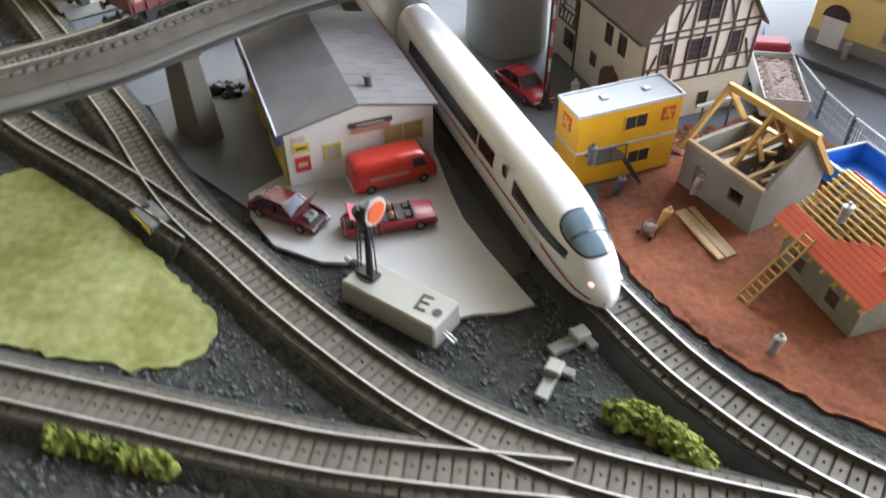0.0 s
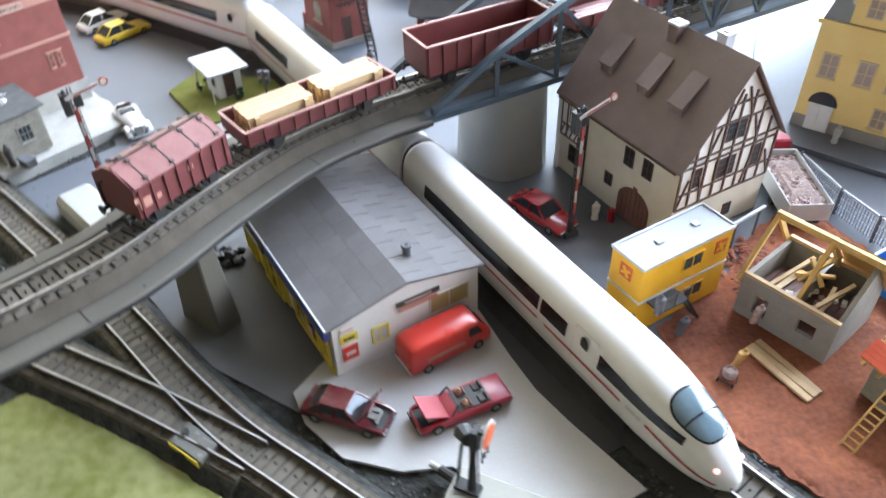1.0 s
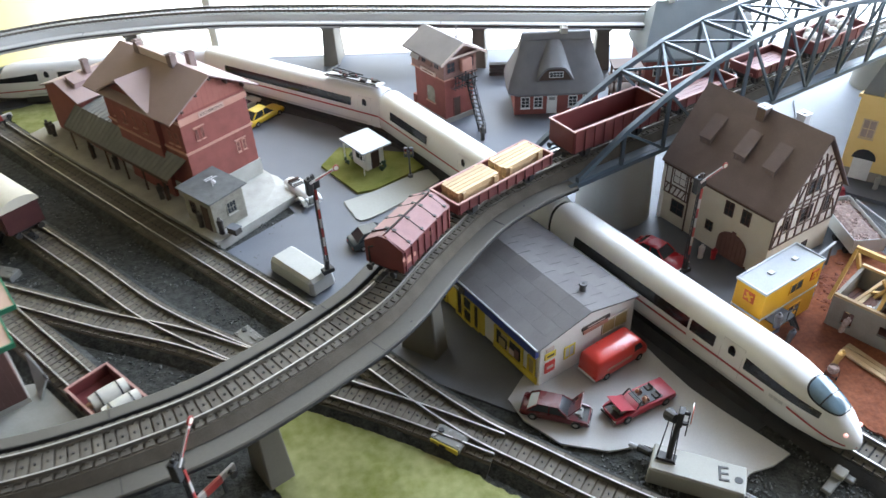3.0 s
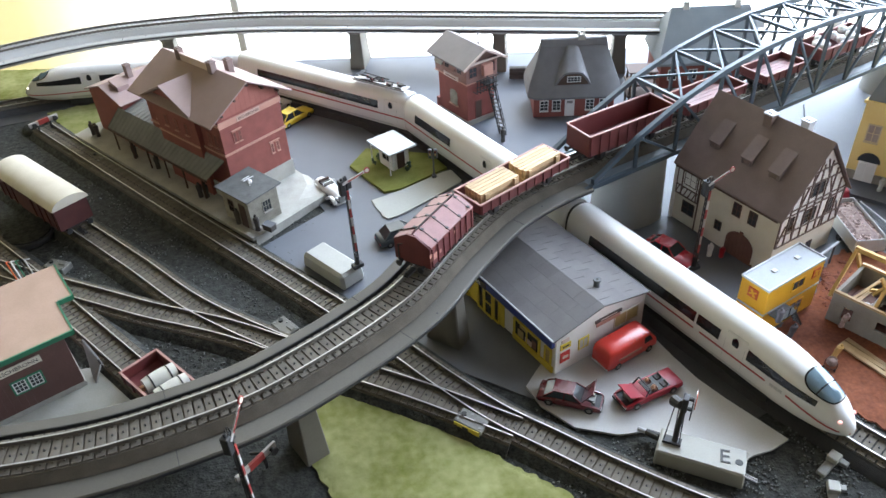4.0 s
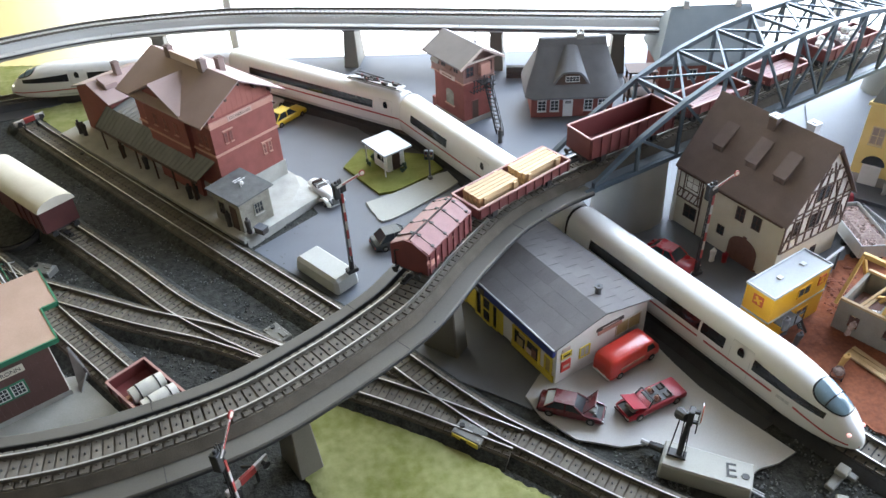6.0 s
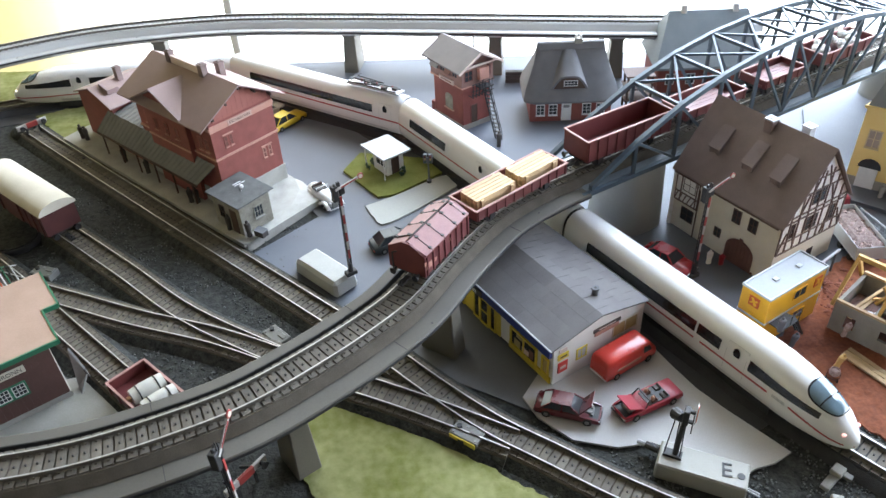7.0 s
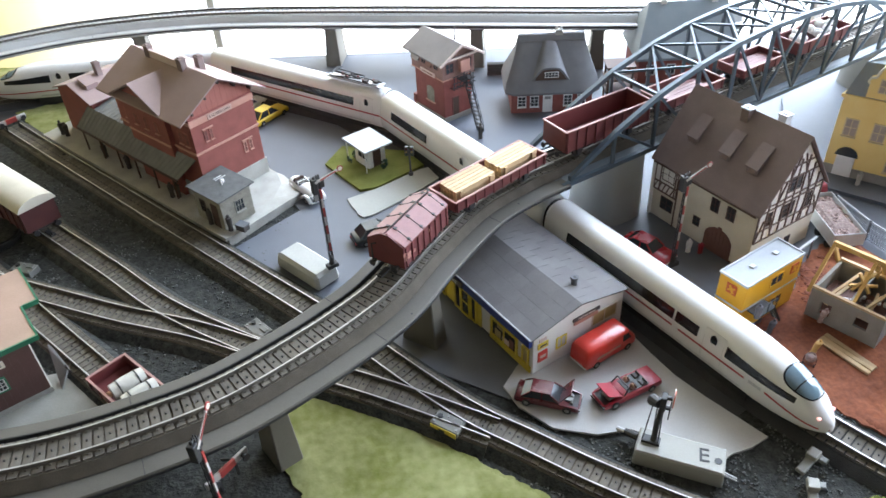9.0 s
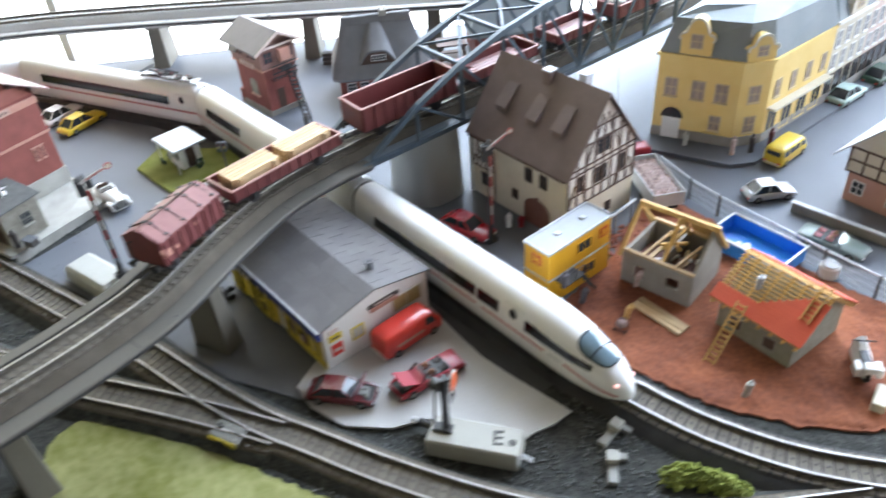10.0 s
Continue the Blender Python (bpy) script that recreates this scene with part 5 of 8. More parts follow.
fit_window(shop, front, 0.026, 0.0225, 0.024, 0.0115, "cream", "ochre_blind", (1, 0), 0.0010)
fit_window(shop, front, -0.018, 0.0190, 0.0080, 0.0090, "sign_yellow", "plaza", (1, 0), 0.0012)
for u, v, w, h, m in ((-0.0365, 0.0262, 0.010, 0.0054, "sign_yellow"), (-0.0365, 0.0150, 0.009, 0.0100, "red"), (-0.0370, 0.0322, 0.007, 0.0034, "row_pink"), (0.006, 0.0338, 0.027, 0.0032, "figure_dark"), (0.006, 0.0298, 0.024, 0.0032, "brick_trim")):
    board = part("wall_sign", G().box((u, v, 0.0005), (w, h, 0.0008), 0, front), M[m], shop)
    if m in ("red", "sign_yellow", "figure_dark"):
        part("lettering_bar", G().box((u, v, 0.0010), (w * 0.62, h * 0.26, 0.0003), 0, front), M["row_pink"] if m != "sign_yellow" else M["black"], board)
vent = part("vent", G().rod((-0.0450, -0.0127, SR - 0.004), (-0.0450, -0.0127, SR + 0.0048), 0.0026, 14, 0.0023).rod((-0.0450, -0.0127, SR - 0.0030), (-0.0450, -0.0127, SR - 0.0012), 0.0036, 14, 0.0028), M["dark_street"], shop, "dark round roof vent", smooth=40)
part("vent_cap", G().rod((-0.0450, -0.0127, SR + 0.0044), (-0.0450, -0.0127, SR + 0.0056), 0.0033, 14, 0.0030), M["dark_street"], vent)
part("vent_hole", G().rod((-0.0450, -0.0127, SR + 0.0050), (-0.0450, -0.0127, SR + 0.0058), 0.0012, 12), M["black"], vent)

# -- site container, two storeys --
ca = Vector((0.190, 0.582))
cont = thing("site_container", (0, 0, 0), 0, "yellow two-storey site office container with pale grey roof", "container")
cu, cd = Vector((0.936, 0.351)), Vector((-0.351, 0.936))
cc = ca + cu * 0.0345 + cd * 0.0125
cont.matrix_world = pose(cc.x, cc.y, 0.0028, 0, 0, math.degrees(math.atan2(cu.y, cu.x))) @ Matrix.Diagonal((0.93, 1, 1, 1))
for k in range(2):
    part("cabin", G().box((0, 0, 0.0122 + k * 0.0248), (0.073, 0.025, 0.0238)), M["yellow_box"], cont, bevel=0.0004)
part("joint_band", G().box((0, 0, 0.0246), (0.0737, 0.0257, 0.0014)), M["pale_grey"], cont)
part("roof", G().box((0, 0, 0.0492), (0.0720, 0.0240, 0.0008)), M["roof_zinc"], cont, "dull zinc sheet roof")
g = G()
for s in (-1, 1):
    g.box((0, s * 0.0123, 0.0494), (0.0745, 0.0012, 0.0020))
    g.box((s * 0.0367, 0, 0.0494), (0.0012, 0.0246, 0.0020))
part("roof_rim", g, M["pale_grey"], cont)
for x in (-0.012, 0.018):
    part("roof_hatch", G().box((x, 0.001, 0.0502), (0.005, 0.004, 0.0012)), M["pale_grey"], cont, bevel=0.0003)
cf, ce = face(0, -0.0125, 0), face(-0.0365, 0, -90)
for v in (0.0135, 0.0385):
    fit_window(cont, cf, 0.004 if v > 0.02 else 0.010, v, 0.015, 0.0085, "yellow_box", "glass_dark", (1, 0), 0.0008)
for f, u in ((cf, 0.027), (ce, 0.0)):
    s = part("emblem", G().box((u, 0.0395, 0.0003), (0.009, 0.009, 0.0006), 0, f), M["orange"], cont, "orange-red square emblem")
    part("emblem_bar", G().box((u, 0.0395, 0.0007), (0.0022, 0.0075, 0.0004), 30, f).box((u, 0.0395, 0.0007), (0.0075, 0.0014, 0.0004), 30, f), M["yellow_box"], s)
g = G().box((-0.019, 0.0235, 0.006), (0.022, 0.0010, 0.011), 0, cf)
part("landing", g, M["black"], cont, "dark grating landing")
g = G()
for u in (-0.0295, -0.019, -0.0085):
    g.rod(cf @ Vector((u, 0.024, 0.0112)), cf @ Vector((u, 0.033, 0.0112)), 0.0004, 6)
g.rod(cf @ Vector((-0.0295, 0.033, 0.0112)), cf @ Vector((-0.0085, 0.033, 0.0112)), 0.0004, 6)
part("railing", g, M["black"], cont)
g = G()
for s in (0, 0.006):
    g.bar(cf @ Vector((-0.0085, 0.0235, 0.004 + s)), cf @ Vector((0.008, 0.0, 0.004 + s)), 0.0010, 0.0016)
for k in range(8):
    g.box((-0.0085 + 0.0165 * k / 8, 0.0235 * (1 - k / 8), 0.007), (0.0025, 0.0006, 0.006), 0, cf)
part("steps", g, M["black"], cont)

# ---- station ----
SX, SY = Vector((0.604, -0.797)), Vector((0.797, 0.604))
SO = Vector((-0.154, 0.930)) - SY * 0.0375
SRZ = math.degrees(math.atan2(SX.y, SX.x))
PZ = 0.012


def st(x, y, z=0.0):
    p = SO + SX * x + SY * y
    return (p.x, p.y, z)


plat = [st(*p)[:2] for p in ((0.045, -0.0636), (-0.285, -0.063), (-0.290, -0.030), (-0.25, 0.04), (-0.012, 0.043), (0.010, 0.041), (0.030, 0.030), (0.045, 0.006))]
platform = thing("station_platform", (0, 0, 0), 0, "pale grey station platform with a darker stone edge", "platform", kind="structure")
part("surface", G().prism(plat, 0, PZ), M["platform"], platform)
# the end of the platform slopes down to the street
heads = [(0.045, -0.0636), (0.045, 0.006), (0.030, 0.030), (0.010, 0.041)]
toes = [(0.0600, -0.0625), (0.0555, 0.0330), (0.0440, 0.0400), (0.0160, 0.0440)]
drop = [0.0105, 0.0080, 0.0080, 0.0100]
g = G()
for k in range(3):
    g.add([st(*heads[k], PZ), st(*toes[k], drop[k]), st(*toes[k + 1], drop[k + 1]), st(*heads[k + 1], PZ), st(*heads[k], 0), st(*toes[k], 0), st(*toes[k + 1], 0), st(*heads[k + 1], 0)],
          [(0, 1, 2, 3), (1, 5, 6, 2), (0, 4, 5, 1), (3, 2, 6, 7)])
part("ramp", g, M["platform"], platform, "pale sloping end of the platform", smooth=70)
part("edge", G().bar(st(0.0595, -0.0640, PZ - 0.0022), st(-0.285, -0.0633, PZ - 0.0015), 0.0030, 0.0036), M["platform"], platform)

station = thing("station_building", st(0, 0, PZ), SRZ, "red brick station building with faded rose roofs and canopy", "station")
ML, MW, MH, MR = 0.130, 0.075, 0.100, 0.121
gable(station, ML, MW, MH, MR, "brick", "roof_rose", 0.007, 0.013, 0.0016, -ML / 2)
# cross gable towards the platform
cw, cx = 0.072, -0.070
part("cross_wall", G().slab([(cx - cw / 2, 0), (cx + cw / 2, 0), (cx + cw / 2, 0.096), (cx, 0.1145), (cx - cw / 2, 0.096)], "y", -0.0425, -0.02), M["brick"], station)
for s in (-1, 1):
    e = cw / 2 + 0.006
    part("cross_roof", G().slab([(cx + s * e, 0.0945), (cx + s * e, 0.0963), (cx, 0.1172), (cx, 0.1154)], "y", -0.050, -0.006), M["roof_rose"], station)
# lower wing
wx, wh, wr, wv = -0.2356, 0.0530, 0.0655, 0.036
part("wing_wall", G().slab([(wx - wv, 0), (wx + wv, 0), (wx + wv, wh), (wx, wr - 0.0006), (wx - wv, wh)], "y", -0.034, 0.030), M["brick"], station)
for s in (-1, 1):
    e = wv + 0.0045
    zl = wr - (wr - wh) / wv * e
    part("wing_roof", G().slab([(wx + s * e, zl), (wx + s * e, zl + 0.0014), (wx, wr + 0.0014), (wx, wr)], "y", -0.038, 0.034), M["roof_rose"], station, bevel=0.0002)
part("link_wall", G().box((-0.165, -0.004, 0.022), (0.0685, 0.062, 0.044)), M["brick"], station)
link = part("link_roof", G().slab([(-0.0390, 0.0425), (-0.0390, 0.0438), (0.012, 0.0540), (0.032, 0.0445), (0.032, 0.0432), (0.012, 0.0526)], "x", -0.1990, -0.1305), M["canopy_grey"], station, "grey ribbed sheet roof")
for k in range(10):
    part("batten", G().bar((-0.1965 + 0.0070 * k, -0.0389, 0.0441), (-0.1965 + 0.0070 * k, 0.012, 0.0543), 0.0008, 0.0007), M["canopy_grey"], link)
for x, y, z, m in ((-0.100, -0.002, 0.121, "chimney"), (-0.044, -0.003, 0.121, "chimney"), (-0.045, 0.017, 0.116, "chimney"), (-0.2320, 0.0, 0.0690, "chimney")):
    c = part("chimney", G().box((x, y, z), (0.0075, 0.0065, 0.020)), M[m], station, bevel=0.0003)
    part("chimney_cap", G().box((x, y, z + 0.0102), (0.0084, 0.0074, 0.0012)).box((x, y, z + 0.0112), (0.0048, 0.0040, 0.0010)), M["chimney"], c)
part("ridge_parapet", G().box((-0.072, -0.0035, 0.1235), (0.050, 0.0016, 0.008)), M["row_pink"], station, "pale pink parapet on the ridge")
part("parapet_coping", G().box((-0.072, -0.0035, 0.1279), (0.051, 0.0026, 0.0010)), M["row_pink"], station)
part("roof_light", G().box((-0.075, 0.010, 0.1205), (0.012, 0.008, 0.0016)), M["pale_grey"], station)
part("wing_dormer", G().slab([(-0.2310, 0.0630), (-0.2150, 0.0570), (-0.2150, 0.0650), (-0.2320, 0.0700)], "y", -0.026, -0.012), M["roof_rose"], station)
end, front, street = face(0, 0, 90), face(-ML / 2, -MW / 2, 0), face(-ML / 2, MW / 2, 180)
for v, h, m in ((0.0565, 0.0022, "brick_trim"), (0.0885, 0.0065, "brick_trim")):
    part("band", G().box((0, v, 0.0006), (MW + 0.001, h, 0.0012), 0, end), M[m], station, "pale stone band")
    part("band", G().box((0, v, 0.0006), (ML + 0.001, h if h < 0.004 else 0.003, 0.0012), 0, front), M[m], station)
    part("band", G().box((0, v, 0.0006), (ML + 0.001, h if h < 0.004 else 0.003, 0.0012), 0, street), M[m], station)
part("plinth", G().box((-ML / 2, 0, 0.0085), (ML + 0.0024, MW + 0.0024, 0.017)), M["platform"], station, "grey rendered plinth")
sgn = part("name_board", G().box((-0.003, 0.0885, 0.0014), (0.028, 0.0052, 0.0008), 0, end), M["name_plate"], station, "pale station name board")
me = text_mesh("ESCHBRONN", 0.0042, 0.0001)
me.materials.append(M["dark_wood"])
part("lettering", me, None, sgn).matrix_local = end @ Matrix.Translation((-0.003, 0.0885, 0.0019))
# boarded gable under the roof, with the ends of the purlins
for k in range(11):
    u = -0.030 + 0.006 * k
    top = MR - (MR - MH) / (MW / 2) * abs(u) - 0.002
    part("gable_board", G().box((u, (0.0945 + top) / 2, 0.0006), (0.00585, top - 0.0945, 0.0010), 0, end), M["brick_dim"], station)
for u in (-0.034, -0.017, 0.0, 0.017, 0.034):
    part("purlin_end", G().box((u, MR - (MR - MH) / (MW / 2) * abs(u) - 0.0022, 0.0030), (0.0018, 0.0024, 0.0060), 0, end), M["dark_wood"], station)
for u, v, m in ((0.0175, 0.0400, "brick_trim"), (0.0245, 0.0400, "brick_trim"), (-0.0225, 0.0710, "brick_dim"), (-0.0165, 0.0710, "brick_dim")):
    fit_window(station, end, u, v, 0.0028, 0.0100, m, "dull_boards", (0, 1), 0.0006, "brick_trim")
part("window_arch", G().box((0.021, 0.0472, 0.0006), (0.0130, 0.0012, 0.0012), 0, end), M["brick_trim"], station)
part("window_arch", G().box((-0.0195, 0.0782, 0.0006), (0.0120, 0.0012, 0.0012), 0, end), M["brick_trim"], station)
for u in (-0.048, -0.030, 0.045, 0.055):
    fit_window(station, front, u, 0.070, 0.005, 0.0120, "brick_dim", "dull_boards", (1, 1), 0.0009, "brick_trim")
for u in (-0.05, -0.02, 0.02, 0.05):
    for v in (0.040, 0.072):
        fit_window(station, street, u, v, 0.0065, 0.013, "brick_trim", "glass_dark", (1, 1), 0.0010, "brick_trim")
cross = face(cx, -0.0425, 0)
for u in (-0.018, 0.0, 0.018):
    fit_window(station, cross, u, 0.072, 0.0050, 0.0115, "brick_dim", "dull_boards", (1, 1), 0.0008, "brick_trim")
part("band", G().box((0, 0.0885, 0.0005), (cw, 0.004, 0.0010), 0, cross), M["brick_trim"], station)
part("band", G().box((0, 0.0565, 0.0005), (cw, 0.0022, 0.0010), 0, cross), M["brick_trim"], station)
# platform canopy of ribbed sheets
can = part("canopy", G().loft([[(x0, -0.0525, 0.0262), (x0, -0.0525, 0.0275), (x1, -0.0385, 0.0505), (x1, -0.0385, 0.0490)] for x0, x1 in ((-0.213, -0.200), (-0.024, -0.004))]), M["canopy_grey"], station, "dusty grey ribbed platform canopy")
for k in range(27):
    x = -0.2115 + 0.0070 * k
    part("batten", G().bar((x, -0.0527, 0.0279), (x + 0.013 + 0.007 * k / 27, -0.0385, 0.0509), 0.0008, 0.0007), M["canopy_grey"], can)
for k in range(6):
    x = -0.205 + 0.034 * k
    part("post", G().rod((x, -0.0510, 0), (x, -0.0510, 0.0265), 0.0010, 8), M["dark_wood"], can)
part("canopy_board", G().box((-0.1185, -0.0522, 0.0258), (0.189, 0.0012, 0.0034)), M["dark_wood"], can)

annex = thing("station_annex", st(0.029, -0.039, PZ), SRZ, "small weathered stone annex with a dark flat roof", "annex")
part("wall", G().box((0, 0, 0.0165), (0.042, 0.036, 0.033)), M["annex_wall"], annex, bevel=0.0003)
part("roof", G().slab([(-0.0215, 0.0335), (-0.0215, 0.0350), (0.0215, 0.0368), (0.0215, 0.0353)], "x", -0.0255, 0.0255), M["felt_dark"], annex, "dark mottled felt roof", bevel=0.0003)
fit_window(annex, face(0.021, 0, 90), 0.003, 0.0185, 0.009, 0.011, "annex_wall", "glass_dark", (2, 1), 0.0009, "platform")
fit_window(annex, face(0, -0.018, 0), -0.008, 0.0175, 0.007, 0.012, "dark_wood", "glass_dark", (1, 1), 0.0009)
fit_window(annex, face(0, -0.018, 0), 0.010, 0.0125, 0.008, 0.024, "dark_wood", "dark_wood", (0, 0), 0.0009, name="door")
part("aerial", G().rod((0.004, 0.0, 0.036), (0.004, 0.0, 0.044), 0.0004, 6).rod((0.004, -0.006, 0.044), (0.004, 0.006, 0.044), 0.0004, 6).rod((-0.002, -0.004, 0.042), (-0.002, 0.005, 0.042), 0.0004, 6).ball((0.001, 0.003, 0.038), 0.0022, 8, 5), M["white"], annex, "white wire aerial")
bench = thing("crate", st(0.062, -0.046, PZ), SRZ + 10, "dark grey luggage crate beside the annex", "crate")
part("body", G().box((0, 0, 0.003), (0.011, 0.008, 0.006)), M["figure_dark"], bench, bevel=0.0004)
part("lid", G().box((0, 0, 0.0064), (0.0116, 0.0086, 0.0010)), M["dark_street"], bench)


# ---- small painted figures, as plain shapes ----
def figure(place, material, label="small plain painted plastic model figure", lean=0.0, tall=0.020):
    g = G()
    rings = []
    for z, r in ((0, 0.0022), (0.0006, 0.0026), (tall * 0.3, 0.0023), (tall * 0.55, 0.0029), (tall * 0.78, 0.0030), (tall * 0.84, 0.0012)):
        rings.append([(place[0] + r * math.cos(k * math.tau / 10) + lean * z, place[1] + 0.75 * r * math.sin(k * math.tau / 10), place[2] + z) for k in range(10)])
    g.loft(rings)
    g.ball((place[0] + lean * tall * 0.92, place[1], place[2] + tall * 0.91), tall * 0.085, 10, 6)
    return single("model_figure", g, M[material], label, "figurine", smooth=50, group="model figures")


for x, y in ((-0.2644, -0.0501), (-0.2555, -0.0490), (-0.1733, -0.0490), (-0.1299, -0.0474), (-0.0420, -0.0528), (-0.0365, -0.0490), (0.0295, -0.0585), (0.0540, -0.0540)):
    figure(st(x, y, PZ), "figure_dark", "dark clothed plain model figure on the platform", 0.0, 0.0185)
figure((0.085, 0.944, 0.0012), "figure_dark", "dark plain model figure beside the street")
figure((0.207, 0.690, 0.0012), "white", "pale plain model figure in front of the house gate", 0.0, 0.015)
figure((0.2165, 0.6855, 0.0012), "car_crimson", "red clothed plain model figure in front of the house gate", 0.0, 0.012)
figure((0.268, 0.4555, 0.0018), "platform", "pale plain model figure on the red earth", 0.15, 0.014)
figure((0.236, 0.549, 0.0020), "timber", "ochre clothed plain model figure at the mixer", 0.3, 0.014)
figure((0.262, 0.577, 0.0028), "rubble", "reddish plain model figure beside the shell wall", 0.2, 0.014)
figure((0.440, 0.700, 0.005), "rubble", "plain model figure on the pavement")
figure((0.458, 0.696, 0.005), "figure_dark", "dark plain model figure on the pavement corner")
figure((0.480, 0.697, 0.005), "car_red", "red clothed plain model figure on the pavement")
figure((0.412, 0.734, 0.005), "platform", "pale plain model figure before the ochre house", 0.0, 0.016)
figure((0.198, 0.573, 0.0275), "figure_grey", "grey clothed plain model figure on the container landing", 0.0, 0.0145)
figure((0.216, 0.577, 0.0028), "figure_grey", "grey clothed plain model figure below the landing", 0.2, 0.0145)

# ---- cars ----
WHEEL = {}


def car(place, rz, paint, label, L=0.050, W=0.0205, H=0.0165, style="saloon", bonnet_up=0, category="car", group="parked cars", glazed=False):
    """Origin on the ground below the middle; the front looks along x."""
    t = thing("car", place, rz, label, category, group)
    w, b = W / 2, 0.0016
    belt = {"saloon": 0.56, "van": 0.50, "estate": 0.56, "open": 0.62, "classic": 0.6}[style] * H
    if style == "van":
        sides = [(-0.5, 0.90, belt), (-0.48, 1.0, belt), (0.44, 1.0, belt), (0.5, 0.90, belt * 0.94)]
        cab = [(-0.49, 0.94, 0.94), (-0.42, 0.96, 1.0), (0.30, 0.96, 1.0), (0.36, 0.95, 0.98), (0.46, 0.92, 0.52)]
    elif style == "classic":
        sides = [(-0.5, 0.55, belt * 0.55), (-0.46, 0.8, belt * 0.85), (-0.25, 1.0, belt), (0.1, 0.95, belt), (0.25, 0.7, belt), (0.46, 0.62, belt * 0.85), (0.5, 0.5, belt * 0.6)]
        cab = [(-0.44, 0.62, 0.62), (-0.28, 0.78, 0.95), (-0.05, 0.80, 1.0), (0.10, 0.80, 0.94), (0.18, 0.78, 0.60)]
    else:
        sides = [(-0.5, 0.86, belt * 0.82), (-0.48, 0.97, belt * 0.96), (-0.2, 1.0, belt), (0.15, 1.0, belt), (0.40, 0.97, belt * 0.9), (0.48, 0.92, belt * 0.82), (0.5, 0.84, belt * 0.66)]
        tail = -0.47 if style == "estate" else -0.40
        cab = [(tail, 0.88, 0.60), (tail + (0.05 if style == "estate" else 0.14), 0.80, 0.97), (-0.05, 0.80, 1.0), (0.05, 0.80, 0.98), (0.20, 0.88, 0.58)]
    cut = 0.17 if bonnet_up else 9
    rings = []
    for u, k, z in sides:
        z = min(z, belt * 0.62) if u > cut else z
        rings.append([(u * L, -w * k * 0.9, b), (u * L, -w * k, b + 0.002), (u * L, -w * k, z * 0.8), (u * L, -w * k * 0.93, z), (u * L, w * k * 0.93, z), (u * L, w * k, z * 0.8), (u * L, w * k, b + 0.002), (u * L, w * k * 0.9, b)])
    if style == "van":
        rings = []
        for u, k, z in ((-0.5, 0.84, 0.70), (-0.49, 0.92, 0.86), (-0.47, 0.96, 0.94), (-0.42, 0.99, 0.985), (-0.34, 1.0, 1.0), (0.26, 1.0, 1.0), (0.34, 0.99, 0.965), (0.42, 0.96, 0.70), (0.46, 0.95, 0.58), (0.49, 0.90, 0.50), (0.5, 0.84, 0.42)):
            z *= H
            half = [(0.88, b), (1.0, b + 0.002), (1.0, lerp(b, z, 0.5)), (0.96, lerp(b, z, 0.75)), (0.90, lerp(b, z, 0.90)), (0.80, lerp(b, z, 0.97)), (0.55, z)]
            rings.append([(u * L, -w * k * q, h) for q, h in half] + [(u * L, w * k * q, h) for q, h in half[::-1]])
    part("body", G().loft(rings), M[paint], t, smooth=50, bevel=0.0007)
    if style == "van":
        part("windscreen", G().add([(0.352 * L, -w * 0.74, H * 0.94), (0.352 * L, w * 0.74, H * 0.94), (0.425 * L, w * 0.84, H * 0.70), (0.425 * L, -w * 0.84, H * 0.70)], [(0, 1, 2, 3)]), M["glass_dark"], t)
        for s in (-1, 1):
            part("cab_window", G().add([(x * L, s * w * q, H * z) for x, q, z in ((0.20, 1.005, 0.60), (0.37, 0.995, 0.60), (0.31, 0.935, 0.88), (0.20, 0.945, 0.88))], [(0, 1, 2, 3)]), M["glass_dark"], t)
            if not glazed:
                part("lettering_bar", G().box((-0.08 * L, s * (w + 0.0001), H * 0.48), (0.024, 0.0004, 0.0022)), M["brick_trim"], t)
            for k in range(3 if glazed else 0):
                u0, u1 = -0.44 + 0.205 * k, -0.44 + 0.205 * k + 0.18
                part("side_window", G().add([(x * L, s * w * q, H * z) for x, q, z in ((u0, 1.005, 0.60), (u1, 1.005, 0.60), (u1, 0.945, 0.88), (u0, 0.945, 0.88))], [(0, 1, 2, 3)]), M["glass_dark"], t)
        if glazed:
            part("rear_window", G().box((-0.494 * L, 0, H * 0.74), (0.0012, W * 0.66, H * 0.22)), M["glass_dark"], t)
    if bonnet_up:
        zb = belt * 0.62
        bay = part("engine_bay", G().box((0.335 * L, 0, zb + 0.0003), (0.27 * L, W * 0.78, 0.0008)), M["black"], t, "open black engine bay")
        part("engine", G().box((0.32 * L, 0.001, zb + 0.0014), (0.0065, 0.0070, 0.0020)).box((0.33 * L, 0.003, zb + 0.0028), (0.004, 0.003, 0.0012)).rod((0.37 * L, -0.004, zb + 0.001), (0.37 * L, -0.001, zb + 0.001), 0.0013, 8), M["motor_grey"], bay, "grey engine block", bevel=0.0004)
        for s in (-1, 1):
            part("front_wing", G().loft([[(u * L, s * (w * k - 0.0016), zb - 0.0008), (u * L, s * w * k, zb - 0.0008), (u * L, s * w * k * 0.985, h), (u * L, s * (w * k * 0.97 - 0.0014), h + 0.0002)] for u, k, h in ((0.17, 0.985, belt * 0.99), (0.32, 0.97, belt * 0.95), (0.44, 0.93, belt * 0.86), (0.485, 0.87, belt * 0.72))]), M[paint], t, smooth=40)
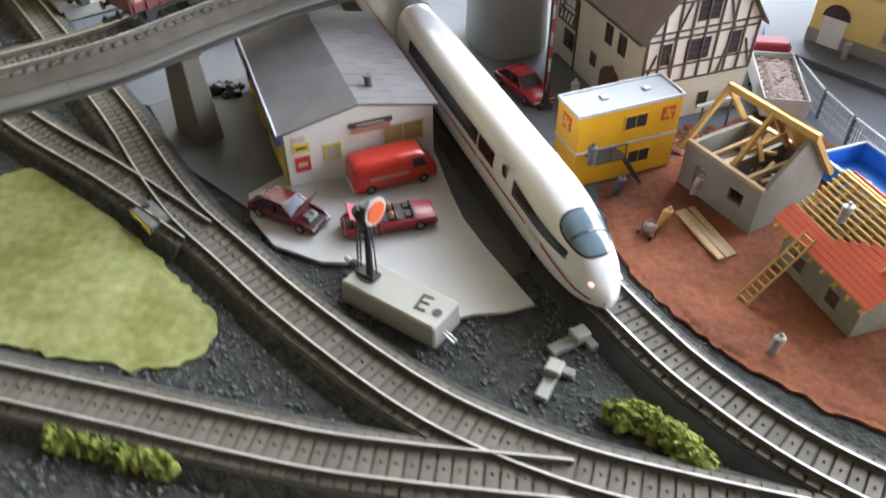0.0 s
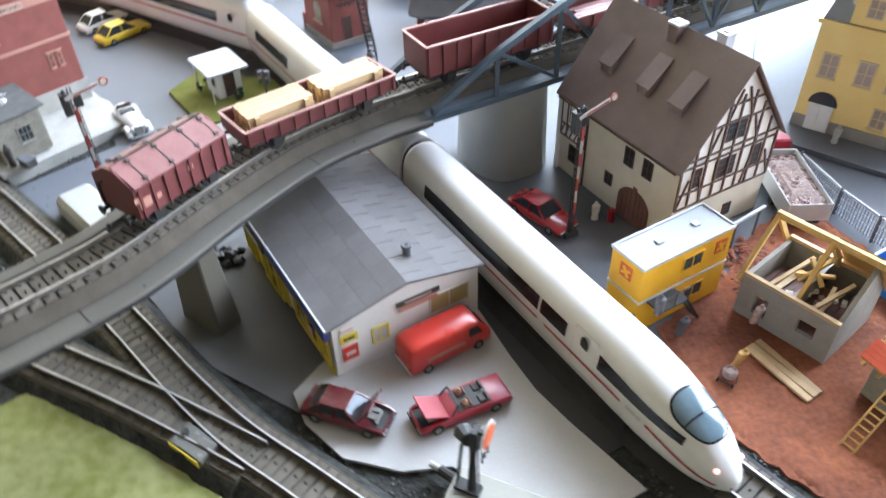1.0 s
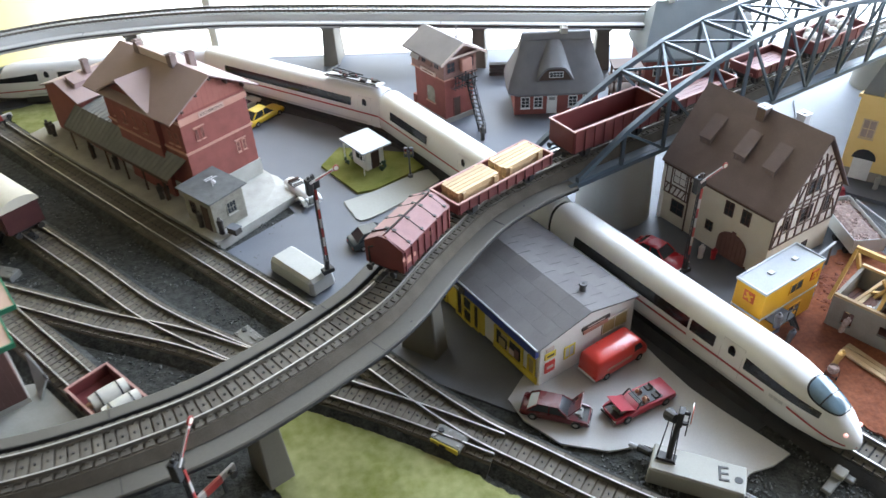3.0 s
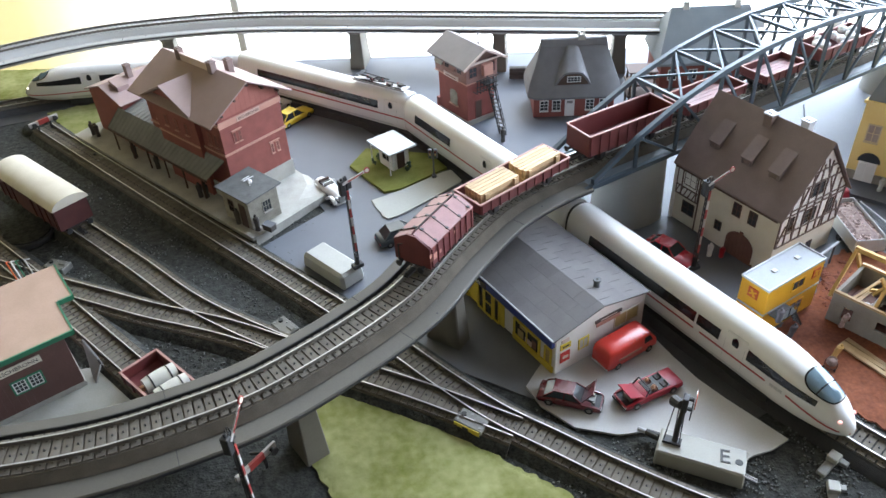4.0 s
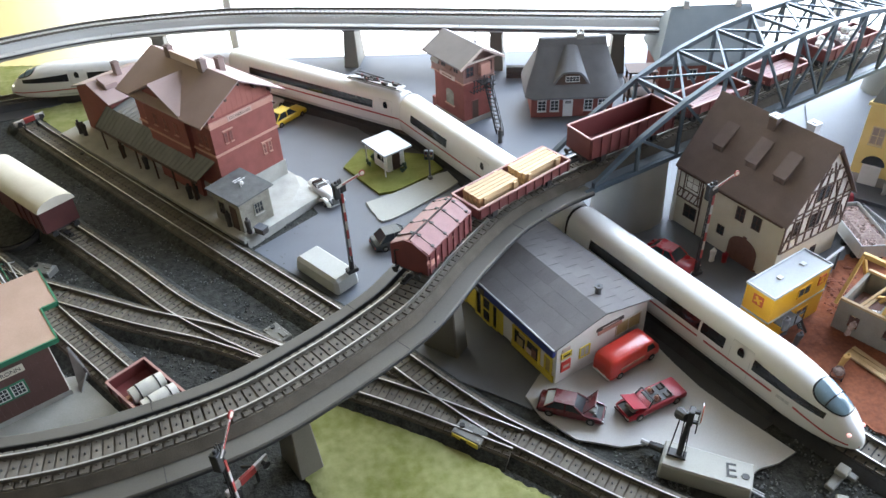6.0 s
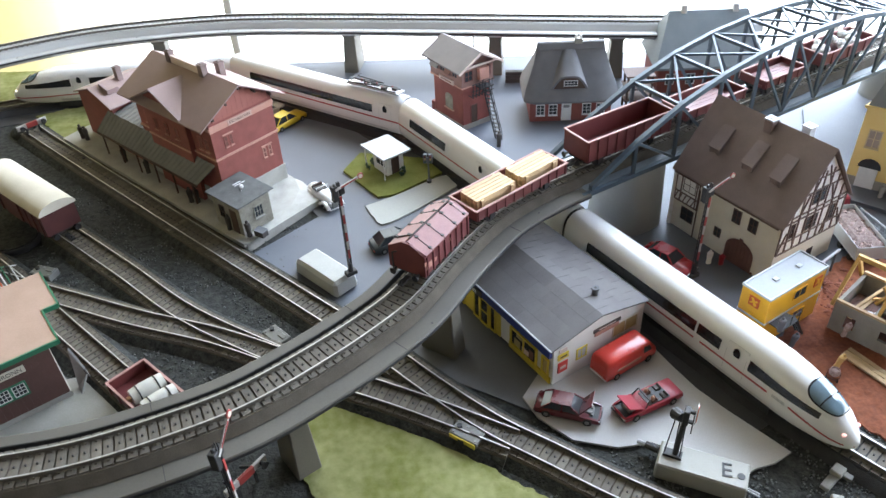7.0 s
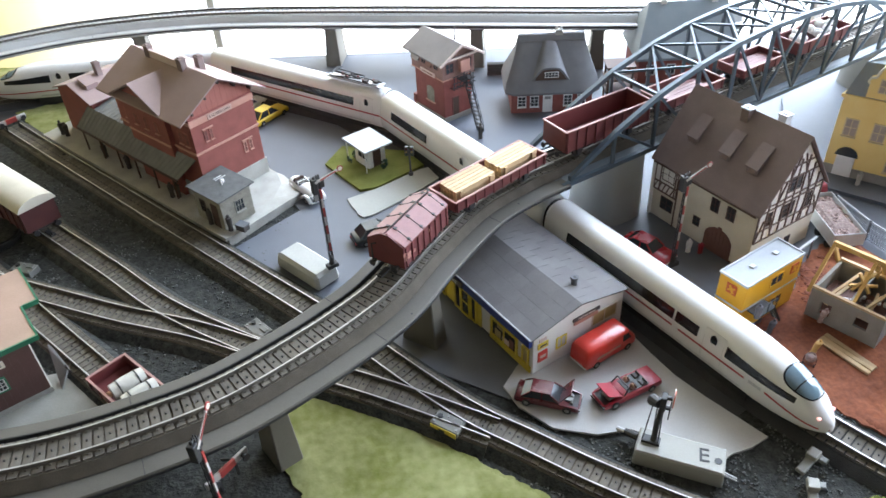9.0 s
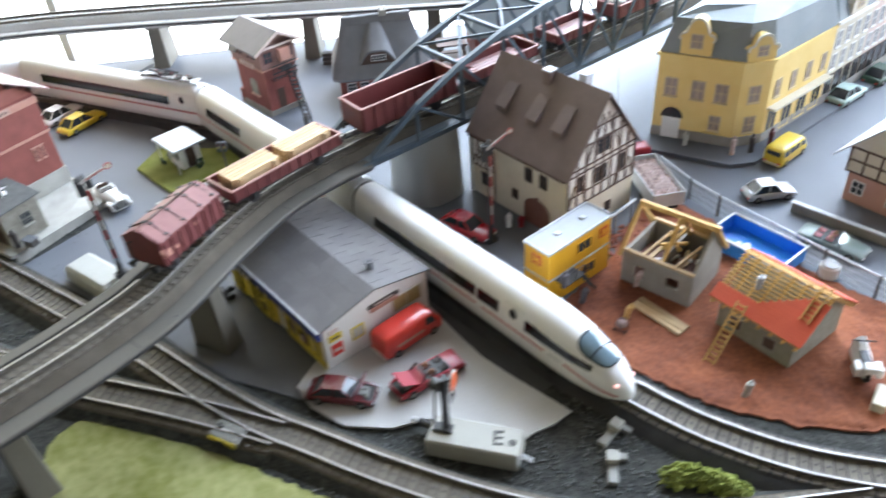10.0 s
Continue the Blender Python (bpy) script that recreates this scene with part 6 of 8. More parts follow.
        part("grille_panel", G().box((0.487 * L, 0, zb + 0.0002), (0.0014, W * 0.74, 0.0022)), M[paint], t, bevel=0.0004)
        h = math.radians(bonnet_up)
        p0 = Vector((0.185 * L, 0, belt * 1.01))
        p1 = p0 + Vector((0.0148 * math.cos(h), 0, 0.0148 * math.sin(h)))
        part("bonnet", G().bar(p0, p1, W * 0.84, 0.0008), M[paint], t, "raised bonnet", bevel=0.0003)
    if style not in ("open", "van"):
        rings = [[(u * L, -w * k, belt * 0.97), (u * L, -w * k * lerp(1, 0.86, (z * H - belt) / (H - belt)), lerp(belt, z * H, 0.999)), (u * L, w * k * lerp(1, 0.86, (z * H - belt) / (H - belt)), z * H), (u * L, w * k, belt * 0.97)] for u, k, z in cab]
        glassy = part("glazing", G().loft(rings), M["glass_dark"], t, smooth=30)
        g = G()
        for (u0, k0, z0), (u1, k1, z1) in zip(cab[1:-1], cab[2:-1] + [(cab[-2][0], cab[-2][1], cab[-2][2])]):
            if u1 > u0:
                g.box(((u0 + u1) / 2 * L, 0, (z0 + z1) / 2 * H + 0.0002), ((u1 - u0) * L + 0.0008, W * 0.84 * k0 + 0.0006, 0.0009))
        part("roof", g, M[paint], t, bevel=0.0003)
        g = G()
        for s in (-1, 1):
            for i in (0, 1):
                (u0, k0, z0), (u1, k1, z1) = (cab[0], cab[1]) if i == 0 else (cab[-2], cab[-1])
                q = lambda u, k, z: (u * L, s * (w * k * lerp(1, 0.86, (z * H - belt) / (H - belt)) + 0.0001), z * H)
                g.bar(q(u0, k0, z0), q(u1, k1, z1), 0.0010, 0.0010)
            g.bar((-0.08 * L, s * (w * 0.82 + 0.0003), belt), (-0.08 * L, s * (w * 0.72), H), 0.0012, 0.0008)
        part("pillar", g, M[paint], glassy)
    elif style == "open":
        part("cockpit", G().box((-0.10 * L, 0, belt - 0.0006), (0.36 * L, W * 0.74, 0.0022)), M["black"], t)
        for k in (-0.02, -0.20):
            for s in (-1, 1):
                part("seat", G().box((k * L, s * 0.0040, belt + 0.0006), (0.0042, 0.0050, 0.0018)).box((k * L - 0.0022, s * 0.0040, belt + 0.0016), (0.0012, 0.0048, 0.0028)), M["seat_pink"] if paint == "car_slate" else M["figure_dark"] if k < -0.1 else M["gate_brown"], t, "moulded seat", bevel=0.0005)
                if k > -0.1:
                    part("seat_dummy", G().ball((k * L + 0.0002, s * 0.0040, belt + 0.0028), 0.0016, 8, 6, 1.3), M["skin"], t, "plain tan moulded lump on the seat", smooth=50)
        g = G()
        for s in (-1, 1):
            g.bar((0.16 * L, s * W * 0.42, belt), (0.08 * L, s * W * 0.36, belt + 0.0055), 0.0008, 0.0008)
        g.bar((0.08 * L, -W * 0.36, belt + 0.0055), (0.08 * L, W * 0.36, belt + 0.0055), 0.0008, 0.0008)
        part("windscreen_frame", g, M["black"], t)
        part("windscreen", G().quad((0.157 * L, -W * 0.41, belt), (0.157 * L, W * 0.41, belt), (0.08 * L, W * 0.355, belt + 0.0053), (0.08 * L, -W * 0.355, belt + 0.0053)), M["clear"], t)
    if not WHEEL:
        WHEEL["tyre"] = G().rod((0, -0.0016, 0), (0, 0.0016, 0), 0.0032, 16).mesh("tyre", M["tyre"], 40)
        WHEEL["rim"] = G().rod((0, -0.0018, 0), (0, 0.0018, 0), 0.0017, 12).mesh("rim", M["motor_grey"], 40)
    for x in (-0.31, 0.32):
        for s in (-1, 1):
            ty = part("wheel", WHEEL["tyre"], None, t)
            ty.matrix_local = Matrix.Translation((x * L, s * (w - 0.0014), 0.0032))
            part("rim", WHEEL["rim"], None, ty)
    fz = belt * 0.5
    for s in (-1, 1):
        part("headlight", G().box((0.497 * L, s * w * 0.62, fz), (0.0010, 0.0038, 0.0020)), M["white"], t)
        part("tail_light", G().box((-0.498 * L, s * w * 0.68, fz), (0.0008, 0.0030, 0.0020)), M["red"], t)
    for e in (-1, 1):
        part("bumper", G().box((e * 0.499 * L, 0, b + 0.0018), (0.0014, W * 0.86, 0.0016)), M["white"] if style == "van" else M["black"], t, bevel=0.0003)
    return t


def vintage_car(place, rz, label):
    t = thing("car", place, rz, label, "car", "parked cars")
    def oval(x, w, z0, z1):
        return [(x, w * math.cos(a), (z0 + z1) / 2 + (z1 - z0) / 2 * math.sin(a)) for a in [math.tau * k / 14 for k in range(14)]]
    part("body", G().loft([oval(x, w, z0, z1) for x, w, z0, z1 in ((-0.0265, 0.002, 0.005, 0.007), (-0.0245, 0.0060, 0.0035, 0.0105), (-0.018, 0.0082, 0.003, 0.0125), (-0.008, 0.0086, 0.003, 0.0125), (0.002, 0.0080, 0.003, 0.0125), (0.010, 0.0062, 0.003, 0.0120), (0.021, 0.0046, 0.003, 0.0108), (0.0225, 0.0044, 0.0035, 0.0100))]), M["car_white"], t, smooth=50)
    part("cockpit", G().box((-0.008, 0, 0.0122), (0.013, 0.0125, 0.0016)), M["figure_dark"], t, "dark open cockpit", bevel=0.0006)
    part("seat", G().box((-0.0125, 0, 0.0136), (0.0024, 0.0115, 0.0034)), M["dark_wood"], t, bevel=0.0008)
    part("windscreen_frame", G().bar((0.0000, -0.0072, 0.0122), (-0.0012, -0.0068, 0.0170), 0.0006, 0.0006).bar((0.0000, 0.0072, 0.0122), (-0.0012, 0.0068, 0.0170), 0.0006, 0.0006).bar((-0.0012, -0.0070, 0.0170), (-0.0012, 0.0070, 0.0170), 0.0006, 0.0006), M["silver"], t)
    part("windscreen", G().quad((0.0000, -0.0070, 0.0122), (0.0000, 0.0070, 0.0122), (-0.0012, 0.0067, 0.0169), (-0.0012, -0.0067, 0.0169)), M["clear"], t)
    part("radiator", G().box((0.0228, 0, 0.0070), (0.0014, 0.0070, 0.0078)), M["motor_grey"], t, "grey upright radiator", bevel=0.0005)
    for s in (-1, 1):
        for x0, x1, top in ((0.008, 0.0245, 0.0092), (-0.0245, -0.006, 0.0090)):
            rings = []
            for k in range(9):
                u = k / 8
                h = 0.0030 + (top - 0.0030) * math.sin(math.pi * (0.08 + 0.84 * u)) ** 0.7
                rings.append([(lerp(x0, x1, u), s * 0.0082 + a, h + b) for a, b in ((-0.0022, -0.0014), (0.0022, -0.0014), (0.0020, -0.0002), (0.0010, 0.0005), (-0.0010, 0.0005), (-0.0020, -0.0002))])
            part("wing", G().loft(rings), M["car_white"], t, smooth=50)
        part("running_board", G().box((0.001, s * 0.0088, 0.0032), (0.016, 0.0036, 0.0008)), M["car_white"], t)
        part("headlight", G().ball((0.0222, s * 0.0054, 0.0092), 0.0019, 10, 7), M["silver"], t)
        for x in (-0.0160, 0.0165):
            ty = part("wheel", WHEEL["tyre"], None, t)
            ty.matrix_local = Matrix.Translation((x, s * 0.0084, 0.0037))
            part("rim", WHEEL["rim"], None, ty)
    part("bumper", G().rod((0.0260, -0.0085, 0.0040), (0.0260, 0.0085, 0.0040), 0.0006, 8), M["silver"], t)
    return t


PL = 0.003
car((0.0838, 0.5945, PL), 21, "red", "bright red delivery van with pale side lettering", 0.052, 0.0205, 0.0205, "van")
car((0.0265, 0.5595, PL), -31, "car_red", "dark red hatchback with its bonnet raised", 0.047, 0.0185, 0.0132, "saloon", 56)
car((0.084, 0.5515, PL), 194, "car_crimson", "crimson open convertible with its bonnet raised", 0.052, 0.0185, 0.0122, "open", 27)
car((0.1725, 0.7000, 0.0012), -60.5, "car_scarlet", "red hatchback parked before the timbered house", 0.050, 0.0205, 0.0140, "saloon")
car((-0.147, 1.071, 0.0012), 40, "taxi", "yellow taxi saloon parked beside the station", 0.054, 0.0200, 0.0160)
car((-0.170, 1.103, 0.0012), 40, "car_white", "white saloon parked behind the yellow taxi", 0.050, 0.0200, 0.0160)
vintage_car((-0.1185, 0.890, 0.0012), -66, "white vintage roadster with swept wings on the station street")
car((-0.060, 0.795, 0.0012), 12, "car_ink", "dark slate saloon parked under the viaduct", 0.048, 0.0200, 0.0160)
car((0.429, 0.6345, 0.0012), -14, "silver", "silver hatchback driving past the building site", 0.042, 0.0190, 0.0150, "saloon")
car((0.484, 0.6805, 0.0012), 21, "taxi", "yellow minibus at the street corner", 0.046, 0.0195, 0.0190, "van", glazed=True)
car((0.615, 0.745, 0.0012), 18, "car_mint", "pale green saloon parked along the row", 0.050, 0.0205, 0.0160)
car((0.680, 0.765, 0.0012), 18, "green_dark", "dark green saloon parked along the row", 0.050, 0.0205, 0.0160)
car((0.4265, 0.5555, 0.0012), -66, "car_slate", "grey-green convertible with pink seats beside the wall", 0.052, 0.0205, 0.0135, "open")

# white motorcycle
mb = thing("motorcycle", (0.350, 0.446, 0.0020), 60, "white touring motorcycle standing on the red earth", "motorcycle")
for x in (-0.009, 0.009):
    part("wheel", G().rod((x, -0.0012, 0.0042), (x, 0.0012, 0.0042), 0.0042, 16), M["tyre"], mb, smooth=40)
part("fairing", G().loft([[(x, s * w, z) for s, z in ((-1, 0.004), (-1, zt * 0.7), (-0.4, zt), (0.4, zt), (1, zt * 0.7), (1, 0.004))] for x, w, zt in ((-0.012, 0.002, 0.008), (-0.006, 0.0042, 0.0105), (0.003, 0.0045, 0.0120), (0.009, 0.004, 0.0155), (0.012, 0.0018, 0.010))]), M["white"], mb, smooth=40)
part("seat", G().box((-0.004, 0, 0.0112), (0.012, 0.0045, 0.0016)), M["black"], mb, bevel=0.0004)
for s in (-1, 1):
    part("pannier", G().box((-0.009, s * 0.0052, 0.0085), (0.008, 0.0036, 0.006)), M["white"], mb, bevel=0.0006)
part("handlebar", G().rod((0.006, -0.006, 0.0150), (0.006, 0.006, 0.0150), 0.0005, 6), M["black"], mb)
part("top_box", G().box((-0.0125, 0, 0.0125), (0.006, 0.007, 0.0045)), M["white"], mb, bevel=0.0006)
mb.scale = (1.2, 1.2, 1.2)


# ---- signals ----
def semaphore(place, rz, height, label, arm=35, base_h=0.004):
    """Mast with red and white bands and an arm; rz turns the arm's plane."""
    t = thing("semaphore_signal", place, rz, label, "signal", "semaphore signals")
    part("base", G().box((0, 0, 0.002), (0.010, 0.006, 0.004)).rod((0, 0, 0.004), (0, 0, 0.012), 0.0028, 10, 0.0016), M["black"], t, bevel=0.0003)
    g = G()
    for s in (-1, 1):
        for k in (-1, 1):
            g.bar((s * 0.0013, k * 0.0013, 0.004), (s * 0.0009, k * 0.0009, height), 0.0006, 0.0006)
    n = int(height / 0.006)
    for i in range(n):
        z0, z1 = 0.006 + (height - 0.008) * i / n, 0.006 + (height - 0.008) * (i + 1) / n
        s = 1 if i % 2 else -1
        g.bar((-0.0012 * s, -0.0012, z0), (0.0012 * s, -0.0012, z1), 0.0004, 0.0004)
        g.bar((-0.0012, 0.0012 * s, z0), (-0.0012, -0.0012 * s, z1), 0.0004, 0.0004)
    part("mast", g, M["black"], t, "black lattice mast")
    for i in range(7):
        z = height * (0.20 + 0.095 * i)
        part("mast_board", G().box((0, -0.0019, z + height * 0.0475), (0.0017, 0.0008, height * 0.093)), M["board_red"] if i % 2 == 0 else M["board_white"], t)
    a = math.radians(arm)
    c = Vector((0, -0.0026, height * 0.955))
    d = Vector((math.cos(a), 0, math.sin(a)))
    ar = part("arm", G().bar(c - d * 0.004, c + d * 0.018, 0.0007, 0.0022), M["board_white"], t, "white arm with red edging")
    part("arm_edge", G().bar(c + d * 0.001 + Vector((0, -0.0005, 0)), c + d * 0.016 + Vector((0, -0.0005, 0)), 0.0004, 0.0009), M["board_red"], ar)
    part("disc", G().rod(c + d * 0.0198 + Vector((0, -0.0004, 0)), c + d * 0.0198 + Vector((0, 0.0004, 0)), 0.0027, 16), M["board_red"], ar)
    part("disc_ring", G().rod(c + d * 0.0198 + Vector((0, -0.0007, 0)), c + d * 0.0198 + Vector((0, 0.0003, 0)), 0.0018, 14), M["cream"], ar)
    part("lamp_box", G().box((-0.0040, 0, height * 0.90), (0.0046, 0.0052, 0.0140)).rod((-0.0034, 0, height * 0.965), (-0.0034, 0, height * 0.995), 0.0012, 8), M["black"], t, bevel=0.0004)
    part("spectacle", G().box((0.003, 0.0008, height * 0.90), (0.0050, 0.0014, 0.0080)), M["black"], t, bevel=0.0004)
    part("ladder", G().bar((0.0026, 0.0010, 0.004), (0.0022, 0.0010, height * 0.88), 0.0004, 0.0004).bar((0.0026, 0.0030, 0.004), (0.0022, 0.0030, height * 0.88), 0.0004, 0.0004), M["black"], t)
    return t


def drive_box(name, place, rz, size, material, label, round_off=0.0030):
    t = thing(name, place, rz, label, "drive housing")
    part("housing", G().box((0, 0, size[2] / 2), size, 0, None, 0.93 if round_off > 0.002 else 0.965), M[material], t, bevel=round_off)
    return t


drive_box("signal_drive_housing", (-0.1290, 0.7610, 0.0012), -56, (0.060, 0.027, 0.0165), "housing", "pale grey plastic housing under the home signal")
semaphore((-0.1075, 0.741, 0.0182), 22, 0.095, "black lattice semaphore signal with red and white mast boards", 12)
semaphore((0.185, 0.677, 0.0012), 12, 0.097, "semaphore signal with red and white mast beside the express track", 22)
semaphore((-0.203, 0.511, 0.0), 62, 0.101, "semaphore signal with raised arm beneath the viaduct edge", 40)

ebox = drive_box("signal_drive_housing", (0.0925, 0.4865, 0.0), -35.5, (0.059, 0.0225, 0.0145), "box_grey", "greenish grey plastic signal housing marked with a letter", 0.0011)


me = text_mesh("E", 0.0155)
me.materials.append(M["black"])
e = part("letter", me, None, ebox, "black marker letter")
e.matrix_local = pose(0.0145, 0.0, 0.0147, 0, 0, 8)
part("dot", G().rod((0.0238, -0.0012, 0.0143), (0.0238, -0.0012, 0.0148), 0.0025, 18), M["black"], ebox)
part("plug", G().rod((-0.029, 0.006, 0.008), (-0.038, 0.009, 0.0065), 0.0026, 10), M["black"], ebox)
part("plug_pin", G().rod((-0.0378, 0.009, 0.0065), (-0.044, 0.0105, 0.006), 0.0017, 8), M["silver"], ebox)
part("wire_pin", G().rod((0.029, -0.004, 0.006), (0.037, -0.006, 0.006), 0.0006, 6).rod((0.029, -0.002, 0.006), (0.037, -0.004, 0.006), 0.0006, 6), M["silver"], ebox)

dist = thing("distant_signal", (0.0765, 0.4985, 0.0145), -37, "black distant signal with an orange disc ringed in white", "signal", "semaphore signals")
part("base", G().box((0, 0, 0.001), (0.012, 0.006, 0.002)), M["black"], dist)
part("mast", G().rod((0.0015, 0, 0.002), (0.0028, 0, 0.046), 0.0019, 10, 0.0013), M["dark_bed"], dist)
for x, y in ((0.0046, 0.0016), (0.0046, -0.0016), (0.0, 0.0022)):
    part("stay_rod", G().rod((x, y, 0.002), (x * 0.8, y * 0.7, 0.042), 0.0004, 6), M["black"], dist)
g = G()
for s in (-0.0012, 0.0012):
    g.bar((-0.0055, s, 0.001), (-0.003, s, 0.034), 0.0006, 0.0006)
for k in range(7):
    g.bar((-0.0053 + 0.0003 * k, -0.0012, 0.005 + 0.004 * k), (-0.0053 + 0.0003 * k, 0.0012, 0.005 + 0.004 * k), 0.0004, 0.0004)
part("ladder", g, M["black"], dist)
part("lamp", G().rod((-0.004, 0.003, 0.037), (0.001, -0.002, 0.040), 0.0042, 10, 0.0030), M["black"], dist)
part("bracket", G().box((0.0032, 0, 0.0405), (0.0036, 0.0064, 0.0125)).box((0.0056, 0, 0.0455), (0.0052, 0.0024, 0.0024)).box((0.0056, 0, 0.0360), (0.0052, 0.0024, 0.0022)), M["black"], dist, bevel=0.0004)
for y in (-0.0030, 0.0, 0.0030):
    part("prong", G().bar((0.0078, y, 0.0290), (0.0078, y, 0.0400), 0.0007, 0.0007), M["black"], dist)
part("disc_ring", G().rod((0.0085, 0, 0.045), (0.0090, 0, 0.045), 0.0072, 24), M["board_white"], dist, "white disc rim")
part("disc", G().rod((0.0088, 0, 0.045), (0.0095, 0, 0.045), 0.0056, 24), M["orange"], dist, "orange disc")

# ---- point motors, connectors, buffer stops ----
pm = closure_box((-0.0500, 0.5548, 0.003), -46, "olive grey point motor with a yellow label beside the lawn")
part("yellow_label", G().box((0, -0.0072, 0.0034), (0.021, 0.0006, 0.0062)), M["sign_yellow"], pm, "yellow and black label")
part("label_mark", G().box((-0.001, -0.0076, 0.0036), (0.005, 0.0003, 0.0034)).box((0.002, -0.0076, 0.0020), (0.004, 0.0003, 0.0016)), M["black"], pm)
closure_box((-0.177, 0.694, 0), -57, "grey point motor beside the yard points")
closure_box((-0.385, 0.838, 0), -30, "grey point motor at the siding points")
closure_box((-0.375, 1.040, 0), -52, "grey point motor beside the platform track")


def clamp(place, rz):
    t = thing("track_connector", place, rz, "grey plastic track connector clip lying on the ballast", "connector", "track connectors")
    part("clip", G().box((0, 0, 0.0018), (0.006, 0.022, 0.0036)).box((0.004, 0.009, 0.0016), (0.010, 0.005, 0.0032)), M["motor_grey"], t, bevel=0.0006)
    part("terminal", G().box((0.0, 0.006, 0.0052), (0.0075, 0.0085, 0.0045)), M["box_grey"], t, bevel=0.0006)
    return t


clamp((0.174, 0.463, 0), -62)
clamp((0.162, 0.440, 0), -28)


def buffer_stop(place, rz):
    t = thing("buffer_stop", place, rz, "buffer stop with a white and red beam", "buffer stop", "buffer stops")
    for s in (-1, 1):
        part("strut", G().bar((-0.016, s * 0.0075, 0.004), (0.0, s * 0.0075, 0.0165), 0.0016, 0.0022).bar((0.0, s * 0.0075, 0.0), (0.0, s * 0.0075, 0.018), 0.0018, 0.0018), M["black"], t)
    part("beam", G().box((0.0012, 0, 0.0165), (0.0022, 0.036, 0.0058)), M["board_white"], t, "white beam", bevel=0.0003)
    part("beam_middle", G().box((0.0016, 0, 0.0165), (0.0022, 0.0130, 0.0060)), M["board_red"], t, "dark red middle field")
    for s in (-1, 1):
        part("buffer", G().rod((0.002, s * 0.013, 0.0165), (0.006, s * 0.013, 0.0165), 0.0016, 8).rod((0.006, s * 0.013, 0.0165), (0.0068, s * 0.013, 0.0165), 0.0030, 10), M["black"], t)
    return t


buffer_stop((-0.447, 1.128, 0.004), -53)
buffer_stop((-0.203, 0.553, 0.0), -48)
mound = thing("dark_mound", (-0.462, 1.150, 0), -53, "low dark ballast mound behind the buffer stop", "mound")
part("body", G().ball((0, 0, 0.001), 0.020, 16, 8, 0.45), M["ballast"], mound, smooth=60)
# black lumps put where the ground has a dark patch under the viaduct
dark_lumps = thing("dark_mound", (-0.042, 0.703, 0), 0, "black ragged lumps beneath the viaduct", "mound")
g = G()
for k in range(26):
    a, q = random.uniform(0, math.tau), random.random() ** 0.5
    g.ball((0.017 * q * math.cos(a), 0.008 * q * math.sin(a), 0.002 + 0.003 * random.random()), random.uniform(0.002, 0.0042), 8, 5, 0.9)
g.v = [tuple(Vector(q) + 0.0015 * noise.noise_vector(Vector(q) * 500)) for q in g.v]
part("body", g, M["black"], dark_lumps, smooth=40, kind="stuff")

# ---- signal box tower ----
tw = thing("signal_box", (0.0630, 1.0265, 0.0012), -67, "red brick signal box with grey roof and outside stairs", "signal box")
# local x along the ridge towards the viewer's right, y across
TL, TW = 0.057, 0.040
part("wall", G().box((0, 0, 0.0275), (TL, TW, 0.055)), M["brick"], tw, bevel=0.0003)
part("upper_wall", G().box((0, 0, 0.066), (TL + 0.005, TW + 0.005, 0.024)), M["tower_wood"], tw, "red-brown panelled upper storey", bevel=0.0003)
part("band", G().box((0, 0, 0.0540), (TL + 0.006, TW + 0.006, 0.0016)), M["brick_trim"], tw)
part("plinth", G().box((0, 0, 0.003), (TL + 0.002, TW + 0.002, 0.006)), M["concrete"], tw)
for s in (-1, 1):
    part("roof", G().slab([(s * 0.0310, 0.0755), (s * 0.0310, 0.0773), (0, 0.0945), (0, 0.0927)], "x", -TL / 2 - 0.008, TL / 2 + 0.010), M["roof_mauve"], tw)
    part("verge_board", G().bar((TL / 2 + 0.0103, s * 0.0312, 0.0758), (TL / 2 + 0.0103, 0, 0.0932), 0.0010, 0.0026), M["row_pink"], tw)
for e in (-1, 1):
    part("gable_wall", G().slab([(-TW / 2 - 0.002, 0.078), (TW / 2 + 0.002, 0.078), (0, 0.0928)], "x", e * (TL / 2 + 0.0005) - 0.001, e * (TL / 2 + 0.0005) + 0.001), M["tower_wood"], tw)
f1, f2 = face(0, -TW / 2, 0), face(TL / 2, 0, 90)
blind = part("window_blind", G().add([(0.0075 * math.cos(a) + 0.002, 0.0340 + 0.0045 * math.sin(a), 0.0006) for a in [math.pi * k / 10 for k in range(11)]] + [(-0.0055, 0.0190, 0.0006), (0.0095, 0.0190, 0.0006)], [tuple(range(13))], f1), M["annex_wall"], tw, "grey-brown shuttered arched window")
part("sill", G().box((0.002, 0.0186, 0.0010), (0.0175, 0.0012, 0.0020), 0, f1), M["brick_trim"], blind)
part("side_block", G().box((-TL / 2 - 0.003, -TW / 2 + 0.004, 0.008), (0.006, 0.010, 0.016)), M["brick"], tw, bevel=0.0004)
fit_window(tw, f2, -0.004, 0.016, 0.008, 0.024, "dull_boards", "dark_wood", (0, 0), 0.001, name="door")
up1, up2 = face(0, -TW / 2 - 0.0025, 0), face(TL / 2 + 0.0025, 0, 90)
nm = part("name_board", G().box((0.002, 0.0560, 0.0008), (0.028, 0.0050, 0.0012), 0, up1), M["row_pink"], tw, "pale name board")
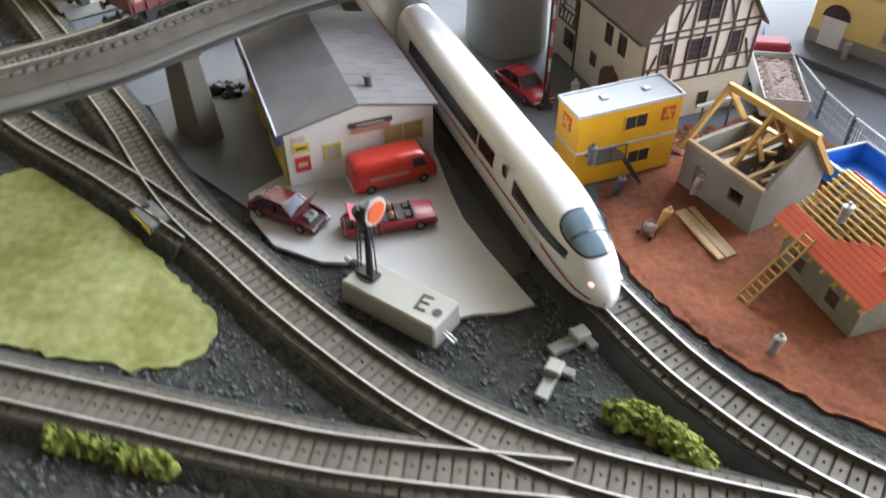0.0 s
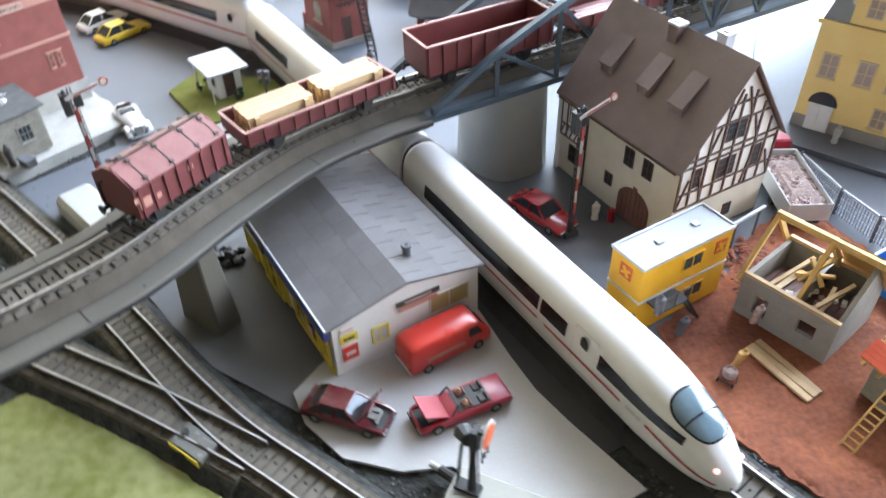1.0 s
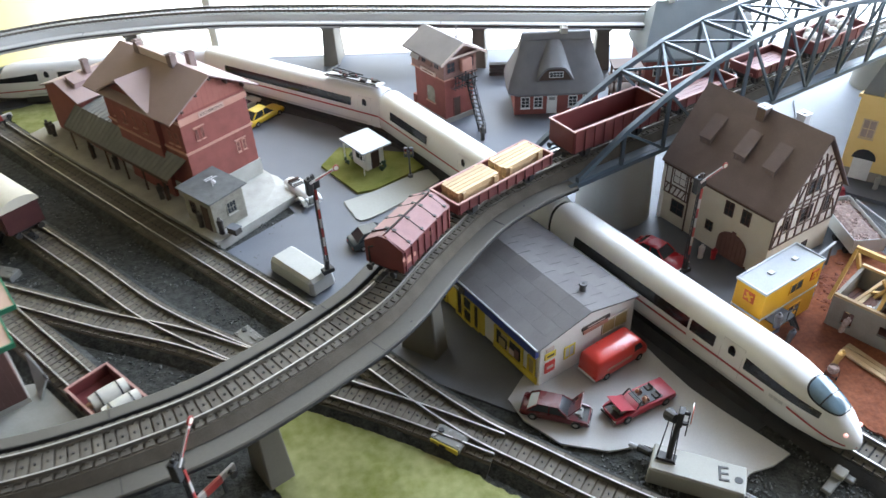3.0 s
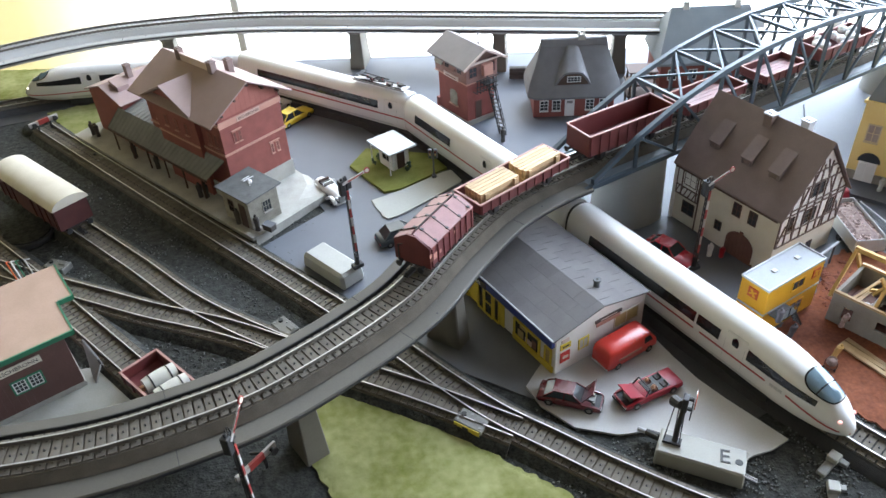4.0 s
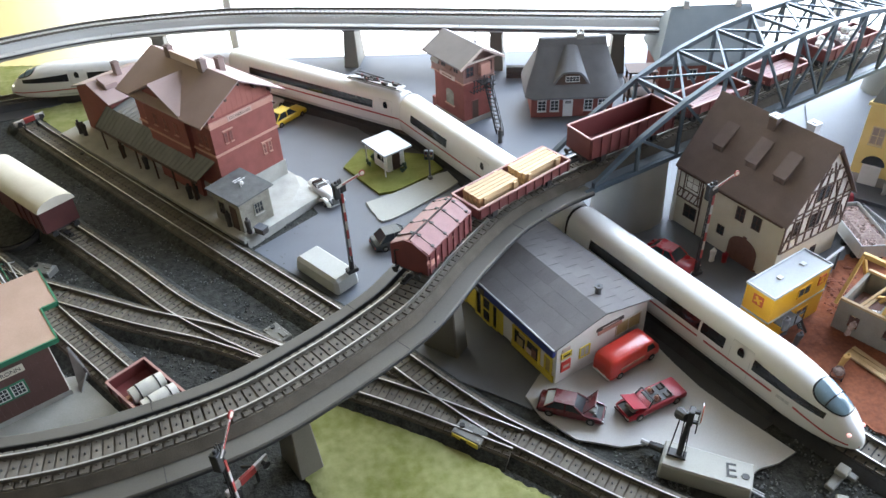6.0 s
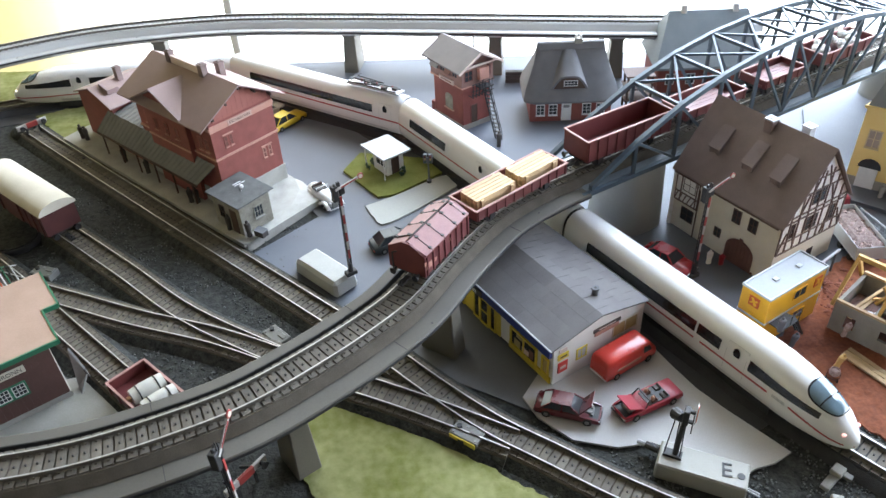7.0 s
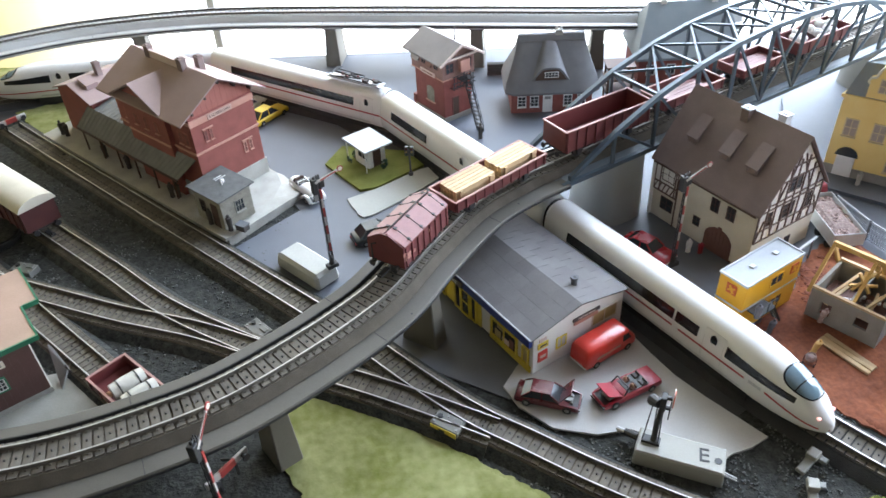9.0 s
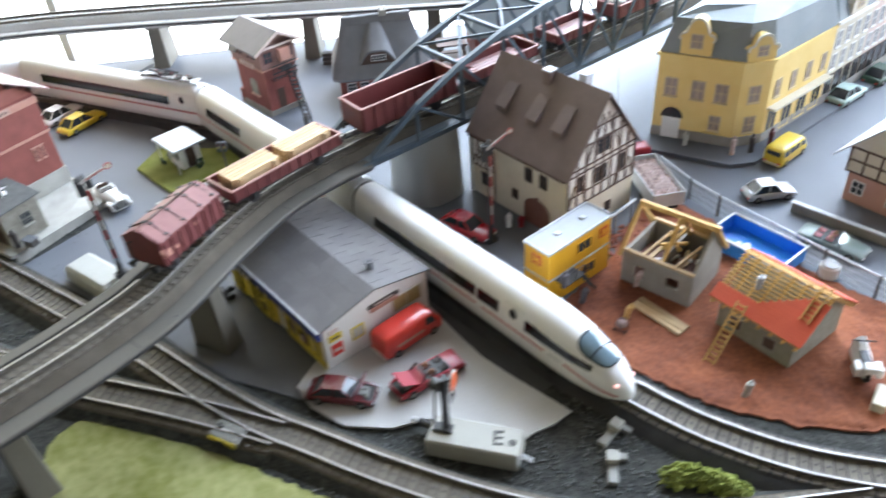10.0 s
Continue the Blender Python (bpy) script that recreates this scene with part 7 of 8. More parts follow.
part("lettering_bar", G().box((0.002, 0.0560, 0.0015), (0.020, 0.0016, 0.0003), 0, up1), M["tower_wood"], nm)
for u in (-0.018, -0.006, 0.006, 0.018):
    fit_window(tw, up1, u, 0.0690, 0.008, 0.009, "tower_wood", "glass_dark", (1, 0), 0.0008)
for u in (-0.010, 0.006):
    part("sun_blind", G().slab([(0.0764, 0.0008), (0.0770, 0.0016), (0.0682, 0.0072), (0.0676, 0.0064)], "x", u - 0.0135 if u < 0 else u - 0.001, u + 0.001 if u < 0 else u + 0.010, up1), M["plaza"] if u < 0 else M["tower_wood"], tw, "pale tilted sun blind" if u < 0 else "")
for u in (-0.013, 0.013):
    fit_window(tw, up2, u, 0.067, 0.010, 0.011, "dull_boards", "glass_dark", (1, 1), 0.0008)
part("bay", G().box((TL / 2 + 0.005, 0.006, 0.0670), (0.006, 0.014, 0.0140)), M["brick_trim"], tw, "faded red bay beside the landing", bevel=0.0006)
part("tie_beam", G().box((0, 0.0785, 0.0035), (TW + 0.010, 0.0020, 0.0020), 0, up2), M["row_pink"], tw)
g = G()
for k in range(7):
    g.bar((TL / 2 + 0.0035, -0.014 + 0.0045 * k, 0.044), (TL / 2 + 0.0125, -0.014 + 0.0045 * k, 0.044), 0.0006, 0.0006)
    g.bar((TL / 2 + 0.0125, -0.014 + 0.0045 * k, 0.044), (TL / 2 + 0.0125, -0.014 + 0.0045 * k, 0.060), 0.0006, 0.0006)
for z in (0.047, 0.052, 0.060):
    g.bar((TL / 2 + 0.0125, -0.016, z), (TL / 2 + 0.0125, 0.016, z), 0.0007, 0.0009)
part("balcony_rail", g, M["black"], tw, "dark balcony railing")
part("chimney_pipe", G().rod((0.012, 0.010, 0.085), (0.012, 0.010, 0.103), 0.0010, 8), M["roof_mauve"], tw)
g = G()
land = Vector((TL / 2 + 0.010, 0.006, 0.052))
foot = tw.matrix_world.inverted() @ Vector((0.0895, 0.960, 0.0012))
for s in (-1, 1):
    o = Vector((s * 0.0035, s * 0.0018, 0))
    g.bar(land + o, foot + o, 0.0010, 0.0020)
    g.bar(land + o + Vector((0, 0, 0.010)), foot + o + Vector((0, 0, 0.010)), 0.0006, 0.0006)
    for k in range(6):
        p = land.lerp(foot, k / 5) + o
        g.bar(p, p + Vector((0, 0, 0.010)), 0.0005, 0.0005)
part("stair_rail", g, M["black"], tw)
for k in range(13):
    p = land.lerp(foot, k / 13)
    part("stair_tread", G().box(p, (0.0075, 0.0026, 0.0006), 28), M["black"], tw)
part("stair_landing", G().box((TL / 2 + 0.007, 0.006, 0.0515), (0.012, 0.016, 0.0010)), M["black"], tw)

# ---- thatched house and the house behind the bridge ----
def thatched(place, rz, L, W, H, R, label):
    t = thing("thatched_house", place, rz, label, "house", "thatched houses")
    part("wall", G().box((0, 0, H / 2), (L, W, H)), M["brick"], t, bevel=0.0003)
    e = 0.008
    rings = []
    for z, sx, sy in ((H - 0.004, 0.985, 0.985), (H - 0.001, 1.01, 1.03), (lerp(H, R, 0.18), 0.965, 0.86), (lerp(H, R, 0.38), 0.885, 0.64), (lerp(H, R, 0.62), 0.79, 0.40), (lerp(H, R, 0.85), 0.725, 0.17), (R, 0.70, 0.05)):
        x, y, ring = (L / 2 + e) * sx, (W / 2 + e) * sy, []
        for i in range(32):
            c, s = math.cos(math.tau * (i + 0.5) / 32), math.sin(math.tau * (i + 0.5) / 32)
            r = (abs(c) ** 11 + abs(s) ** 11) ** (-1 / 11)
            ring.append((x * c * r, y * s * r, z))
        rings.append(ring)
    part("thatch", G().loft(rings), M["thatch"], t, "thick grey thatched roof", smooth=40)
    part("ridge_cap", G().slab([(-0.0058, R - 0.0060), (-0.0030, R + 0.0022), (0.0030, R + 0.0022), (0.0058, R - 0.0060)], "x", -L * 0.405, L * 0.405), M["thatch"], t, bevel=0.0008)
    c = part("chimney", G().box((L * 0.09, 0, R + 0.0030), (0.0085, 0.0075, 0.0060)), M["platform"], t)
    for s in (-1, 1):
        part("chimney_pot", G().rod((L * 0.09 + s * 0.0026, 0, R + 0.006), (L * 0.09 + s * 0.0026, 0, R + 0.0095), 0.0014, 8), M["white_wall"], c)
    f = face(0, -W / 2, 0)
    for u in (-0.37, -0.215, 0.20, 0.37):
        fit_window(t, f, L * u, H * 0.50, 0.0085, 0.0120, "white", "glass_dark", (1, 2), 0.0010, "white")
    door = fit_window(t, f, -L * 0.05, H * 0.40, 0.0095, 0.0205, "white", "white", (0, 1), 0.0010, name="door")
    part("door_pane", G().box((-L * 0.05, H * 0.40 + 0.0070, 0.0005), (0.0070, 0.0034, 0.0004), 0, f), M["window_grey"], door)
    # eyebrow dormer: a hood that dies into the thatch below the ridge
    y0, cx = -(W / 2 + e), -L * 0.03
    def hood(y, z, w, h):
        return [(cx + w * a, y, z + h * b) for a, b in ((-1, -0.12), (-0.74, 0.52), (-0.50, 0.92), (-0.25, 1.0), (0.25, 1.0), (0.50, 0.92), (0.74, 0.52), (1, -0.12))]
    z0 = lerp(H, R, 0.25)
    d = part("dormer", G().loft([hood(y0 * 0.86, z0, 0.0215, 0.0140), hood(y0 * 0.58, lerp(H, R, 0.47), 0.0165, 0.0095), hood(y0 * 0.10, lerp(H, R, 0.90), 0.0080, 0.0022)]), M["thatch"], t, smooth=40)
    # shade of the dormer opening painted as a flat dark face behind the window
    part("dormer_shade", G().add(hood(y0 * 0.86 - 0.0003, z0 + 0.0004, 0.0185, 0.0115), [tuple(range(8))]), M["dark_wood"], d, "shade of the dormer opening, painted as a flat dark face")
    fit_window(t, face(cx, y0 * 0.86 - 0.0006, 0), 0.001, z0 + 0.0058, 0.0145, 0.0056, "white", "glass_dark", (3, 1), 0.0007)
    return t


thatched((0.1885, 1.006, 0.0012), -13, 0.095, 0.056, 0.030, 0.085, "small red house with a steep grey thatched roof")
h2 = thing("grey_roofed_house", (0.375, 1.035, 0.0012), -13, "red-walled house with a large blue-grey hipped roof", "house")
part("wall", G().box((0, 0, 0.018), (0.120, 0.070, 0.036)), M["brick"], h2, bevel=0.0003)
part("roof", G().loft([[(x * sx, y * sy, z) for x, y in ((-0.066, -0.043), (0.066, -0.043), (0.066, 0.043), (-0.066, 0.043))] for z, sx, sy in ((0.033, 1, 1), (0.036, 1, 1), (0.091, 0.72, 0.03))]), M["slate_blue"], h2)
for x in (-0.03, 0.032):
    part("chimney", G().box((x, 0, 0.092), (0.007, 0.0065, 0.012)), M["white_wall"], h2)
for u in (-0.045, -0.02, 0.02, 0.045):
    fit_window(h2, face(0, -0.035, 0), u, 0.018, 0.009, 0.012, "white", "glass_dark", (1, 1), 0.001)
wood = thing("timber_hut", (0.268, 0.985, 0.0012), -13, "dark timber stall with an outside stair", "hut")
for k in range(4):
    part("post", G().bar((-0.014 + 0.028 * (k % 2), -0.010 + 0.020 * (k // 2), 0), (-0.014 + 0.028 * (k % 2), -0.010 + 0.020 * (k // 2), 0.046), 0.0022, 0.0022), M["dark_wood"], wood)
for z in (0.016, 0.030, 0.046):
    part("deck", G().box((0, 0, z), (0.034, 0.026, 0.0018)), M["dark_wood"], wood)
part("rail", G().bar((-0.016, -0.012, 0.038), (0.016, -0.012, 0.038), 0.001, 0.001), M["dark_wood"], wood)

bn = thing("freight_crate", (0.152, 1.100, 0.0012), -16, "dark grey stack of sleepers on the pale board", "timber stack")
for k in range(3):
    part("sleeper_beam", G().box((0, 0, 0.0025 + 0.005 * k), (0.026, 0.010 - 0.001 * k, 0.0044)), M["figure_dark"], bn, bevel=0.0003)

# ---- kiosk ----
ks = thing("kiosk", (-0.0455, 0.9285, 0.004), -65, "small white kiosk with a pale flat roof on turf", "kiosk")
part("wall", G().box((0, 0.002, 0.0125), (0.026, 0.022, 0.025)), M["white_wall"], ks, bevel=0.0003)
part("roof", G().box((0, 0, 0.0265), (0.044, 0.036, 0.0022)), M["pale_grey"], ks, "pale flat overhanging roof", bevel=0.0004)
kf, kr = face(0, -0.009, 0), face(0.013, 0.002, 90)
fit_window(ks, kf, 0.002, 0.014, 0.016, 0.009, "white", "glass_dark", (1, 0), 0.0008)
fit_window(ks, kr, 0.0, 0.0115, 0.008, 0.020, "dark_wood", "dark_wood", (0, 0), 0.0008, name="door")
for x in (-0.018, 0.018):
    part("post", G().rod((x, -0.0155, 0), (x, -0.0155, 0.026), 0.0007, 6), M["white"], ks)
for x, y, r in ((-0.019, -0.006, 0.0042), (-0.014, -0.016, 0.0032), (0.020, 0.006, 0.0045), (-0.022, 0.008, 0.0040)):
    b = thing("shrub", Matrix(ks.matrix_world) @ Vector((x, y, 0)), 0, "small dark green shrub beside the kiosk", "shrub", "kiosk shrubs")
    g = G()
    for k in range(14):
        g.ball((random.uniform(-r, r) * 0.6, random.uniform(-r, r) * 0.6, r * random.uniform(0.2, 2.0)), r * random.uniform(0.25, 0.42), 6, 4)
    part("foliage", g, M["green_dark"], b, smooth=60)

tl = thing("traffic_light", (-0.007, 0.891, 0.0028), -20, "grey traffic light post at the footpath", "traffic light")
part("post", G().rod((0, 0, 0), (0, 0, 0.030), 0.0009, 8), M["dark_street"], tl)
part("base", G().rod((0, 0, 0), (0, 0, 0.003), 0.0026, 10), M["dark_street"], tl)
for x in (-0.0028, 0.0028):
    h = part("lamp_head", G().box((x, 0, 0.029), (0.0040, 0.0036, 0.0105)), M["dark_street"], tl, bevel=0.0004)
    for k, m in enumerate(("green_dark", "ochre_blind", "car_red")):
        part("lens", G().rod((x, -0.0018, 0.0258 + 0.0032 * k), (x, -0.0024, 0.0258 + 0.0032 * k), 0.0012, 8), M[m], h)

# ---- building site ----
SHELL_A, SHELL_F = Vector((0.256, 0.588)), Vector((0.283, 0.540))
sx = (SHELL_F - SHELL_A).normalized()
shell = thing("house_shell", (SHELL_F.x, SHELL_F.y, 0.0028), math.degrees(math.atan2(sx.y, sx.x)), "unfinished grey block house with open yellow roof timbers", "house shell")
# local: x from the rear-left to the front corner ends at 0, y away from the viewer
SLX, SLY, SHH, th = 0.056, 0.050, 0.028, 0.0026
def block_wall(x0, x1, y0, y1, z1, opens=()):
    g = G()
    lx = abs(x1 - x0) > abs(y1 - y0)
    lo, hi = (x0, x1) if lx else (y0, y1)
    cuts = sorted(opens)
    at = lo
    def put(a, b, z0, z2):
        if b - a < 1e-6:
            return
        if lx:
            g.box(((a + b) / 2, (y0 + y1) / 2, (z0 + z2) / 2), (b - a, y1 - y0, z2 - z0))
        else:
            g.box(((x0 + x1) / 2, (a + b) / 2, (z0 + z2) / 2), (x1 - x0, b - a, z2 - z0))
    for a, b, c, d in cuts:
        put(at, a, 0, z1)
        put(a, b, 0, c)
        put(a, b, d, z1)
        at = b
    put(at, hi, 0, z1)
    part("wall", g, M["concrete"], shell)
block_wall(-SLX, 0, 0, th, SHH, [(-0.046, -0.038, 0.006, 0.019), (-0.020, -0.010, 0.011, 0.020)])
block_wall(-SLX, 0, SLY - th, SLY, SHH)
part("gable_wall", G().slab([(th, 0), (SLY - th, 0), (SLY - th, SHH), (SLY / 2 + 0.002, SHH + 0.0245), (th, SHH)], "x", -th, 0), M["concrete"], shell)
part("end_wall", G().slab([(th, 0), (SLY - th, 0), (SLY - th, SHH), (th, SHH)], "x", -SLX, -SLX + th), M["concrete"], shell)
part("inner_floor", G().box((-SLX / 2, SLY / 2, 0.0080), (SLX - 2 * th, SLY - 2 * th, 0.0012)), M["gate_brown"], shell)
part("inner_wall", G().box((-SLX * 0.5, SLY / 2, 0.021), (0.0022, SLY - 2 * th, 0.014)), M["concrete"], shell)
RZ2, RY2 = SHH + 0.0275, SLY / 2 + 0.002
for x, y0 in ((-SLX - 0.002, -0.001), (-SLX - 0.002, SLY + 0.001), (-SLX * 0.46, 0.002), (-SLX * 0.46, SLY + 0.001), (0.002, SLY + 0.003)):
    part("rafter", G().bar((x, y0, SHH - 0.0045), (x, RY2, RZ2), 0.0024, 0.0030), M["timber"], shell)
part("ridge_beam", G().bar((-SLX - 0.003, RY2, RZ2 + 0.0005), (0.004, RY2, RZ2 + 0.0005), 0.0030, 0.0040), M["timber"], shell)
for y in (0.0012, SLY - 0.0012):
    part("wall_plate", G().bar((-SLX, y, SHH + 0.0012), (0, y, SHH + 0.0012), 0.0026, 0.0020), M["lumber"], shell)
for x0, y0, x1, y1, z1 in ((-0.80, 0.004, -0.62, 0.70, 0.010), (-0.34, 0.006, -0.16, 0.62, 0.009), (-0.24, 0.008, -0.30, 0.55, 0.004)):
    part("loose_timber", G().bar((SLX * x0, y0, SHH - 0.006), (SLX * x1, SLY * y1, SHH - 0.004 + z1), 0.0022, 0.0016), M["lumber"], shell)
for x0, y0, z0, x1, y1, z1 in ((-0.62, 0.45, 0.024, -0.42, 0.80, 0.040), (-0.50, 0.40, 0.022, -0.58, 0.78, 0.034), (-0.40, 0.50, 0.026, -0.62, 0.62, 0.036), (-0.70, 0.55, 0.024, -0.36, 0.66, 0.030)):
    part("loose_timber", G().bar((SLX * x0, SLY * y0, z0), (SLX * x1, SLY * y1, z1), 0.0024, 0.0018), M["timber"], shell)
for k in range(12):
    part("floor_board", G().box((-SLX * (0.08 + 0.075 * k), SLY * (0.45 + 0.1 * random.random()), 0.0140 + 0.002 * random.random()), (0.0034, SLY * random.uniform(0.45, 0.8), 0.0010), random.uniform(-6, 6)), M["gate_brown"] if k % 3 else M["lumber"], shell)
for k in range(16):
    x, y = random.uniform(-0.034, -0.008), random.uniform(0.006, 0.03)
    part("rubble_lump", G().box((x, y, random.uniform(0.016, 0.022)), (random.uniform(0.002, 0.005), random.uniform(0.002, 0.004), 0.0022), random.uniform(0, 180)), M["white_wall"] if k % 2 else M["rubble"], shell)
part("roof_boarding", G().slab([(RY2 + 0.0016, RZ2 + 0.0018), (RY2 + 0.0016, RZ2 + 0.003), (SLY + 0.003, SHH + 0.0005), (SLY + 0.003, SHH - 0.0008)], "x", -SLX * 0.44, 0.0005), M["timber"], shell, "yellow boarding on the rear slope")

# brick house whose red roof is being laid
RF, rx = Vector((0.3072, 0.4632)), Vector((0.285, -0.958))
rh = thing("half_roofed_house", (RF.x, RF.y, 0.0028), math.degrees(math.atan2(rx.y, rx.x)), "grey block house with a half-laid bright red roof", "house shell")
RL, RW, RHH = 0.0575, 0.056, 0.0265
part("wall", G().slab([(0, 0), (RW, 0), (RW, RHH), (RW / 2, RHH + 0.0195), (0, RHH)], "x", -RL, 0), M["mossy"], rh, bevel=0.0004)
rr = RHH + 0.0215
ev = RHH - 0.0043
for s in (0, 1):
    y0 = -0.0055 if s == 0 else RW + 0.0055
    for k in range(8):
        x = -RL - 0.003 + (RL + 0.006) * k / 7
        part("rafter", G().bar((x, y0, ev), (x, RW / 2, rr), 0.0018, 0.0022), M["timber"], rh)
    for k in range(14):
        u = (k + 0.5) / 14
        yy, zz = lerp(y0, RW / 2, u), lerp(ev, rr, u) + 0.0022
        part("batten", G().bar((-RL - 0.005, yy, zz), (0.005, yy, zz), 0.0012, 0.0009), M["timber"], rh)
    # laid courses of tiles
    for k in range(11):
        u0, u1 = k / 14, (k + 1.03) / 14
        x1 = 0.006
        x0 = -RL - 0.006 if k < 4 else lerp(-RL * 0.55, -RL * 0.12, (k - 4) / 6)
        if s == 1:
            x0 = -RL - 0.006
        p = [(lerp(y0, RW / 2, u0), lerp(ev, rr, u0) + 0.0042), (lerp(y0, RW / 2, u0), lerp(ev, rr, u0) + 0.0046), (lerp(y0, RW / 2, u1), lerp(ev, rr, u1) + 0.0044), (lerp(y0, RW / 2, u1), lerp(ev, rr, u1) + 0.0030)]
        part("tile_course", G().slab(p, "x", x0, x1), M["orange_tile"], rh)
fw = face(-RL / 2, 0, 0)
for u in (-0.014, 0.012):
    fit_window(rh, fw, u, 0.011, 0.008, 0.009, "concrete", "dark_wood", (0, 0), 0.0008)
figure((0.3060, 0.5030, 0.0425), "pale_grey", "pale clothed plain model figure on the roof battens", 0.1, 0.012)

lad = thing("ladder", (0, 0, 0), 0, "pale wooden ladder leaning on the red roof", "ladder", "ladders")
a, b = Vector((0.2640, 0.4890, 0.0020)), Vector((0.2935, 0.5008, 0.0356))
sd = Vector((-0.37, 0.93, 0)).normalized() * 0.0035
for s in (-1, 1):
    part("rail", G().bar(a + sd * s, b + sd * s, 0.0009, 0.0014), M["timber"], lad)
for k in range(12):
    p = a.lerp(b, (k + 0.5) / 12)
    part("rung", G().bar(p - sd, p + sd, 0.0007, 0.0009), M["timber"], lad)
lad = thing("ladder", (0, 0, 0), 0, "pale wooden ladder lying on the red tiles", "ladder", "ladders")
a, b = Vector((0.3130, 0.4670, 0.0400)), Vector((0.3345, 0.4735, 0.0570))
sd = Vector((0.285, -0.958, 0)).normalized() * 0.003
for s in (-1, 1):
    part("rail", G().bar(a + sd * s, b + sd * s, 0.0009, 0.0012), M["timber"], lad)
for k in range(8):
    p = a.lerp(b, (k + 0.5) / 8)
    part("rung", G().bar(p - sd, p + sd, 0.0005, 0.0005), M["timber"], lad)

pk = thing("plank_pile", (0.2595, 0.5395, 0.0028), -72, "three pale planks lying on the red earth", "planks")
for k in range(3):
    ob = part("plank", G().box((random.uniform(-0.002, 0.002), (k - 1) * 0.0042, 0.0010), (0.043, 0.0040, 0.0018)), M["lumber"], pk, bevel=0.0002)
    ob.rotation_euler = (0, 0, radians(random.uniform(-3, 3)))
mix = thing("concrete_mixer", (0.228, 0.541, 0.0028), 40, "small rusty grey concrete mixer on red earth", "concrete mixer")
mix.scale = (0.72, 0.72, 0.72)
part("drum", G().loft([[(r * math.cos(a) + 0.10 * z, r * math.sin(a), z) for a in [math.tau * k / 18 for k in range(18)]] for z, r in ((0.0030, 0.0030), (0.0045, 0.0050), (0.0075, 0.0056), (0.0100, 0.0046), (0.0104, 0.0040), (0.0085, 0.0036))]), M["rubble"], mix, "rusty pink-grey open drum", smooth=40)
for s in (-1, 1):
    part("leg", G().bar((0, s * 0.0062, 0.0), (0.0004, s * 0.0060, 0.0075), 0.0009, 0.0009), M["gate_brown"], mix)
    part("wheel", G().rod((-0.0055, s * 0.0050, 0.0018), (-0.0055, s * 0.0062, 0.0018), 0.0018, 12), M["tyre"], mix)
part("frame_bar", G().bar((-0.0055, -0.005, 0.0018), (-0.0055, 0.005, 0.0018), 0.0008, 0.0008).bar((-0.0055, 0, 0.0018), (0.006, 0, 0.0018), 0.0010, 0.0010), M["gate_brown"], mix)

bi = thing("skip", (0.3670, 0.5738, 0.0028), -71, "open bright blue builder's skip with debris", "skip")
part("tub", tub(G(), 0.064, 0.036, 0.0, 0.0125, 0.0012), M["blue"], bi, bevel=0.0004)
g = G()
for s in (-1, 1):
    g.box((0, s * 0.0178, 0.0129), (0.0650, 0.0018, 0.0012))
    g.box((s * 0.0318, 0, 0.0129), (0.0018, 0.0340, 0.0012))
part("rim", g, M["pale_grey"], bi)
for k in range(12):
    part("debris", G().box((random.uniform(-0.026, 0.024), random.uniform(-0.013, 0.000), random.uniform(0.0025, 0.006)), (random.uniform(0.004, 0.010), 0.003, 0.0018), random.uniform(0, 180)), M["pale_grey"], bi)

# tipping container with rubble beside the house
c0, c1, c2, c3 = Vector((0.333, 0.706)), Vector((0.362, 0.714)), Vector((0.349, 0.652)), Vector((0.325, 0.650))
dx = ((c2 - c1) + (c3 - c0)).normalized()
cm = (c0 + c1 + c2 + c3) / 4
sk = thing("rubble_trailer", (cm.x, cm.y, 0.0012), math.degrees(math.atan2(dx.y, dx.x)), "grey tipping trailer heaped with broken brick rubble", "trailer")
part("tub", tub(G(), 0.066, 0.029, 0.008, 0.0215, 0.0012), M["ice_grey"], sk, bevel=0.0004)
part("chassis", G().box((0, 0, 0.0058), (0.060, 0.020, 0.0040)), M["black"], sk)
for x in (-0.022, 0.004, 0.022):
    for s in (-1, 1):
        ty = part("wheel", WHEEL["tyre"], None, sk)
        ty.matrix_local = Matrix.Translation((x, s * 0.0115, 0.0037))
cab = part("cab", G().loft([[(-0.0555 + x, s * w, z) for s, z in ((-1, 0.004), (-1, h * 0.75), (-0.86, h), (0.86, h), (1, h * 0.75), (1, 0.004))] for x, w, h in ((0.0, 0.0120, 0.0150), (0.001, 0.0128, 0.0180), (0.005, 0.0132, 0.0250), (0.017, 0.0132, 0.0255), (0.0185, 0.0128, 0.0245))]), M["car_crimson"], sk, "faded crimson driver's cab", smooth=35)
for s in (-1, 1):
    part("cab_window", G().box((-0.0440, s * 0.01315, 0.0195), (0.009, 0.0006, 0.006)), M["glass_dark"], cab)
    ty = part("wheel", WHEEL["tyre"], None, sk)
    ty.matrix_local = Matrix.Translation((-0.046, s * 0.0115, 0.0037))
part("frame_rail", G().box((-0.038, 0, 0.0056), (0.020, 0.012, 0.0030)), M["black"], sk)
LUMP = []
for k in range(5):
    g = G().box((0, 0, 0), (random.uniform(0.0026, 0.0062), random.uniform(0.0020, 0.0036), random.uniform(0.0016, 0.0026)), 0, None, 0.8)
    LUMP.append(g.mesh("brick", M["rubble"]))
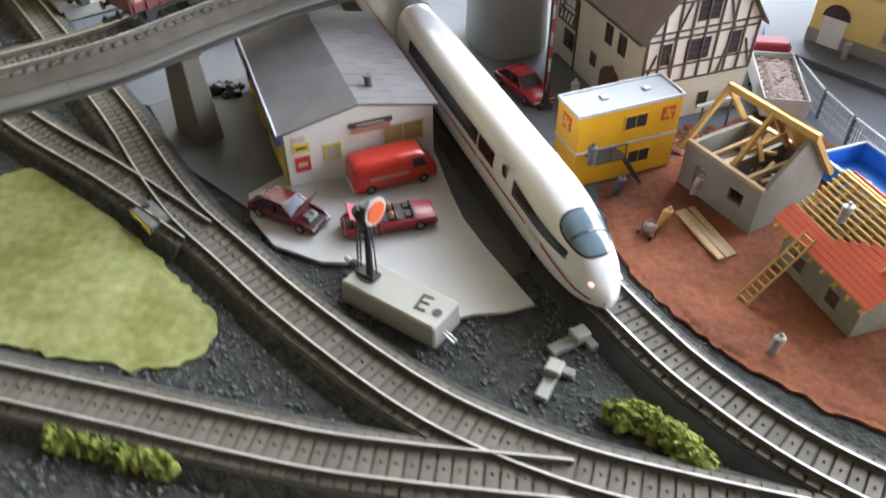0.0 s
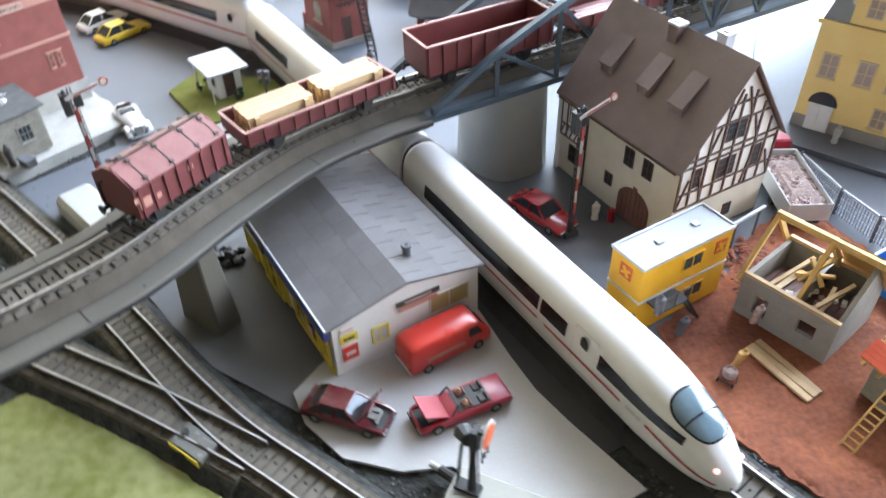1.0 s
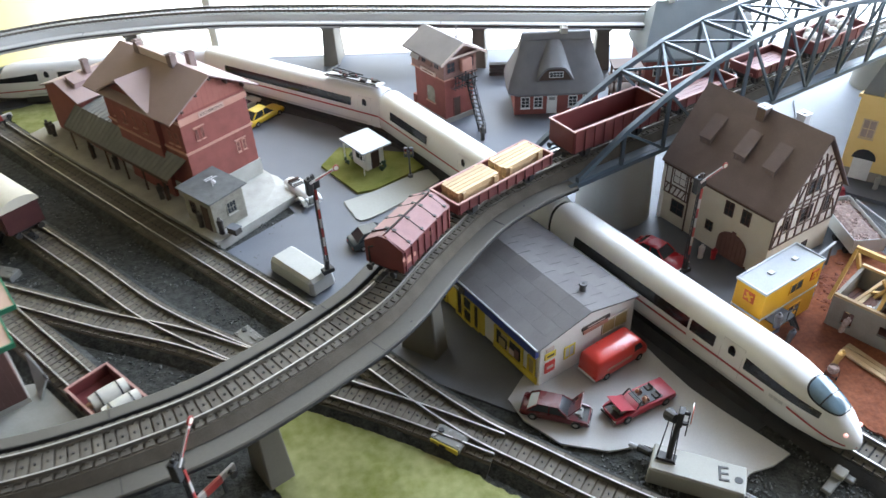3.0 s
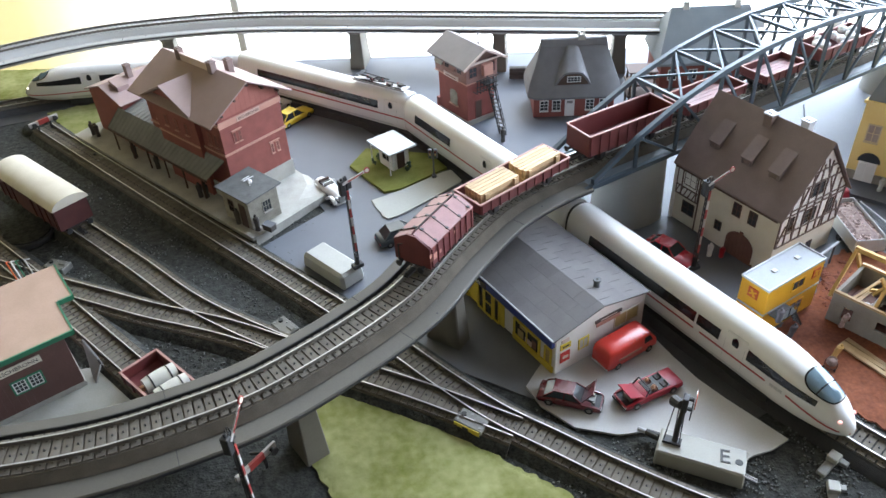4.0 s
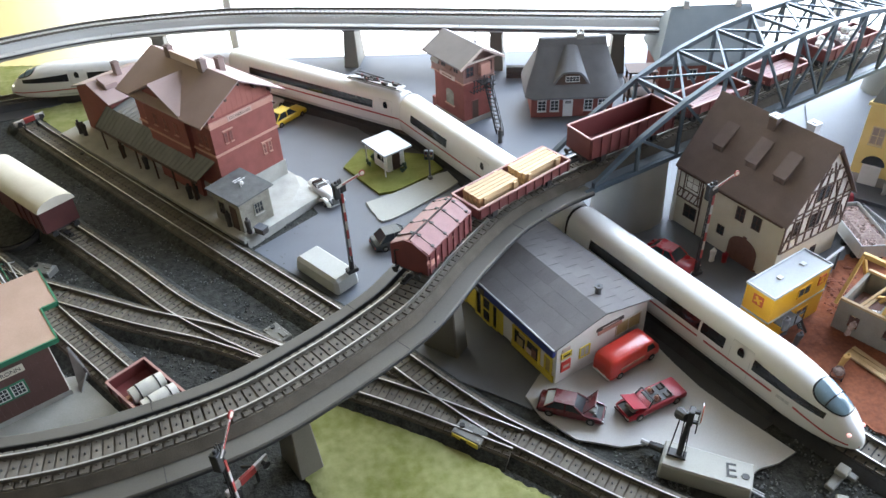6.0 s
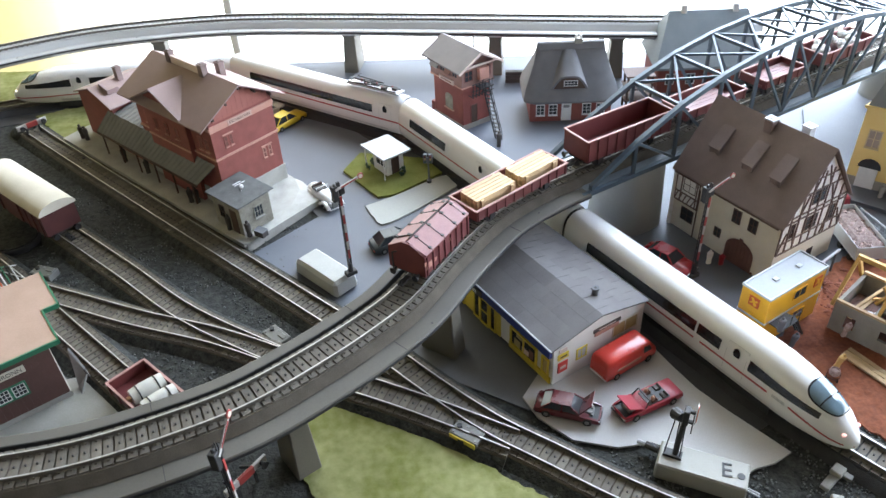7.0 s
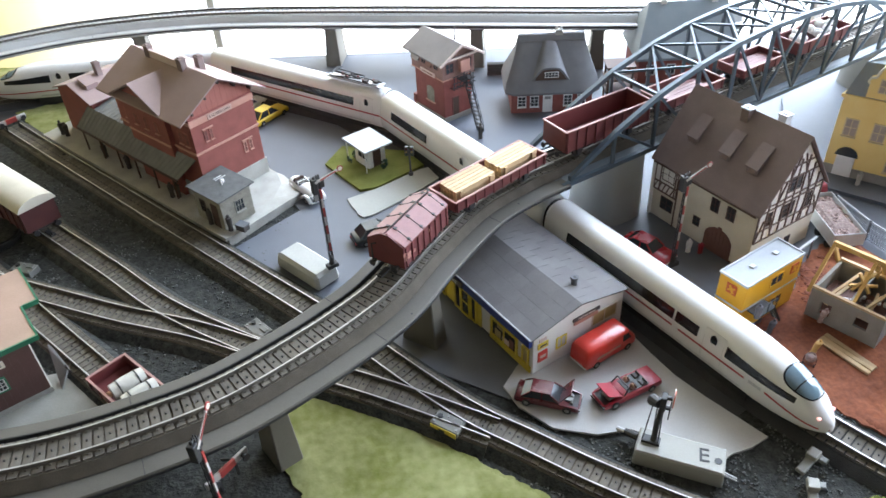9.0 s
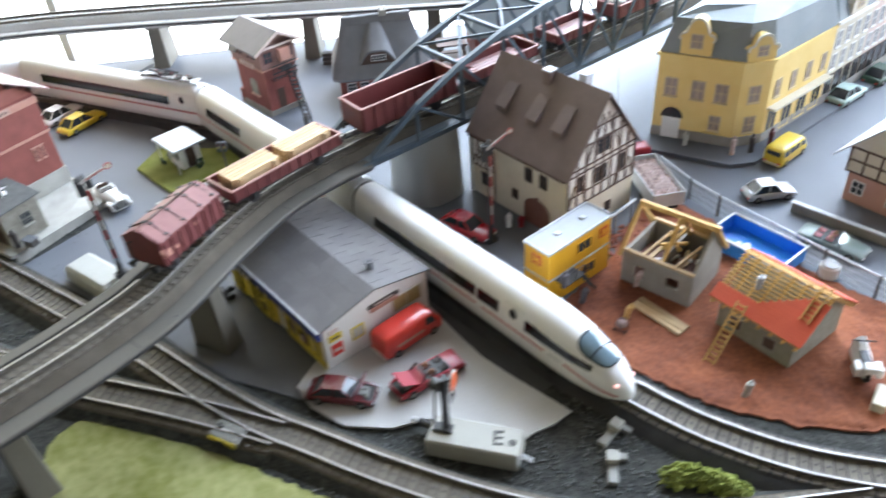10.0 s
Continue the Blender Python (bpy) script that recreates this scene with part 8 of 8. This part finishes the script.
part("rubble_bed", G().loft([[(x * k, y * k, z) for x, y in ((-0.031, -0.0130), (0.031, -0.0130), (0.031, 0.0130), (-0.031, 0.0130))] for k, z in ((1, 0.0095), (1, 0.0170), (0.55, 0.0205))]), M["rubble"], sk)
for k in range(170):
    ob = part("brick", LUMP[k % 5], None, sk)
    x, y = random.uniform(-0.0295, 0.0295), random.uniform(-0.012, 0.012)
    h = 0.0173 + 0.0032 * (1 - max(abs(x) / 0.031, abs(y) / 0.013))
    ob.matrix_local = Matrix.Translation((x, y, h)) @ Euler((random.uniform(-0.6, 0.6), random.uniform(-0.6, 0.6), random.uniform(0, 6.3))).to_matrix().to_4x4()
# clods of earth thrown up behind the shell
rub = thing("earth_heap", (0.292, 0.622, 0.0022), 0, "rough red-brown clods of earth on the building site", "earth")
CLOD = [G().ball((0, 0, 0), random.uniform(0.0012, 0.0024), 7, 5, 0.6).mesh("clod", M["earth_lump"], 30) for k in range(5)]
for k in range(240):
    x, y = random.gauss(0, 0.026), random.gauss(0, 0.011)
    ob = part("clod", CLOD[k % 5], None, rub)
    ob.matrix_local = Matrix.Translation((x + y * 0.3, y - x * 0.55, 0.0005)) @ Euler((0, 0, random.uniform(0, 6.3))).to_matrix().to_4x4() @ Matrix.Diagonal((random.uniform(0.8, 1.9), random.uniform(0.6, 1.1), random.uniform(0.5, 1.0), 1))

fence = thing("site_fence", (0, 0, 0), 0, "grey mesh site fence with dark posts", "fence")
fp = [(0.364, 0.705), (0.366, 0.660), (0.372, 0.628), (0.398, 0.535), (0.410, 0.495), (0.422, 0.455)]
for a, b in zip(fp, fp[1:]):
    g, n = G(), int((Vector(b) - Vector(a)).length / 0.0022)
    for k in range(1, n):
        p = Vector(a).lerp(Vector(b), k / n)
        g.bar((p.x, p.y, 0.002), (p.x, p.y, 0.021), 0.0005, 0.0005)
    for z in (0.004, 0.0095, 0.015):
        g.bar((*a, z), (*b, z), 0.0005, 0.0005)
    part("mesh_panel", g, M["fence"], fence, "grey welded wire mesh", kind="stuff")
    part("top_rail", G().bar((*a, 0.0215), (*b, 0.0215), 0.0012, 0.0012), M["pale_grey"], fence)
for a in fp:
    part("post", G().bar((*a, 0.0012), (*a, 0.023), 0.0016, 0.0016), M["dark_street"], fence)
rail = thing("barrier", (0, 0, 0), 0, "pale grey barrier rail behind the site container", "barrier")
part("rail", G().bar((0.2745, 0.6375, 0.0245), (0.3065, 0.6536, 0.0225), 0.0018, 0.0018), M["pale_grey"], rail)
for x, y, z in ((0.2800, 0.6403, 0.0236), (0.3020, 0.6513, 0.0222)):
    part("post", G().rod((x, y, 0.0012), (x, y, z), 0.0009, 8), M["dark_street"], rail)


# ---- town row ----
def town_house(pts, z0, H, wall, roof, label, rise=0.034, inset=0.012):
    """A house on a footprint given counter-clockwise, with a mansard roof."""
    t = thing("town_house", (0, 0, 0), 0, label, "house", "town houses")
    part("wall", G().prism(pts, z0, H), M[wall], t)
    c = sum((Vector(p) for p in pts), Vector((0, 0))) / len(pts)
    def ring(k, z):
        out = []
        for p in pts:
            d = (c - Vector(p))
            q = Vector(p) + d.normalized() * k
            out.append((q.x, q.y, z))
        return out
    part("cornice", G().loft([ring(-0.003, H), ring(-0.003, H + 0.003)]), M["white_wall"] if wall != "yellow_wall" else M["yellow_wall"], t)
    part("roof", G().loft([ring(0.0, H + 0.003), ring(inset, H + rise), ring(inset * 3.2, H + rise + 0.008)]), M[roof], t)
    part("plinth", G().prism([(Vector(p) + (Vector(p) - c).normalized() * 0.0008)[:] for p in pts], z0, z0 + 0.010), M["concrete"], t)
    return t


def facade(a, b):
    """Axes of the wall from a to b, seen from outside with a on the left."""
    a, b = Vector(a), Vector(b)
    m = (a + b) / 2
    return face(m.x, m.y, math.degrees(math.atan2(b.y - a.y, b.x - a.x))), (b - a).length


single("pavement", G().prism([(0.372, 0.790), (0.362, 0.762), (0.428, 0.686), (0.452, 0.680), (0.475, 0.688), (0.80, 0.802), (0.80, 0.90), (0.45, 0.92)], 0.0012, 0.005), M["street"], "raised grey pavement under the town houses", "pavement", kind="structure")
Y = [(0.396, 0.768), (0.447, 0.712), (0.476, 0.707), (0.575, 0.741), (0.525, 0.835)]
yb = town_house(Y, 0.005, 0.088, "yellow_wall", "slate_blue", "ochre corner house with a grey mansard roof and gables")
f, w = facade(Y[0], Y[1])
for u in (-0.024, 0.001, 0.022):
    fit_window(yb, f, u, 0.058, 0.0105, 0.017, "ochre_trim", "pane_rose", (1, 1), 0.0011, "ochre_trim")
fit_window(yb, f, 0.020, 0.027, 0.009, 0.014, "ochre_trim", "pane_rose", (1, 1), 0.0011, "ochre_trim")
dr = part("door", G().box((-0.020, 0.016, 0.0006), (0.017, 0.022, 0.0010), 0, f), M["white"], yb, "white double door")
arch = [(0.0105 * math.cos(a), 0.027 + 0.0105 * math.sin(a)) for a in [math.pi * k / 12 for k in range(13)]]
part("fanlight", G().add([(x - 0.020, z, 0.0008) for x, z in arch], [tuple(range(13))], f), M["glass_dark"], dr)
for s in (-1, 1):
    part("door_leaf", G().box((-0.020 + s * 0.0042, 0.016, 0.0014), (0.0072, 0.0195, 0.0008), 0, f), M["white"], dr, bevel=0.0002)
def roof_gable(t, f, u, v, w, h, wall):
    """A scrolled gable: straight cheeks, a shoulder on each side and a rounded head."""
    half = [(w / 2, 0), (w / 2, h * 0.40), (w * 0.56, h * 0.46), (w * 0.50, h * 0.56), (w * 0.36, h * 0.60), (w * 0.30, h * 0.76), (w * 0.22, h * 0.90), (w * 0.10, h * 0.98)]
    line = [(u + x, v + y) for x, y in half] + [(u, v + h)] + [(u - x, v + y) for x, y in reversed(half)]
    g = part("dormer_gable", G().prism(line, -0.012, 0.0008, f), M[wall], t)
    trim = G()
    for (x0, y0), (x1, y1) in zip(line[1:], line[2:-1]):
        trim.bar(f @ Vector((x0, y0, 0.0008)), f @ Vector((x1, y1, 0.0008)), 0.0018, 0.0018)
    part("gable_trim", trim, M["cream"], g, "pale scrolled coping")
    fit_window(t, f @ Matrix.Translation((0, 0, 0.0008)), u, v + h * 0.38, w * 0.34, h * 0.36, "ochre_trim", "pane_rose", (1, 1), 0.001)
roof_gable(yb, f, -0.006, 0.092, 0.028, 0.034, "yellow_wall")
f, w = facade(Y[1], Y[2])
for v in (0.027, 0.058):
    fit_window(yb, f, 0, v, 0.010, 0.015, "ochre_trim", "pane_rose", (1, 1), 0.0011, "ochre_trim")
roof_gable(yb, f, 0.0, 0.091, 0.026, 0.024, "yellow_wall")
f, w = facade(Y[2], Y[3])
for k in range(4):
    u = -w / 2 + w * (k + 0.5) / 4
    fit_window(yb, f, u, 0.058, 0.008, 0.016, "ochre_trim", "pane_rose", (1, 1), 0.0011, "ochre_trim")
    fit_window(yb, f, u, 0.023, 0.015, 0.028, "yellow_wall", "glass_dark", (1, 0), 0.0012)
part("awning", G().box((0, 0.040, 0.004), (w * 0.95, 0.0025, 0.008), 0, f), M["cream"], yb, "cream awning board")
P = Vector(Y[3])
SD2, SN2 = Vector((0.94, 0.34)), Vector((-0.34, 0.94))
for wide, H, wall, lab in ((0.072, 0.090, "cream", "cream town house with dark shop windows"), (0.062, 0.098, "row_pink", "pale pink town house with tall windows"), (0.072, 0.088, "pale_grey", "pale blue-grey town house with tall windows"), (0.07, 0.095, "cream", "cream town house at the end of the row")):
    Q = P + SD2 * wide
    fp2 = [P[:], Q[:], (Q + SN2 * 0.09)[:], (P + SN2 * 0.09)[:]]
    t = town_house(fp2, 0.005, H, wall, "slate_blue", lab, 0.030, 0.014)
    f, w = facade(P, Q)
    n = 4
    for k in range(n):
        u = -w / 2 + w * (k + 0.5) / n
        for v in (0.050, 0.074):
            fit_window(t, f, u, v, 0.0075, 0.015, "white", "window_grey", (1, 1), 0.0012, "white")
        fit_window(t, f, u, 0.022, 0.012, 0.026, "dark_wood", "glass_dark", (1, 0), 0.0012)
    roof_gable(t, f, 0.0, H + 0.003, 0.030, 0.026, wall)
    P = Q

# timbered house across the street
th2 = thing("timber_framed_house", (0.532, 0.590, 0.0012), 18, "timber-framed house with rose ground floor and pale roof", "house")
part("ground_floor", G().box((0, 0, 0.014), (0.086, 0.060, 0.028)), M["rose_wall"], th2)
part("upper_floor", G().slab([(-0.032, 0.028), (0.032, 0.028), (0.032, 0.052), (0, 0.085), (-0.032, 0.052)], "x", -0.045, 0.045), M["cream"], th2)
for s in (-1, 1):
    part("roof", G().slab([(s * 0.043, 0.0415), (s * 0.043, 0.0435), (0, 0.0885), (0, 0.0865)], "x", -0.053, 0.053), M["pale_grey"], th2)
ff = [face(-0.045, 0, -90), face(0, -0.032, 0), face(0, 0.032, 180)]
for f, w in ((ff[0], 0.064), (ff[1], 0.09), (ff[2], 0.09)):
    n = int(w / 0.011)
    for k in range(n + 1):
        u = -w / 2 + w * k / n
        a, b = f @ Vector((u, 0.029, 0.0004)), f @ Vector((u, 0.050, 0.0004))
        part("beam", G().bar(a, b, 0.0014, 0.0014), M["dark_wood"], th2)
    for v in (0.029, 0.040, 0.051):
        part("beam", G().bar(f @ Vector((-w / 2, v, 0.0004)), f @ Vector((w / 2, v, 0.0004)), 0.0012, 0.0014), M["dark_wood"], th2)
for u in (-0.020, 0.010):
    fit_window(th2, face(-0.043, 0, -90), u, 0.015, 0.009, 0.011, "white", "glass_dark", (1, 1), 0.001)
part("poster", G().box((0.022, 0.016, 0.0006), (0.014, 0.014, 0.0008), 0, face(-0.043, 0, -90)), M["red"], th2)
gw = thing("garden_wall", (0.440, 0.566, 0.0012), -66, "low grey garden wall with a flat coping", "wall")
part("body", G().box((0, 0.011, 0.004), (0.085, 0.003, 0.008)), M["concrete"], gw)
part("coping", G().box((0, 0.011, 0.0086), (0.087, 0.0044, 0.0012)), M["pale_grey"], gw, bevel=0.0003)
wb = thing("white_barrel", (0.3985, 0.5290, 0.0012), 0, "small white round tank beside the fence", "tank")
part("body", G().rod((0, 0, 0), (0, 0, 0.011), 0.0075, 16), M["white"], wb, bevel=0.001)
part("lid", G().rod((0, 0, 0.011), (0, 0, 0.0122), 0.0062, 16), M["pale_grey"], wb)
bl = thing("stone_block", (0.339, 0.418, 0.0028), 35, "pale sawn stone block on the red earth", "block")
part("block", G().box((0, 0, 0.0035), (0.020, 0.008, 0.007)), M["cream"], bl, bevel=0.0006)

# ---- yard at the left: hut, wagons ----
HX = Vector((0.90, 0.43))
hut = thing("station_hut", (-0.335 - 0.045 * HX.x - 0.035 * HX.y, 0.672 - 0.045 * HX.y + 0.035 * HX.x, 0.0), math.degrees(math.atan2(HX.y, HX.x)), "brown boarded station hut with pink roof and green trim", "hut")
part("wall", G().box((0, 0.005, 0.0310), (0.090, 0.080, 0.052)), M["hut_brown"], hut, bevel=0.0003)
part("plinth", G().box((0, 0.005, 0.004), (0.092, 0.082, 0.008)), M["platform"], hut)
for k in range(18):
    part("weatherboard", G().box((-0.043 + 0.005 * k, -0.0354, 0.0310), (0.0049, 0.0010, 0.052)), M["hut_brown"], hut)
part("roof", G().prism([(-0.060, -0.0385), (0.052, -0.0385), (0.052, 0.0030), (0.0640, 0.0030), (0.0640, 0.053), (-0.060, 0.053)], 0.0592, 0.0606), M["hut_roof"], hut, "faded pink felt roof")
part("roof_trim", G().box((-0.004, -0.0392, 0.0590), (0.114, 0.0014, 0.0040)).box((0.0527, -0.0182, 0.0590), (0.0014, 0.0406, 0.0040)).box((0.0590, 0.0023, 0.0590), (0.0114, 0.0014, 0.0040)).box((0.0647, 0.0280, 0.0590), (0.0014, 0.0500, 0.0040)), M["green"], hut, "green painted roof edge")
hf = face(0, -0.0359, 0)
for u in (0.0050, 0.0160):
    fit_window(hut, hf, u, 0.0305, 0.0075, 0.0095, "white", "glass_dark", (2, 2), 0.0008)
    g = G()
    for s in (-1, 1):
        g.box((u + s * 0.0052, 0.0305, 0.0005), (0.0012, 0.0130, 0.0010), 0, hf)
        g.box((u, 0.0305 + s * 0.0061, 0.0005), (0.0092, 0.0012, 0.0010), 0, hf)
    part("window_casing", g, M["green"], hut)
nb = part("name_board", G().box((0.0095, 0.0485, 0.0016), (0.032, 0.0060, 0.0010), 0, hf), M["cream"], hut, "cream station name board")
me = text_mesh("ESCHBRONN", 0.0047, 0.0001)
me.materials.append(M["black"])
part("lettering", me, None, nb).matrix_local = hf @ Matrix.Translation((0.0095, 0.0485, 0.0022))
sheet("pavement", [(-0.342, 0.690), (-0.318, 0.690), (-0.300, 0.655), (-0.285, 0.610), (-0.40, 0.57), (-0.42, 0.63)], 0.0, 0.0035, "apron", "grey concrete apron in front of the hut", "pavement", False)

# covered wagon with a cream barrel roof
c = Vector((-0.372, 0.884)) + Vector((-0.62, 0.785)) * 0.050
vw = thing("freight_wagon", (c.x, c.y, RAIL), heading((0, 0), (-0.62, 0.785)), "brown-red covered wagon, walls darkened for shade, with cream barrel roof", "freight wagon", "freight wagons")
running_gear(vw, 0.100)
part("body", G().box((0, 0, 0.0225), (0.102, 0.030, 0.022)), M["wagon_shaded"], vw, bevel=0.0003)
arc = [(0.0165 * math.cos(a), 0.0325 + 0.0085 * math.sin(a)) for a in [math.pi * k / 12 for k in range(13)]]
part("roof", G().slab(arc, "x", -0.054, 0.054), M["cream"], vw, "smooth cream barrel roof", smooth=40)
for e in (-1, 1):
    part("end_wall", G().slab([(-0.015, 0.0115), (0.015, 0.0115)] + [(0.015 * math.cos(a), 0.0325 + 0.0075 * math.sin(a)) for a in [math.pi * k / 10 for k in range(11)]], "x", e * 0.0512 - 0.0006, e * 0.0512 + 0.0006), M["wagon_shaded"], vw)
for s in (-1, 1):
    for k in range(9):
        part("rib", G().box((-0.048 + 0.012 * k, s * 0.0154, 0.0225), (0.0014, 0.0010, 0.022)), M["wagon_shaded"], vw)
    part("sliding_door", G().box((0, s * 0.0158, 0.0225), (0.026, 0.0012, 0.020)), M["wagon_shaded"], vw)

# grey sheet that leans between the hut and the siding
lean = thing("leaning_sheet", (0, 0, 0), 0, "pale grey plastic sheet leaning beside the station hut", "sheet")
corners = [(-0.3335, 0.6950, 0.030), (-0.3230, 0.6840, 0.012), (-0.3275, 0.6700, 0.0037), (-0.3310, 0.6790, 0.0037)]
part("panel", G().loft([corners, [(x + 0.0012, y + 0.0008, z) for x, y, z in corners]]), M["motor_grey"], lean)
part("prop", G().rod((-0.3215, 0.6850, 0.0), (-0.3235, 0.6835, 0.016), 0.0008, 8), M["figure_dark"], lean)

# open wagon with white drums
d0 = Vector((-0.2853, 0.6559))
r0 = heading((-0.348, 0.744), (-0.300, 0.679))
cc = d0 + Vector((math.cos(radians(r0)), math.sin(radians(r0)))) * 0.042
ow = open_wagon((cc.x, cc.y, RAIL), r0, 0.084, 0.0215, "open red wagon loaded with white banded drums", 7)
for k, (x, y) in enumerate(((-0.0155, 0.0015), (0.0010, 0.0015))):
    dm = thing("drum", Matrix(ow.matrix_world) @ Vector((x, y, 0.0126)), r0 + 84, "white drum with dark hoops lying in the wagon", "drum", "drums")
    part("barrel", G().loft([[(q, 0.0068 * b * math.cos(a), 0.0070 + 0.0068 * b * math.sin(a)) for a in [math.tau * i / 18 for i in range(18)]] for q, b in ((-0.0125, 0.90), (-0.007, 0.99), (0.0, 1.02), (0.007, 0.99), (0.0125, 0.90))]), M["drum_white"], dm, smooth=50)
    for q in (-0.007, 0.007):
        part("hoop", G().rod((q - 0.0005, 0, 0.0070), (q + 0.0005, 0, 0.0070), 0.0071, 18), M["black"], dm)
    part("tap", G().box((-0.0140, 0, 0.0070), (0.0035, 0.004, 0.004)), M["skin"], dm, bevel=0.0005)

pit = thing("round_drum", (-0.425, 0.905, 0.0), 0, "flat black round drum beside the siding", "drum")
part("body", G().rod((0, 0, 0), (0, 0, 0.006), 0.026, 32), M["black"], pit, bevel=0.0008)
part("lid", G().rod((0, 0, 0.006), (0, 0, 0.0075), 0.023, 32), M["ballast"], pit)
wires = thing("cable_bundle", (0, 0, 0), 0, "thin coloured cables beside the hut", "cables")
for k, m in enumerate(("orange", "white", "green", "black", "silver")):
    o = 0.004 * k
    pts = [Vector((-0.43 + o, 0.86, 0.003)), Vector((-0.425 + o, 0.835, 0.020)), Vector((-0.415 + o, 0.818, 0.010)), Vector((-0.405 + o, 0.80, 0.002))]
    g = G()
    for a, b in zip(pts, pts[1:]):
        g.rod(a, b, 0.0007, 6)
    part("cable", g, M[m], wires)


vw.scale = (1.14, 1.14, 1.14)


# ---- lichen bushes ----
def bush(points, r, label):
    """Matted lichen: a lumpy low body under many small ragged tufts."""
    t = thing("lichen_bush", (0, 0, 0), 0, label, "bush", "lichen bushes")
    path = spline(points, 0.003)
    for n in range(4):
        g = G()
        for p in path[n::2] if n < 2 else path:
            for k in range(4 if n < 2 else 26):
                a, q = random.uniform(0, math.tau), random.random() ** 0.6
                x, y = p[0] + r * 0.85 * q * math.cos(a), p[1] + r * 0.85 * q * math.sin(a)
                z = 0.85 * r * (1 - q * q) * random.uniform(0.5, 1.0) + 0.0008
                s = random.uniform(0.0020, 0.0032) if n < 2 else random.uniform(0.0005, 0.0012)
                g.ball((x, y, z if n < 2 else z + 0.0012), s, 8 if n < 2 else 5, 5 if n < 2 else 3, random.uniform(0.6, 1.0))
        g.v = [tuple(Vector(q) + 0.0018 * noise.noise_vector(Vector(q) * 420) + 0.0010 * noise.noise_vector(Vector(q) * 1400)) for q in g.v]
        g.v = [(x, y, max(0.0002, z)) for x, y, z in g.v]
        part("clump", g, M["moss"], t, smooth=40, kind="stuff")
    return t


bush([(-0.053, 0.4135), (-0.030, 0.407), (0.0, 0.398)], 0.0075, "yellow-green lichen bush beside the track")
bush([(0.1900, 0.4215), (0.2000, 0.4190), (0.2110, 0.4080), (0.2200, 0.3975)], 0.0095, "yellow-green lichen bush on the dark ballast")
fl = thing("red_parcel", (-0.086, 0.396, 0.0), 20, "small dark red and white parcel on the ballast", "parcel")
part("body", G().box((0, 0, 0.004), (0.016, 0.010, 0.008)), M["car_red"], fl, bevel=0.0008)
part("label", G().box((0.002, 0, 0.0083), (0.006, 0.006, 0.0006)), M["white"], fl)

# ---- loose ballast stones ----
g = G()
for x0, x1, y0, y1, n in ((0.10, 0.24, 0.37, 0.50, 2600), (-0.11, 0.10, 0.37, 0.50, 2600), (0.0, 0.12, 0.47, 0.56, 1400), (-0.40, -0.14, 0.66, 1.00, 3600)):
    for k in range(n):
        x, y = random.uniform(x0, x1), random.uniform(y0, y1)
        if noise.noise(Vector((x * 45, y * 45, 2))) < -0.12:
            continue
        s = random.uniform(0.0008, 0.0022)
        g.box((x, y, s * 0.2), (s, s * random.uniform(0.6, 1.0), s * 0.8), random.uniform(0, 90), None, 0.7)
single("ballast_stones", g, M["stones"], "loose dark grey ballast stones scattered over the board", "ballast", kind="stuff")
